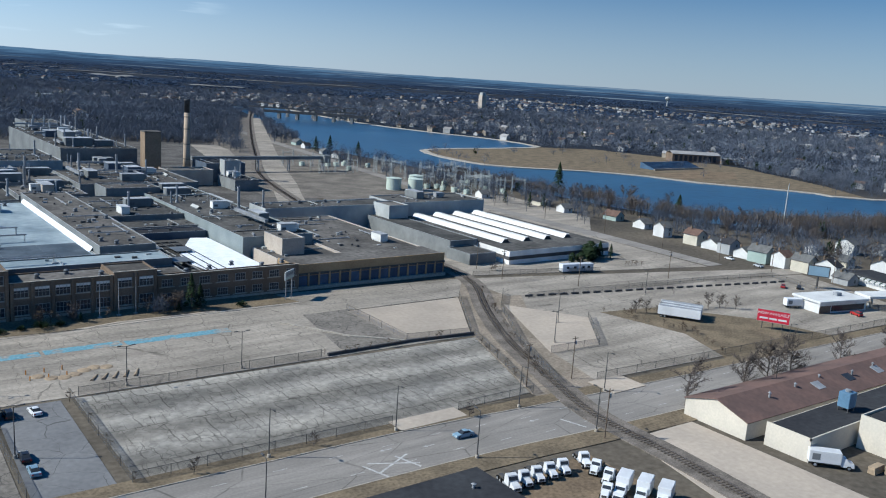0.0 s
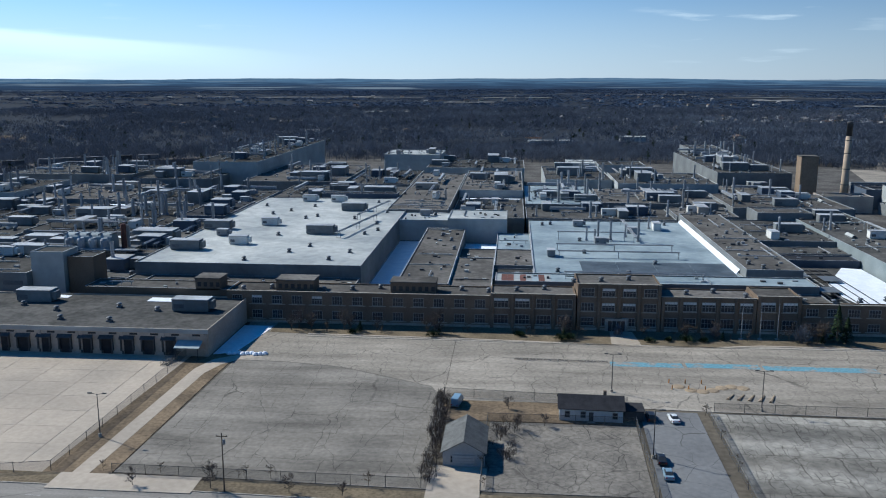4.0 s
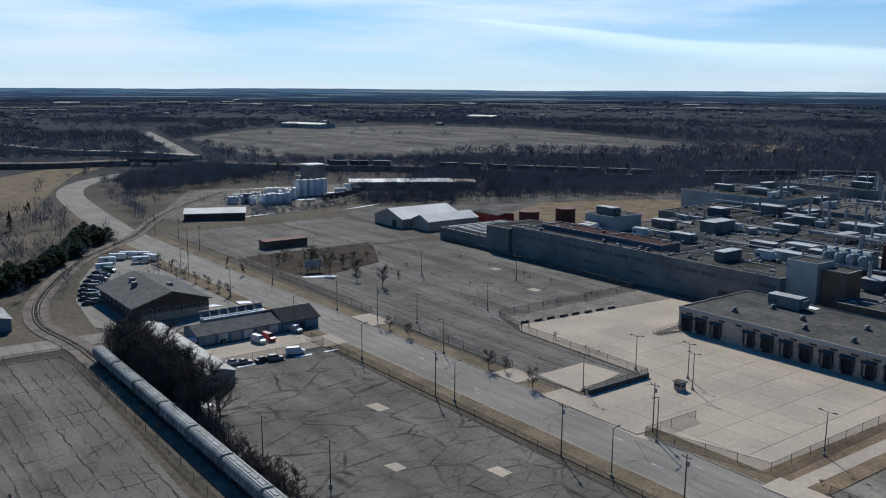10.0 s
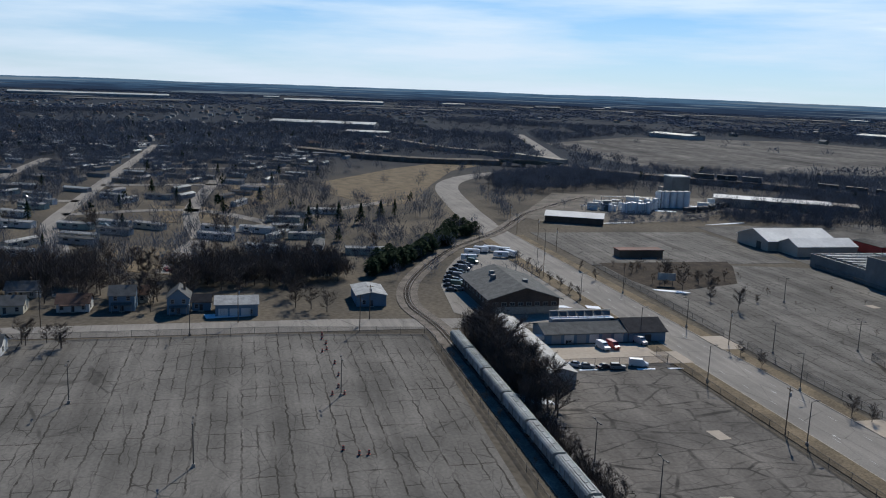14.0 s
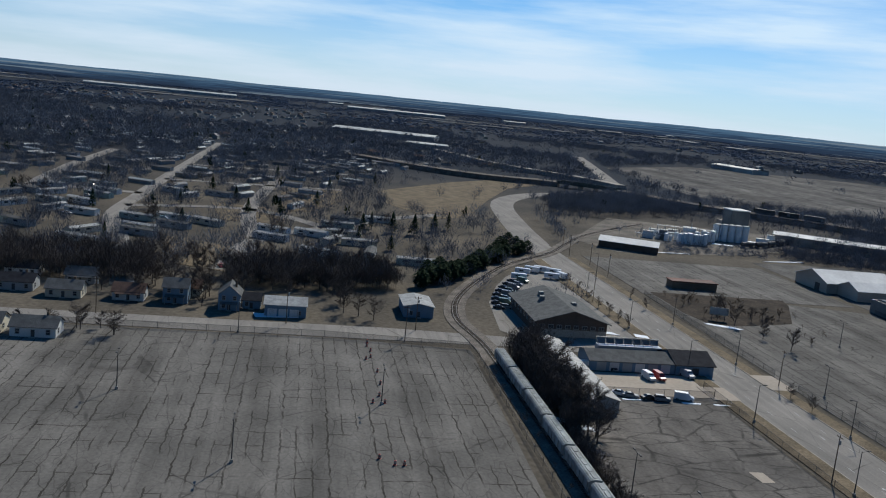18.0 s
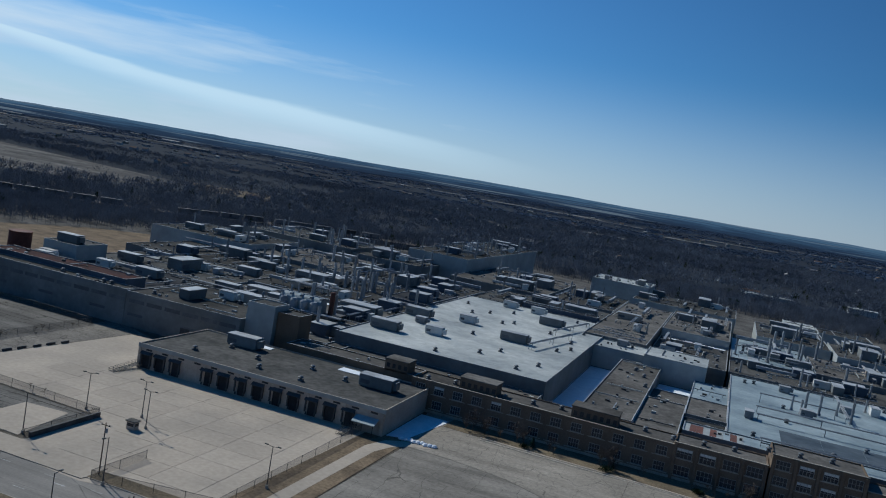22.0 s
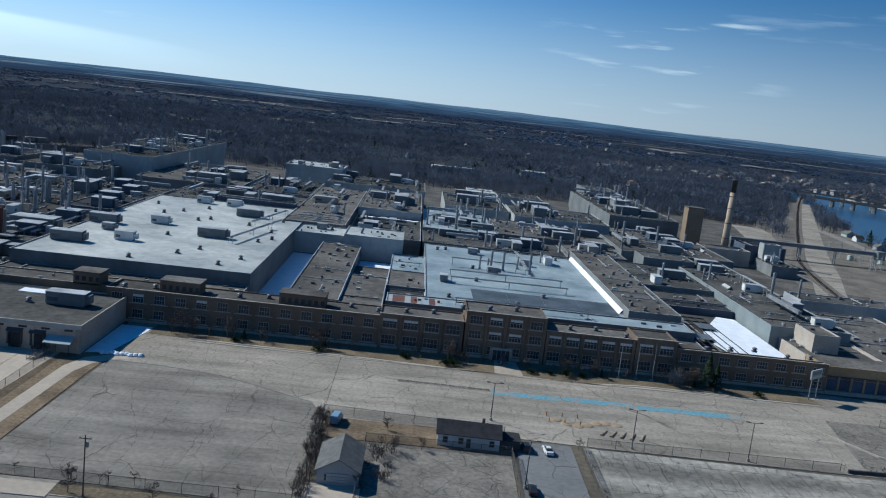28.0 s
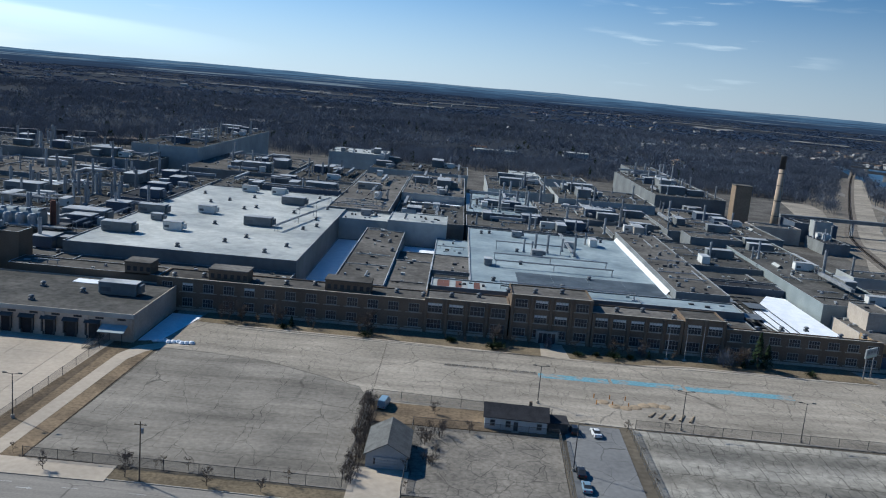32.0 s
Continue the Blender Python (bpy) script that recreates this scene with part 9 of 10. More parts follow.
for pts in ([(-310, -60), (-400, -80), (-464, -96), (-555, -98), (-692, -99), (-883, -99), (-1050, -99)], [(-520, -160), (-570, -165), (-641, -170), (-714, -174), (-850, -176)], [(-555, -98), (-562, -165)], [(-345, -30), (-420, -20), (-470, 15), (-520, 50), (-560, 90)], [(-420, -20), (-520, -30), (-700, -20)], [(-500, -97), (-520, -30), (-470, 15)], [(-640, -98), (-660, 30)], [(-760, -98), (-790, 40)]):
    ribbon(m, smoothline(pts, 12), 4.5, -4.5, -0.2, 0.16)
structure("homes_road", m, M_road, "grey lanes between the mobile homes", "road")
for k in range(22):
    x, y = HOME_PLACES[(k * 5) % len(HOME_PLACES)]
    car(x + 4.5, y - 6 + (k % 3), 62 + (k % 4) * 6, ("white", "grey", "blue", "red", "silver", "black")[k % 6], ("sedan", "suv", "van")[k % 3], ("white", "grey", "blue", "red", "silver", "black")[k % 6] + " car parked beside a mobile home")

# ---- the mill ----
e = thing("mill_tower", -571, 308, 0, "square grey mill tower with a white roof", "mill")
part("wall", Mb().bev(-6.5, 6.5, -7, 7, 0, 19, 0.15), M_greywall, e)
part("roof", Mb().bev(-6.8, 6.8, -7.3, 7.3, 19.004, 19.7, 0.1), M_paint, e)
part("annexe", Mb().bev(-17, -6.6, -6, 6, 0, 10, 0.15), M_tanwall, e)
M_silo = mat("white_silo_steel", (0.70, 0.72, 0.74), (0.56, 0.59, 0.62), scale=0.2, rough=0.5, grain=0.1, rnd=0.15)
sl = thing("silo", -542, 280.5, 0, "tall white steel silo with a domed top", "silo", "mill silos")
part("shell", Mb().lathe(0, 0, [(2.4, 0), (2.4, 11)], 18), M_silo, sl)
part("dome", Mb().lathe(0, 0, [(2.5, 11.004), (2.2, 11.5), (0.5, 12)], 18), M_white, sl)
part("ladder", Mb().box(2.45, 2.55, -0.3, 0.3, 0, 11.6), M_steel, sl)
for k in range(1, 5):
    copy_thing(sl, pose(-542 + 0.25 * k, 280.5 + 4.95 * k, 0, 0, 0, k * 40))
for k in range(4):
    copy_thing(sl, pose(-549, 283 + 4.9 * k, 0, 0, 0, k * 70) @ Matrix.Scale(0.9, 4))
tk = thing("process_tank", -514, 241.5, 0, "small white process tank with a pipe", "tank", "mill process tanks")
part("shell", Mb().lathe(0, 0, [(1.7, 0), (1.7, 6.2), (1.5, 6.6), (0.3, 7.0)], 14), M_silo, tk)
part("pipe", Mb().tube((1.75, 0, 0), (1.75, 0, 6.5), 0.12, n=6).tube((1.75, 0, 6.5), (0.3, 0, 7.3), 0.12, n=6), M_steel, tk)
part("footing", Mb().lathe(0, 0, [(2.0, -0.1), (2.0, 0.15)], 14), M_kerb, tk)
wr = random.Random(21)
for k in range(24):
    x, y = ((-514 + wr.uniform(-1, 1), 244.6 + 3.5 * k) if k < 5 else (-533 + wr.uniform(-1, 2), 262 + 3.6 * (k - 5)) if k < 9 else (wr.uniform(-536, -518), wr.uniform(232, 262)))
    copy_thing(tk, pose(x, y, 0, 0, 0, wr.uniform(0, 360)) @ Matrix.Scale(wr.uniform(0.9, 1.15) if k < 9 else wr.uniform(0.35, 0.8), 4))
for k, (x, y, l, d, h, w) in enumerate(((-532, 227, 7, 4, 4.5, 2), (-531, 237, 5, 5, 6, 0), (-546, 238, 9, 4, 4, 2), (-554, 254, 6, 5, 3.5, 1), (-562, 270, 9, 5, 5, 2), (-540, 246, 4, 3, 3.2, 2), (-524, 248, 4, 3, 3.5, 2), (-556, 296, 8, 5, 5.5, 1), (-538, 312, 8, 4, 4, 2), (-545, 322, 5, 4, 6, 2))):
    e = thing("mill_machine_house", x, y, 0, "small pale process house of the mill", "process plant", "mill machine houses", "", 62)
    part("casing", Mb().bev(-l / 2, l / 2, -d / 2, d / 2, 0, h, 0.1), (M_greywall, M_tanwall, M_silo)[w], e)
    part("roof", Mb().bev(-l / 2 - 0.2, l / 2 + 0.2, -d / 2 - 0.2, d / 2 + 0.2, h + 0.004, h + 0.25, 0.05), M_white, e)
    part("stack", Mb().lathe(1, 0, [(0.25, h + 0.26), (0.25, h + 3)], 8), M_steel, e)
    part("pipe", Mb().tube((-l / 2, -d / 2 - 0.4, h * 0.6), (l / 2 + 5, -d / 2 - 0.4, h * 0.6), 0.2), M_silo, e)
e = thing("pipe_bridge", -530, 262, 0, "white pipe bridge on steel legs between the tanks", "pipe rack")
for q in (0, 0.5, 1.0):
    part("pipe", Mb().tube((-24, -20 + q, 6.2), (-10, 34 + q, 6.2), 0.2), M_silo, e)
for q in range(5):
    part("leg", Mb().tube((-23 + 2.9 * q, -15 + 11.5 * q, 0), (-23 + 2.9 * q, -15 + 11.5 * q, 6), 0.15), M_steel, e)
for k, (x, y) in enumerate(((-517, 290), (-521, 302), (-530, 314), (-540, 327), (-550, 340))):
    e = thing("tank_wagon", x, y, 0, "dark rail tank wagon beside the mill", "rail wagon", "mill tank wagons", "", 128 if k > 1 else 110)
    part("frame", Mb().box(-5.6, 5.6, -1.2, 1.2, 0.9, 1.2), M_darkmetal, e)
    part("tank", Mb().tube((-5.2, 0, 2.6), (5.2, 0, 2.6), 1.4, n=14), M_darkmetal, e)
    part("hatch", Mb().lathe(0, 0, [(0.5, 3.9), (0.5, 4.4), (0.1, 4.45)], 10), M_steel, e)
    for q in (-4, 4):
        part("bogie", Mb().bev(q - 1.2, q + 1.2, -1.0, 1.0, 0.05, 0.896, 0.1), M_darkmetal, e)
for pts in ([(-470, 204), (-471, 214), (-473, 230), (-475, 229), (-473, 212)], [(-465, 272), (-468, 288), (-473, 304), (-475, 303), (-470, 286)], [(-552, 226), (-545, 232), (-541, 247), (-545, 246), (-551, 235)], [(-523, 268), (-519, 282), (-523, 284), (-527, 270)], [(-548, 306), (-541, 318), (-545, 320), (-551, 309)]):
    tagged(new("snow_patch", Mb().prism(pts, 0.05, 0.25).mesh("snow_patch", M_snow)), "thin streak of old snow on the ground by the mill", "snow", "snow patches")
e = thing("mill_shed", -478, 193, 0, "low shed with a pale pitched roof by the road", "shed", "", "", 65)
part("wall", Mb().house_body(-17, 17, -9, 9, 0, 4, 6, "x"), M_cedar, e)
part("roof", Mb().gable(-17, 17, -9, 9, 4.02, 6.02, 0.5, 0.2), M_paint, e)
e = thing("mill_warehouse", -540, 372, 0, "long tan warehouse with a white roof", "warehouse", "", "", 57)
part("wall", Mb().house_body(-44, 34, -12, 12, 0, 6, 7.2, "x"), M_tanwall, e)
part("roof", Mb().gable(-44, 34, -12, 12, 6.02, 7.22, 0.5, 0.25), M_paint, e)
part("wing", Mb().box(34.01, 52, -9, 10, 0, 6), M_tanwall, e)
part("door", Mb().box(-5, -1, -12.1, -12.004, 0, 4), M_darkmetal, e)
lot("mill_yard", [(-620, 230), (-500, 165), (-462, 180), (-480, 260), (-520, 330), (-590, 370)], M_yard, "pale stained yard round the mill", 0.03, "ground")
# railway bridge over the bending road
pa, pb = EMB[cut[0]], EMB[cut[-1]]
span = (pb - pa).length
e = thing("overpass", (pa.x + pb.x) / 2, (pa.y + pb.y) / 2, 0, "dark green steel railway bridge over the road", "bridge", "", "", math.degrees(math.atan2(pb.y - pa.y, pb.x - pa.x)))
M_girder = mat("dark_green_girder", (0.05, 0.075, 0.07), (0.035, 0.05, 0.048), scale=0.3, rough=0.6, grain=0.2)
part("deck", Mb().box(-span / 2, span / 2, -6, 6, 4.2, 5.0), M_kerb, e)
for q in (-6.2, 6.2):
    part("girder", Mb().box(-span / 2, span / 2, q - 0.15, q + 0.15, 3.6, 6.6), M_girder, e)
for k in range(4):
    part("pier", Mb().bev(-span / 2 + span * (k + 0.5) / 4 - 0.8, -span / 2 + span * (k + 0.5) / 4 + 0.8, -5, 5, 0, 4.196, 0.1), M_kerb, e)
m = Mb()
ribbon(m, smoothline([(-1250, 190), (-1052, 242), (-984, 291), (-930, 322), (-880, 338)], 15), 6, -6, -0.2, 5.2)
structure("highway_ramp", m, M_kerb, "pale raised road running behind the railway bridge", "road")

# ---- the electric substation ----
M_gantry = mat("pale_galvanised_lattice", (0.36, 0.38, 0.37), (0.26, 0.28, 0.275), scale=0.3, rough=0.6, grain=0.12)
gt = thing("substation_gantry", 340, 500, 0, "bare lattice steel gantry of the substation", "gantry", "substation gantries")
for x in (-6, 6):
    tw = Mb()
    for q in ((-0.6, -0.6), (0.6, -0.6), (0.6, 0.6), (-0.6, 0.6)):
        tw.tube((x + q[0], q[1], 0), (x + q[0] * 0.4, q[1] * 0.4, 13), 0.09, n=4)
    for k in range(6):
        tw.tube((x - 0.6, -0.6, k * 2), (x + 0.6, -0.6, k * 2 + 2), 0.06, n=4)
    part("lattice_leg", tw, M_gantry, gt)
part("beam", Mb().box(-6.5, 6.5, -0.35, -0.2, 10.6, 10.75).box(-6.5, 6.5, 0.2, 0.35, 10.6, 10.75).box(-6.5, 6.5, -0.1, 0.1, 11.4, 11.55), M_gantry, gt)
gr = random.Random(5)
for k in range(44):
    copy_thing(gt, pose(gr.uniform(336, 398) if k > 14 else gr.uniform(300, 370), gr.uniform(425, 520) if k > 14 else gr.uniform(530, 600), 0, 0, 0, gr.choice((20, 110))) @ Matrix.Scale(gr.uniform(0.6, 1.05), 4))
for k in range(18):
    x, y = (gr.uniform(336, 396), gr.uniform(430, 500)) if k > 6 else (gr.uniform(300, 365), gr.uniform(550, 600))
    e = thing("transformer", x, y, 0, "grey-green transformer with cooling fins", "transformer", "transformers", "", 20)
    part("tank", Mb().bev(-1.8, 1.8, -1.2, 1.2, 0.3, 3.2, 0.1), M_tankgreen, e)
    part("base", Mb().box(-2, 2, -1.4, 1.4, 0, 0.296), M_kerb, e)
    part("cooler", Mb().box(-1.5, 1.5, -1.7, -1.21, 0.6, 2.8), M_tankgreen, e)
    part("bushing", Mb().lathe(0, 0, [(0.15, 3.2), (0.2, 3.6), (0.1, 4.4)], 8), M_kerb, e)


# ---- poles ----
def lamp_pole(h, label, twin=False):
    e = thing("lamp_pole", 0, 0, 0, label, "lamp post", "lamp posts")
    part("foot", Mb().lathe(0, 0, [(0.4, 0), (0.35, 0.7), (0.2, 0.75)], 10), M_kerb, e)
    part("shaft", Mb().tube((0, 0, 0.7), (0, 0, h), 0.13, 0.08, 8), M_darkmetal, e)
    for s in ((-1, 1) if twin else (1,)):
        part("arm", Mb().tube((0, 0, h - 0.15), (s * 1.6, 0, h + 0.15), 0.06), M_darkmetal, e)
        part("lamp_head", Mb().bev(s * 1.6 - 0.45, s * 1.6 + 0.45, -0.2, 0.2, h + 0.05, h + 0.25, 0.05), M_darkmetal, e)
    return e


def utility_pole(h):
    e = thing("utility_pole", 0, 0, 0, "weathered wooden utility pole with a crossarm", "utility pole", "utility poles")
    part("shaft", Mb().tube((0, 0, 0), (0, 0, h), 0.15, 0.1, 8), M_wood, e)
    part("crossarm", Mb().box(-1.1, 1.1, -0.06, 0.06, h - 0.68, h - 0.54), M_wood, e)
    for x in (-0.95, 0.95):
        part("insulator", Mb().lathe(x, 0, [(0.06, h - 0.52), (0.1, h - 0.4), (0.05, h - 0.25)], 8), M_kerb, e)
    part("transformer_can", Mb().lathe(0.38, 0, [(0.22, h - 2.2), (0.25, h - 2.1), (0.25, h - 1.3), (0.1, h - 1.2)], 10), M_steel, e)
    return e


def spread(proto, places):
    for k, (x, y, t) in enumerate(places):
        mm = pose(x, y, 0.05, 0, 0, t)
        if k == 0:
            proto.matrix_basis = mm
        else:
            copy_thing(proto, mm)


spread(lamp_pole(10.2, "tall dark lamp post with one arm"), [(x, y, t) for x, y, t in ((-112, 142.5, -90), (-106, 121.5, 90), (-157, 122, 90), (-190, 143.5, -90), (-199, 121.5, 90), (-251, 143.5, -90), (70, 142, -90), (99, 141, -90), (132, 138.5, -90), (106, 122, 90), (138, 119.5, 90), (60, 122.5, 90), (159, 136.5, -90), (-300, 143, -90), (-340, 121.5, 90), (-290, 121.5, 90), (-240, 121.5, 90), (-390, 143, -90), (29.2, 164, 0), (196, 112.5, 90), (232, 131, -90), (270, 112, 90))])
spread(lamp_pole(9.6, "parking lot lamp post with twin heads", True), [(-86.5, 165, 0), (-128, 176, 0), (-147, 176.5, 20), (-220, 185, 0), (-221, 156, 0), (-144, 153, 0), (-154, 70, 0), (-201, 23, 0), (-204, -40, 0), (-165, -10, 0), (58, 191.5, 0), (86, 191, 0), (25, 201, 0), (192, 187, 0), (176, 172, 0), (-280, 200, 0), (-250, 225, 0), (-134, 182, 0), (-135, 75, 0), (250, 200, 0), (-257.6, -16, 0)])
spread(utility_pole(11.5), [(-88, 120.6, 0), (-119, 120.6, 0), (-163, 120.6, 0), (-230, 146.5, 0), (-330, 121, 0), (-438, 144, 20), (143, 148, 0), (137, 116, 0), (158, 147, 0), (-116, 146, 0), (-52, 143, 0), (-20, 120, 0), (-270.5, -60, 90), (-270.5, -2, 90), (-271, 40, 90), (-270.5, -120, 90), (-257.5, 35, 90), (337, 230, 90), (336, 262, 90), (336, 300, 90), (336, 345, 90), (337, 390, 90), (340, 205, 90), (346, 180, 90), (282, 215, 0), (235, 220, 0), (216, 258, 0), (-470, 150, 30), (-520, 160, 20), (-580, 168, 20), (-415, 148, 0), (-385, 147, 0), (300, 118, 0), (214, 240, 0)])
for k, (x, y) in enumerate(((67.5, 247.5), (73, 248), (78, 248.2))):
    e = thing("flagpole", x, y, 0, "slim bare flagpole before the brick entrance", "flagpole", "flagpoles")
    part("mast", Mb().tube((0, 0, 0), (0, 0, 11), 0.12, 0.06, 8), M_steel, e)
    part("base", Mb().bev(-0.6, 0.6, -0.6, 0.6, 0, 0.3, 0.04), M_kerb, e)

# ---- traffic barrels on the empty lot ----
def barrel(m, label):
    e = tagged(new("traffic_barrel", Mb().lathe(0, 0, [(0.42, 0), (0.42, 0.08), (0.3, 0.1), (0.28, 0.55), (0.25, 1.0), (0.1, 1.05)], 12).mesh("traffic_barrel", m)), label, "traffic barrel", "barrels on the empty lot")
    part("stripe", Mb().lathe(0, 0, [(0.30, 0.32), (0.29, 0.5)], 12).lathe(0, 0, [(0.28, 0.66), (0.27, 0.84)], 12), M_kerb, e, "pale reflective stripe")
    part("handle", Mb().box(-0.12, 0.12, -0.03, 0.03, 1.05, 1.17), M_darkmetal, e)
    return e


spread(barrel(mat("faded_red_plastic", (0.34, 0.07, 0.05), (0.26, 0.05, 0.04), rough=0.6), "faded red traffic barrel on the cracked lot"), [(-254, 23, 0), (-250, 22.6, 30), (-245, 23.4, 0), (-239, 23, 0), (-237, 21.6, 0), (-226, 24, 0), (-216, 24, 0), (-207, 23, 0), (-202, 21, 0), (-202, 24, 0), (-169, 20, 0), (-166, 23, 0), (-166, 25, 0)])

# ---- chain-link fences ----
M_link = bpy.data.materials.new("chain_link")
M_link.use_nodes = True
ln, ll = M_link.node_tree.nodes, M_link.node_tree.links
lb = ln["Principled BSDF"]
lb.inputs["Base Color"].default_value = (0.10, 0.095, 0.09, 1)
lb.inputs["Roughness"].default_value = 0.7
lt = ln.new("ShaderNodeBsdfTransparent")
lm = ln.new("ShaderNodeMixShader")
lm.inputs[0].default_value = 0.33
ll.new(lt.outputs[0], lm.inputs[1])
ll.new(lb.outputs[0], lm.inputs[2])
ll.new(lm.outputs[0], ln["Material Output"].inputs["Surface"])
POST = Mb().tube((0, 0, 0), (0, 0, 2.25), 0.06, 0.06, 6).mesh("post", M_darkmetal)


def fence(pts, label="grey chain-link fence with steel posts", h=2.1, step=7.0):
    e = thing("chain_link_fence", 0, 0, 0.05, label, "fence", "chain-link fences")
    for i in range(len(pts) - 1):
        a, b = Vector(pts[i]), Vector(pts[i + 1])
        d = b - a
        n = max(1, round(d.length / step))
        for k in range(n + (i == len(pts) - 2)):
            p = a + d * (k / n)
            put("post", POST, e, "", pose(p.x, p.y, 0))
        part("top_rail", Mb().tube((a.x, a.y, h), (b.x, b.y, h), 0.045, n=5), M_darkmetal, e)
        w = Vector((-d.y, d.x)).normalized() * 0.012
        part("mesh_panel", Mb().add([(a.x + w.x, a.y + w.y, 0.05), (b.x + w.x, b.y + w.y, 0.05), (b.x + w.x, b.y + w.y, h), (a.x + w.x, a.y + w.y, h)], [(0, 1, 2, 3)]), M_link, e)


fence([(45.2, 189.5), (44.6, 144.2), (100, 143.9)])
fence([(118, 143.6), (141.5, 143.8), (158, 187.3)])
fence([(47, 190), (108, 190)])
fence([(-76, 148.4), (-16, 147.3), (-15.4, 195), (27.5, 191.8)])
fence([(-115, 160), (-115.5, 143), (-88.4, 148.6), (-88, 205), (-88.4, 219)])
fence([(-194, 177.2), (-141.6, 175), (-141.6, 151)])
fence([(-225, 119.6), (-160, 119.2), (-60, 118.2), (60, 117)])
fence([(-350, 151.5), (-240, 150.8)])
fence([(-226, 150.5), (-168, 150.6)])
fence([(-195, 178), (-211.5, 183), (-211.5, 250.5), (-340, 257)])
fence([(-256.6, -110), (-257.2, 10), (-252.6, 54.6), (-243, 56)])
fence([(-240, 55.6), (-160, 55), (-60, 54)], "low rusty chain-link fence along the siding", 1.6)
fence([(163.5, 143.2), (215, 140.5), (330, 134.2)])
fence([(152, 146), (166, 176), (186, 208), (199, 222)])
fence([(168, 165), (187, 164.2), (206, 187)], "grey chain-link fence round the concrete pad")
fence([(137, 226), (136.8, 192), (158, 189), (181.5, 225)], "grey chain-link fence round the concrete pad")
fence([(206, 248), (240, 240), (262, 234)])
fence([(27.6, 146.5), (28, 180)])
fence([(-5, 147), (-4.5, 180), (27.6, 180)])
fence([(-216.6, 66.5), (-216.2, 118.6)])
fence([(204, 214), (292, 205), (330, 198), (318, 140)])

# ---- near trees ----
def bare_tree(seed, h, spreadw, twigs):
    """A trunk that divides into limbs, and a crown of fine twigs."""
    r = random.Random(seed)
    limbs, tw = Mb(), Mb()

    def twig(p, d, l):
        u = d.orthogonal().normalized() * 0.036
        w = d.cross(u)
        tw.add([p + u, p - u, p + d * l, p + w], [(0, 1, 2), (1, 3, 2), (3, 0, 2)])
        for _ in range(2):
            m1 = p + d * l * r.uniform(0.3, 0.8)
            sd = (d + Vector((r.uniform(-1, 1), r.uniform(-1, 1), r.uniform(-0.4, 0.9)))).normalized()
            tw.add([m1 + u * 0.8, m1 - u * 0.8, m1 + sd * l * 0.55], [(0, 1, 2)])

    def branch(p, d, l, rad, level):
        n = 3
        for k in range(n):
            q = p + d * (l / n)
            limbs.tube(p, q, rad * (1 - k / n * 0.6), rad * (1 - (k + 1) / n * 0.6), 4 if level < 2 else 3, 0, False)
            p = q
            d = (d + Vector((r.uniform(-1, 1), r.uniform(-1, 1), r.uniform(-0.3, 0.7))) * 0.22).normalized()
            if level < 2:
                for _ in range(2):
                    t = (d * 0.7 + Vector((r.uniform(-1, 1), r.uniform(-1, 1), r.uniform(-0.3, 0.7))) * spreadw).normalized()
                    branch(p, t, l * r.uniform(0.4, 0.6), rad * 0.45, level + 1)
            for _ in range(twigs // 2):
                t = (d * 0.5 + Vector((r.uniform(-1, 1), r.uniform(-1, 1), r.uniform(-0.5, 0.9)))).normalized()
                twig(p - d * (l / n) * r.random(), t, h * r.uniform(0.05, 0.11))

    top = Vector((0, 0, 0))
    lean = Vector((r.uniform(-0.05, 0.05), r.uniform(-0.05, 0.05), 1)).normalized()
    steps = 8 if h > 4 else 4
    for k in range(steps):
        q = top + (lean + Vector((r.uniform(-1, 1), r.uniform(-1, 1), 0)) * 0.07) * (h * 0.78 / steps)
        limbs.tube(top, q, h * 0.022 * (1 - k / steps * 0.75), h * 0.022 * (1 - (k + 1) / steps * 0.75), 6, 0, False)
        top = q
        if k >= 1:
            for _ in range(2 if k < steps - 1 else 3):
                a = r.uniform(0, 6.283)
                t = Vector((math.cos(a) * spreadw, math.sin(a) * spreadw, r.uniform(0.35, 0.8))).normalized()
                branch(top, t, h * r.uniform(0.26, 0.38) * (1.05 - 0.45 * abs(k / steps - 0.4)), h * 0.009, 1)
    zmax = max(v[2] for v in tw.v)
    k = h / zmax
    for q in (limbs, tw):
        q.v = [(x * k, y * k, z * k) for x, y, z in q.v]
    if h < 4:
        limbs.add(tw.v, tw.f)
        return tagged(new("bare_shrub", limbs.mesh("bare_shrub", M_brush)), "leafless brown shrub with many thin stems", "shrub", "bare shrubs")
    e = tagged(new("bare_tree", limbs.mesh("bare_tree", M_bark)), "leafless tree with a fine brown crown", "tree", "bare trees")
    part("crown", tw, M_bark, e)
    return e


CON = []
TREES = [[bare_tree(s, 10, w, tw), False] for s, w, tw in ((1, 0.8, 7), (2, 0.95, 7), (3, 1.1, 7), (4, 0.7, 7), (5, 1.0, 7))]
BUSH = [[bare_tree(s, 3.0, w, 2), False] for s, w in ((21, 1.3), (22, 1.6), (23, 1.1))]
tr = random.Random(31)


def plant(pool, x, y, s, z=0.05):
    q = tr.choice(pool)
    s *= 1.1 if pool is CON and x < -330 else 1.0
    mm = pose(x, y, z, 0, 0, tr.uniform(0, 360)) @ Matrix.Scale(s, 4)
    if not q[1]:
        q[1] = True
        q[0].matrix_basis = mm
        return q[0]
    o = copy_thing(q[0], mm)
    o.matrix_basis = mm
    return o


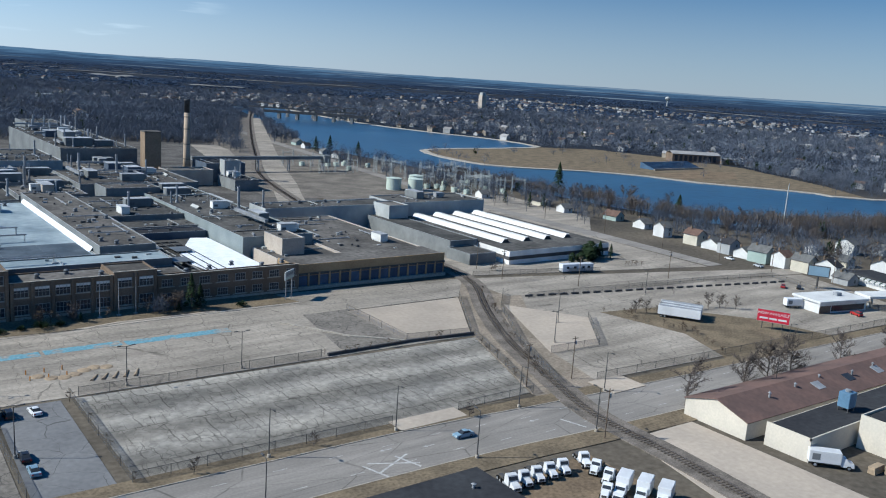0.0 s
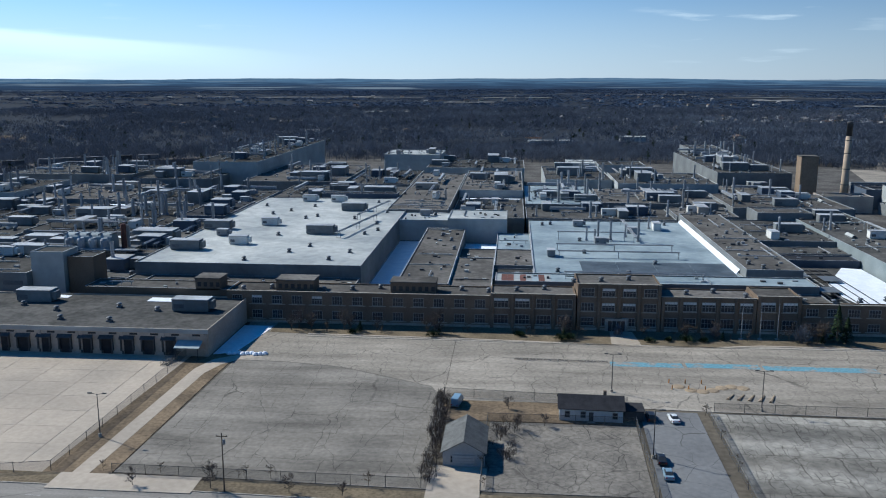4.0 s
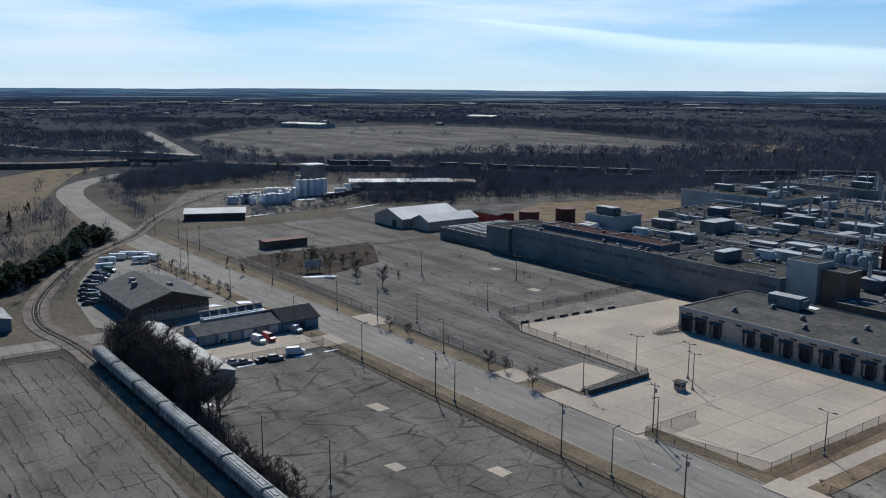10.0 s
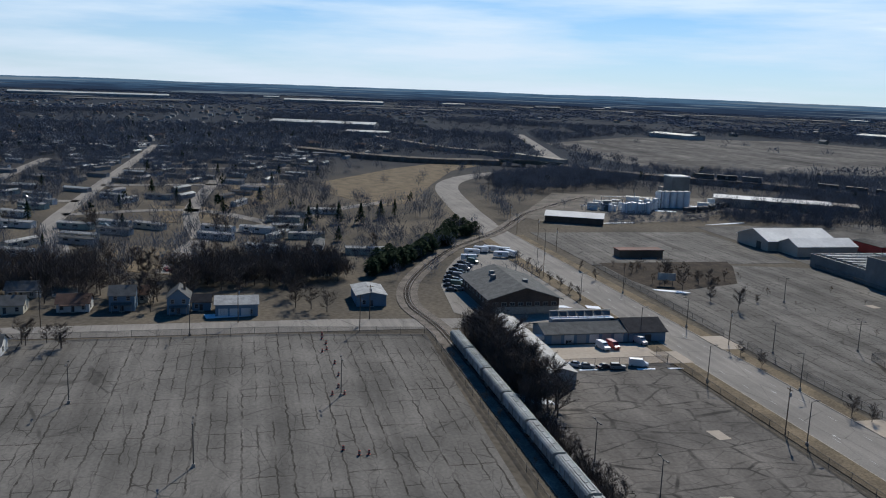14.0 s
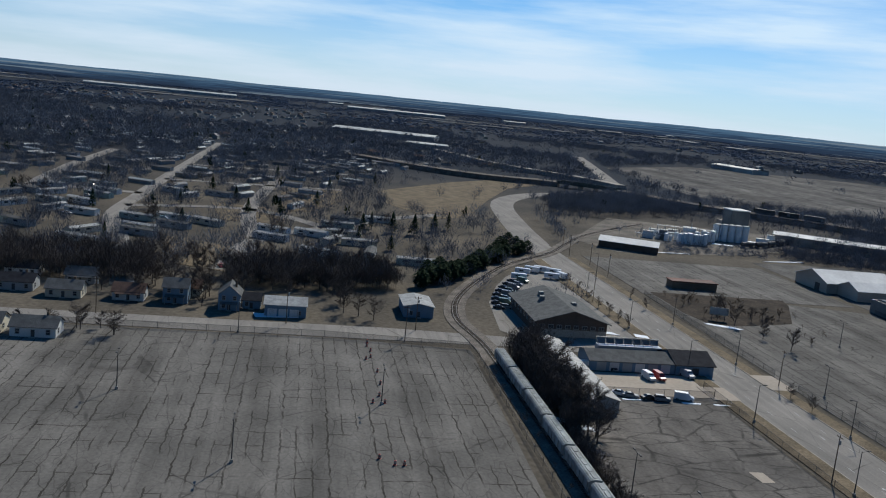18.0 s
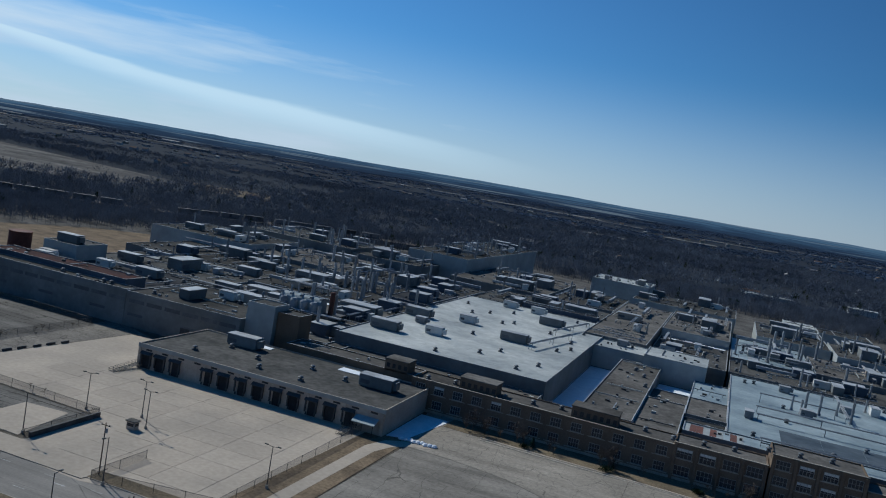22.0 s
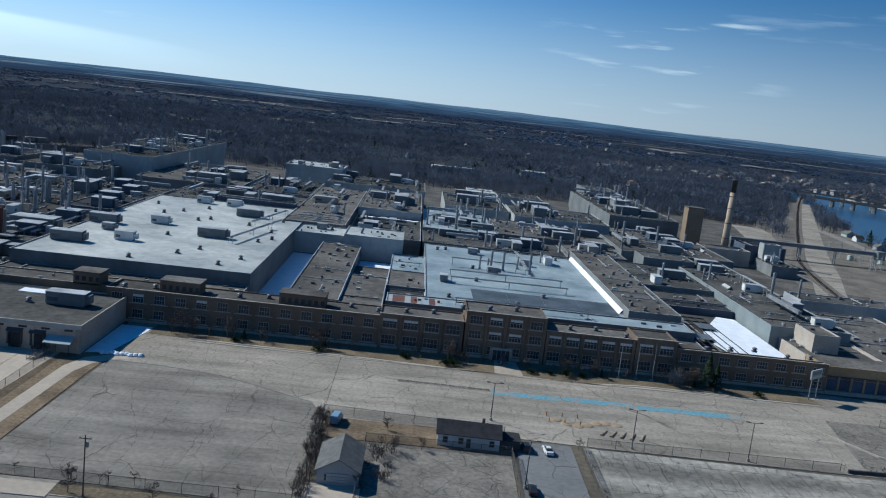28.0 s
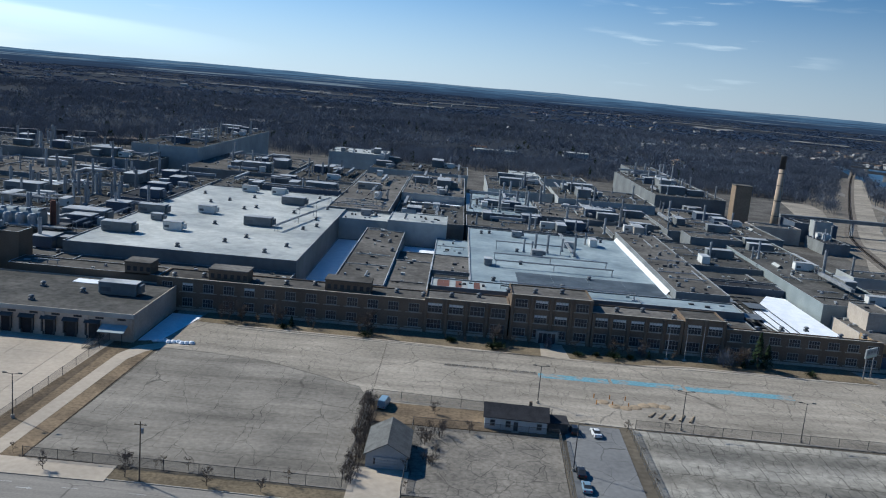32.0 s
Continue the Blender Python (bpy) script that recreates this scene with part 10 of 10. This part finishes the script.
for x, y, s in ((170, 120, 1.45), (190, 118, 1.4), (202, 118.5, 1.5), (207, 119, 1.2), (214, 119, 1.4), (237, 117.5, 1.15), (262, 116, 1.0)):
    plant(TREES, x, y, s)
for k in range(24):
    plant(TREES, -247 + k * 2.9 + tr.uniform(-1.5, 1.5), 69.5 + tr.uniform(-2.5, 4.0), tr.uniform(1.1, 1.5))
for k in range(9):
    plant(TREES, -182 + k * 6 + tr.uniform(-2, 2), 66.5 + tr.uniform(-1, 1), tr.uniform(0.45, 0.8))
for x, y, s in ((-292, -50, 1), (-352, -15, 1.2), (-344, 9, 1.15), (-286, -30, 0.8), (-363, -54, 1.2), (-357, -18, 1.2), (-364, 4, 1.2), (-362, 15, 1.2), (-360, 26, 1.1), (-325, -56, 1.2), (-285, 22, 1.0), (-281, 27, 0.9), (-288, 17, 1.1), (-318, 12, 0.9), (-326, 20, 0.9), (-335, -70, 1.2), (-345, -90, 1.2), (-320, -105, 1.2), (-300, -65, 1.0), (-350, -110, 1.2), (-333, -130, 1.2), (-252, -60, 0.9), (-248, -50, 0.9), (-246, -90, 1.1), (-243, -110, 1.1), (-238, -84, 0.9),
                (-342, 142, 0.5), (-322, 141, 0.55), (-332, 120, 0.5), (-310, 121, 0.55), (-291, 121.5, 0.6), (-300, 121, 0.5), (-320, 120, 0.5), (-350, 121, 0.5), (-365, 121, 0.5), (-271, 175, 1.0), (-303, 170, 1.0), (-296, 178, 0.7), (-285, 172, 0.6), (-209, 144.5, 0.55), (-171, 144.5, 0.6), (-167, 147, 0.5), (-153, 144, 0.6), (-220, 144.5, 0.5),
                (-16.5, 152, 0.35), (-15, 166, 0.3), (-14.5, 178, 0.35), (-15, 188, 0.45), (0, 188, 0.35), (2, 176, 0.45), (-1.5, 170, 0.4), (8, 178.5, 0.35), (80, 142.2, 0.35), (118, 139.5, 0.4), (55, 142, 0.4), (-55, 144, 0.55), (-70, 144, 0.4), (-40, 143.5, 0.4), (-30, 143, 0.35), (90, 246.5, 0.75), (60, 246.8, 0.6), (-22, 246.5, 0.7), (16, 246.8, 0.7), (-60, 247, 0.6), (-48, 247, 0.6), (83, 247, 0.5), (-66, 246, 0.5), (229, 182, 0.6), (226, 184, 0.6), (232, 179, 0.5), (262, 176, 0.6), (258, 178, 0.6), (266, 172, 0.55)):
    plant(TREES, x, y, s)
for k in range(30):
    plant(TREES, -335 - tr.uniform(0, 28), -62 + k * 3.4 + tr.uniform(-2, 2), tr.uniform(0.8, 1.3))
for k in range(36):
    plant(TREES, tr.uniform(365, 470), tr.uniform(190, 300) if k < 24 else tr.uniform(300, 440), tr.uniform(0.8, 1.2))
for k in range(46):
    x, y = HOME_PLACES[tr.randrange(len(HOME_PLACES))]
    plant(TREES, x + tr.uniform(-9, 9), y + tr.uniform(-9, 9), tr.uniform(0.7, 1.15))
for x0, y0, x1, y1, n in ((-15.5, 150, -15.2, 194, 4), (44.8, 145, 45.3, 188, 6), (108, 190.4, 158, 188.6, 12), (150, 150, 196, 232, 22), (143, 148, 156, 184, 10), (-80, 150, -17, 147.6, 8), (-352, 160, -308, 195, 34), (-330, 180, -308, 165, 10), (216, 190, 225, 160, 14), (225, 160, 215, 140, 9), (-242, 57, -150, 57.5, 12), (-211, 184, -211, 250, 9), (-330, 200, -212, 205, 7), (-300, 230, -215, 232, 7), (-340, 215, -260, 180, 8), (206, 250, 232, 256, 8), (-60, 248, 110, 247.5, 16), (-4, 148, -4, 180, 3), (284, 240, 290, 235, 6), (216, 176, 226, 186, 6), (250, 178, 266, 174, 6), (-194, 180, -142, 176, 6)):
    for k in range(n):
        t = tr.random()
        plant(BUSH, x0 + (x1 - x0) * t + tr.uniform(-0.8, 0.8), y0 + (y1 - y0) * t + tr.uniform(-0.6, 0.6), tr.uniform(0.45, 1.1))


for x, s in ((-25, 1.7), (-22, 1.3), (17, 1.6), (20, 1.3), (40, 1.4), (51, 1.8), (54, 1.5), (90, 2.0), (87, 1.5), (-60, 1.5), (-55, 1.2), (-40, 1.0), (5, 1.0), (70, 1.1)):
    plant(BUSH, x, 246.5 + tr.uniform(-1, 1), s)
    plant(BUSH, x + tr.uniform(-2, 2), 246 + tr.uniform(-1, 1), s * 0.8)


for k in range(16):
    plant(BUSH, tr.uniform(-350, -308), tr.uniform(162, 200), tr.uniform(1.2, 1.9))
for x, y, s in ((-322, 172, 0.9), (-312, 182, 0.7), (-318, 190, 0.6), (-335, 180, 0.5)):
    plant(TREES, x, y, s)


for k in range(44):
    x, y = tr.uniform(-338, -297), tr.uniform(-135, 44)
    if y > 20 and x > -322 or -12 < y < 8 and x > -305:
        continue
    plant(TREES, x, y, tr.uniform(0.9, 1.4))
for k in range(10):
    plant(TREES, tr.uniform(-255, -247), -50 - k * 6.5 + tr.uniform(-2, 2), tr.uniform(0.5, 0.85))


def conifer(seed, h, w, full=False):
    r = random.Random(seed)
    m = Mb()
    for k in range(420):
        t = r.random() ** 0.75
        z = h * (0.08 + 0.9 * t)
        rad = (w * math.sin(math.pi * min(1.0, t * 0.85 + 0.13)) ** 0.6 if full else w * (1 - t) ** 0.85) * r.uniform(0.5, 1.22) + 0.12
        a = r.uniform(0, 6.283)
        c, s = math.cos(a), math.sin(a)
        l = rad * r.uniform(0.4, 0.62)
        wd = (0.22 if full else 0.16) * w * (0.4 + 0.6 * (1 - t))
        p0 = Vector((c * (rad - l), s * (rad - l), z + 0.1 * h * 0.25))
        p1 = Vector((c * rad, s * rad, z - 0.05 * w * (1 + r.random())))
        q = Vector((-s, c, 0)) * wd
        m.add([p0, (p0 + p1) / 2 + q, p1, (p0 + p1) / 2 - q + Vector((0, 0, 0.15 * wd))], [(0, 1, 2, 3)])
    e = thing("conifer", 0, 0, 0, "dark green conifer with dense drooping boughs", "tree", "conifers")
    part("trunk", Mb().tube((0, 0, 0), (0, 0, h * 0.95), 0.022 * h, 0.03, 7), M_bark, e)
    part("needle_crown", m, M_ever, e)
    return e


CON += [[conifer(s, 10, w), False] for s, w in ((1, 2.8), (2, 2.4), (3, 3.4))]
ROUND = [[conifer(s, 8, w, True), False] for s, w in ((7, 3.6), (8, 4.2))]
hr = random.Random(77)
HEDGE = [(-345, 56), (-374, 78), (-402, 92), (-430, 108), (-452, 123)]
for x, y, s in ((94, 246, 1.15), (97, 246.6, 0.8), (379, 692, 1.4), (393, 691, 1.5), (408, 666, 1.2), (438, 439, 2.0), (284, 255, 0.8), (288, 252, 0.7), (280, 254, 0.6), (358, 382, 0.9), (364, 376, 0.9), (352, 398, 0.9), (-463, 34, 1.0), (-470, 51, 1.1), (-468, 63, 1.1), (-487, 77, 1.0), (-497, 87, 1.0), (-510, -12, 0.9), (-480, 40, 0.9), (-343, 54, 1.0), (-348, 60, 1.1), (-353, 65, 1.1), (-362, 70, 1.0), (-372, 76, 1.0), (-389, 83, 0.9), (-402, 92, 0.9), (-417, 103, 0.9), (-428, 112, 0.85), (-440, 121, 0.8), (-336, 50, 1.0), (-378, 79, 1.0), (-396, 87, 0.9), (-410, 98, 0.9), (-356, 55, 1.0), (-366, 62, 1.0), (16, 246.3, 0.3), (-21, 246.2, 0.28), (62, 246.2, 0.3), (90, 245.6, 0.32), (-45, 246.5, 0.35), (435, 330, 1.3), (414, 215, 0.9)):
    plant(ROUND if -445 < x < -330 and y > 45 else CON, x, y, s)
for k in range(30):
    i = k * 4 // 30
    u = (k * 4 / 30) % 1
    (x0, y0), (x1, y1) = HEDGE[i], HEDGE[i + 1]
    plant(ROUND, x0 + (x1 - x0) * u + hr.uniform(-6, 6), y0 + (y1 - y0) * u + hr.uniform(-7, 3), hr.uniform(0.5, 1.1))
for x, y, s in ((279, 256, 1.0), (263, 251, 0.6), (268, 251, 0.6), (275, 252, 0.8)):
    plant(ROUND, x, y, s)
for x, y, s in ((-520, -70, 1.0), (-545, -40, 1.1), (-600, -60, 1.0), (-640, 20, 1.1), (-505, -30, 0.9), (-455, -60, 0.8), (-560, 10, 1.0), (-700, -20, 1.2), (-720, 60, 1.0), (-430, 30, 0.9), (-415, 45, 0.8), (-480, -110, 1.1), (-610, -130, 1.1), (-395, -85, 0.8)):
    plant(CON, x, y, s * 0.9)
# snow left along kerbs and fences
for k, pts in enumerate(([(-212, 107), (-210.8, 107), (-210.6, 112), (-211.6, 112.5)], [(-211.4, 116), (-210.4, 116.4), (-210.5, 121), (-211.2, 120)], [(-305, 158), (-302.5, 158.5), (-297, 168), (-297.5, 171), (-301, 168)], [(-283, 107), (-280, 108), (-279, 114), (-282.5, 112)], [(-282, 120), (-278, 119.5), (-276.5, 124), (-280, 124.5)], [(-197, 66.5), (-190, 67), (-188, 75), (-193, 73)], [(-281, -13), (-276, -12), (-278, 2), (-282, 2)], [(-213, 90), (-212, 90), (-212, 95), (-212.8, 96)])):
    tagged(new("snow_patch", Mb().prism(pts, 0.06, 0.2).mesh("snow_patch", M_snow)), "small patch of old snow on the asphalt", "snow", "snow patches")
# slabs of the concrete truck yard, each with its joint
slab = Mb().bev(-5.965, 5.965, -4.465, 4.465, 0.0, 0.05, 0.02).mesh("slab", M_concrete)
yard = bpy.data.objects["concrete_yard"]
YARD = [(-193, 178), (-141.5, 176.5), (-141.5, 151), (-118, 142), (-89, 149), (-88.5, 220), (-181, 220)]
cx, cy = np.meshgrid(np.arange(-186, -90, 12.0), np.arange(147, 220, 9.0))
cx, cy = cx.ravel(), cy.ravel()
ok = np.ones(len(cx), bool)
for dx, dy in ((-6, -4.5), (6, -4.5), (6, 4.5), (-6, 4.5)):
    ok &= inside(cx + dx, cy + dy, YARD)
for x, y in zip(cx[ok], cy[ok]):
    put("slab", slab, yard, "", pose(x, y, 0.042))


for x, y, s in ((-22.5, 246.3, 0.85), (15.6, 247, 0.65), (51, 247, 0.6), (-50, 247, 0.7), (-64, 247.5, 0.8), (-40, 248, 0.5), (86, 246, 0.7), (81, 247, 0.6)):
    plant(TREES, x, y, s, 0.1)
e = thing("guard_rail", 1.5, 223.5, 0.06, "low broken guard rail on the apron", "guard rail", "", "", -1.6)
for z in (0.25, 0.5):
    part("rail", Mb().tube((0, 0, z), (25, 0, z), 0.07, n=5), M_darkmetal, e)
for k in range(14):
    part("post", Mb().bev(k * 1.92 - 0.1, k * 1.92 + 0.1, -0.1, 0.1, 0, 0.6, 0.03), M_kerb, e)


# ---- shrubs and bare saplings along the brick front ----
def shrub(x, y, h, w, label, m, group):
    o = np.array([0.0])
    parts_v, parts_f, base = [], [], 0
    for k, (fh, fw, nbl) in enumerate(((1.0, 0.8, 170), (0.75, 1.0, 190), (0.5, 1.05, 130))):
        v, f = sprays(o, o, np.array([h * fh]), np.array([w * fw]), nbl, np.array([0.1]))
        parts_v.append(v)
        parts_f.append(f + base)
        base += len(v)
    e = thing("shrub", x, y, 0.12, label, "shrub", group)
    ob = new("foliage", raw("foliage", np.concatenate(parts_v), np.concatenate(parts_f), m))
    ob.parent = e
    return e


for x, y, h, w in ((3, 245.5, 1.8, 4.2), (17, 243, 2.6, 6.2), (51, 243.2, 2.8, 7.0), (46, 243.8, 1.7, 3.0), (109, 243, 2.2, 4.5), (-22.5, 243, 2.2, 5.6), (-47, 244, 1.8, 3.6), (15, 242.3, 2.4, 6.0), (40.5, 243, 1.6, 4.6), (56, 244, 1.8, 4.0), (2.7, 247.5, 1.2, 4.4)):
    shrub(x, y, h, w, "low dark spreading evergreen shrub by the brick front", M_ever, "front shrubs")
for x, y, h, w in ((84, 245, 6.5, 7.0), (90, 247.3, 5.4, 5.0), (60, 248, 4.6, 3.6), (32, 248, 4.2, 3.4)):
    shrub(x, y, h, w, "bare brown twiggy shrub against the brick front", M_wood_far, "bare front shrubs")
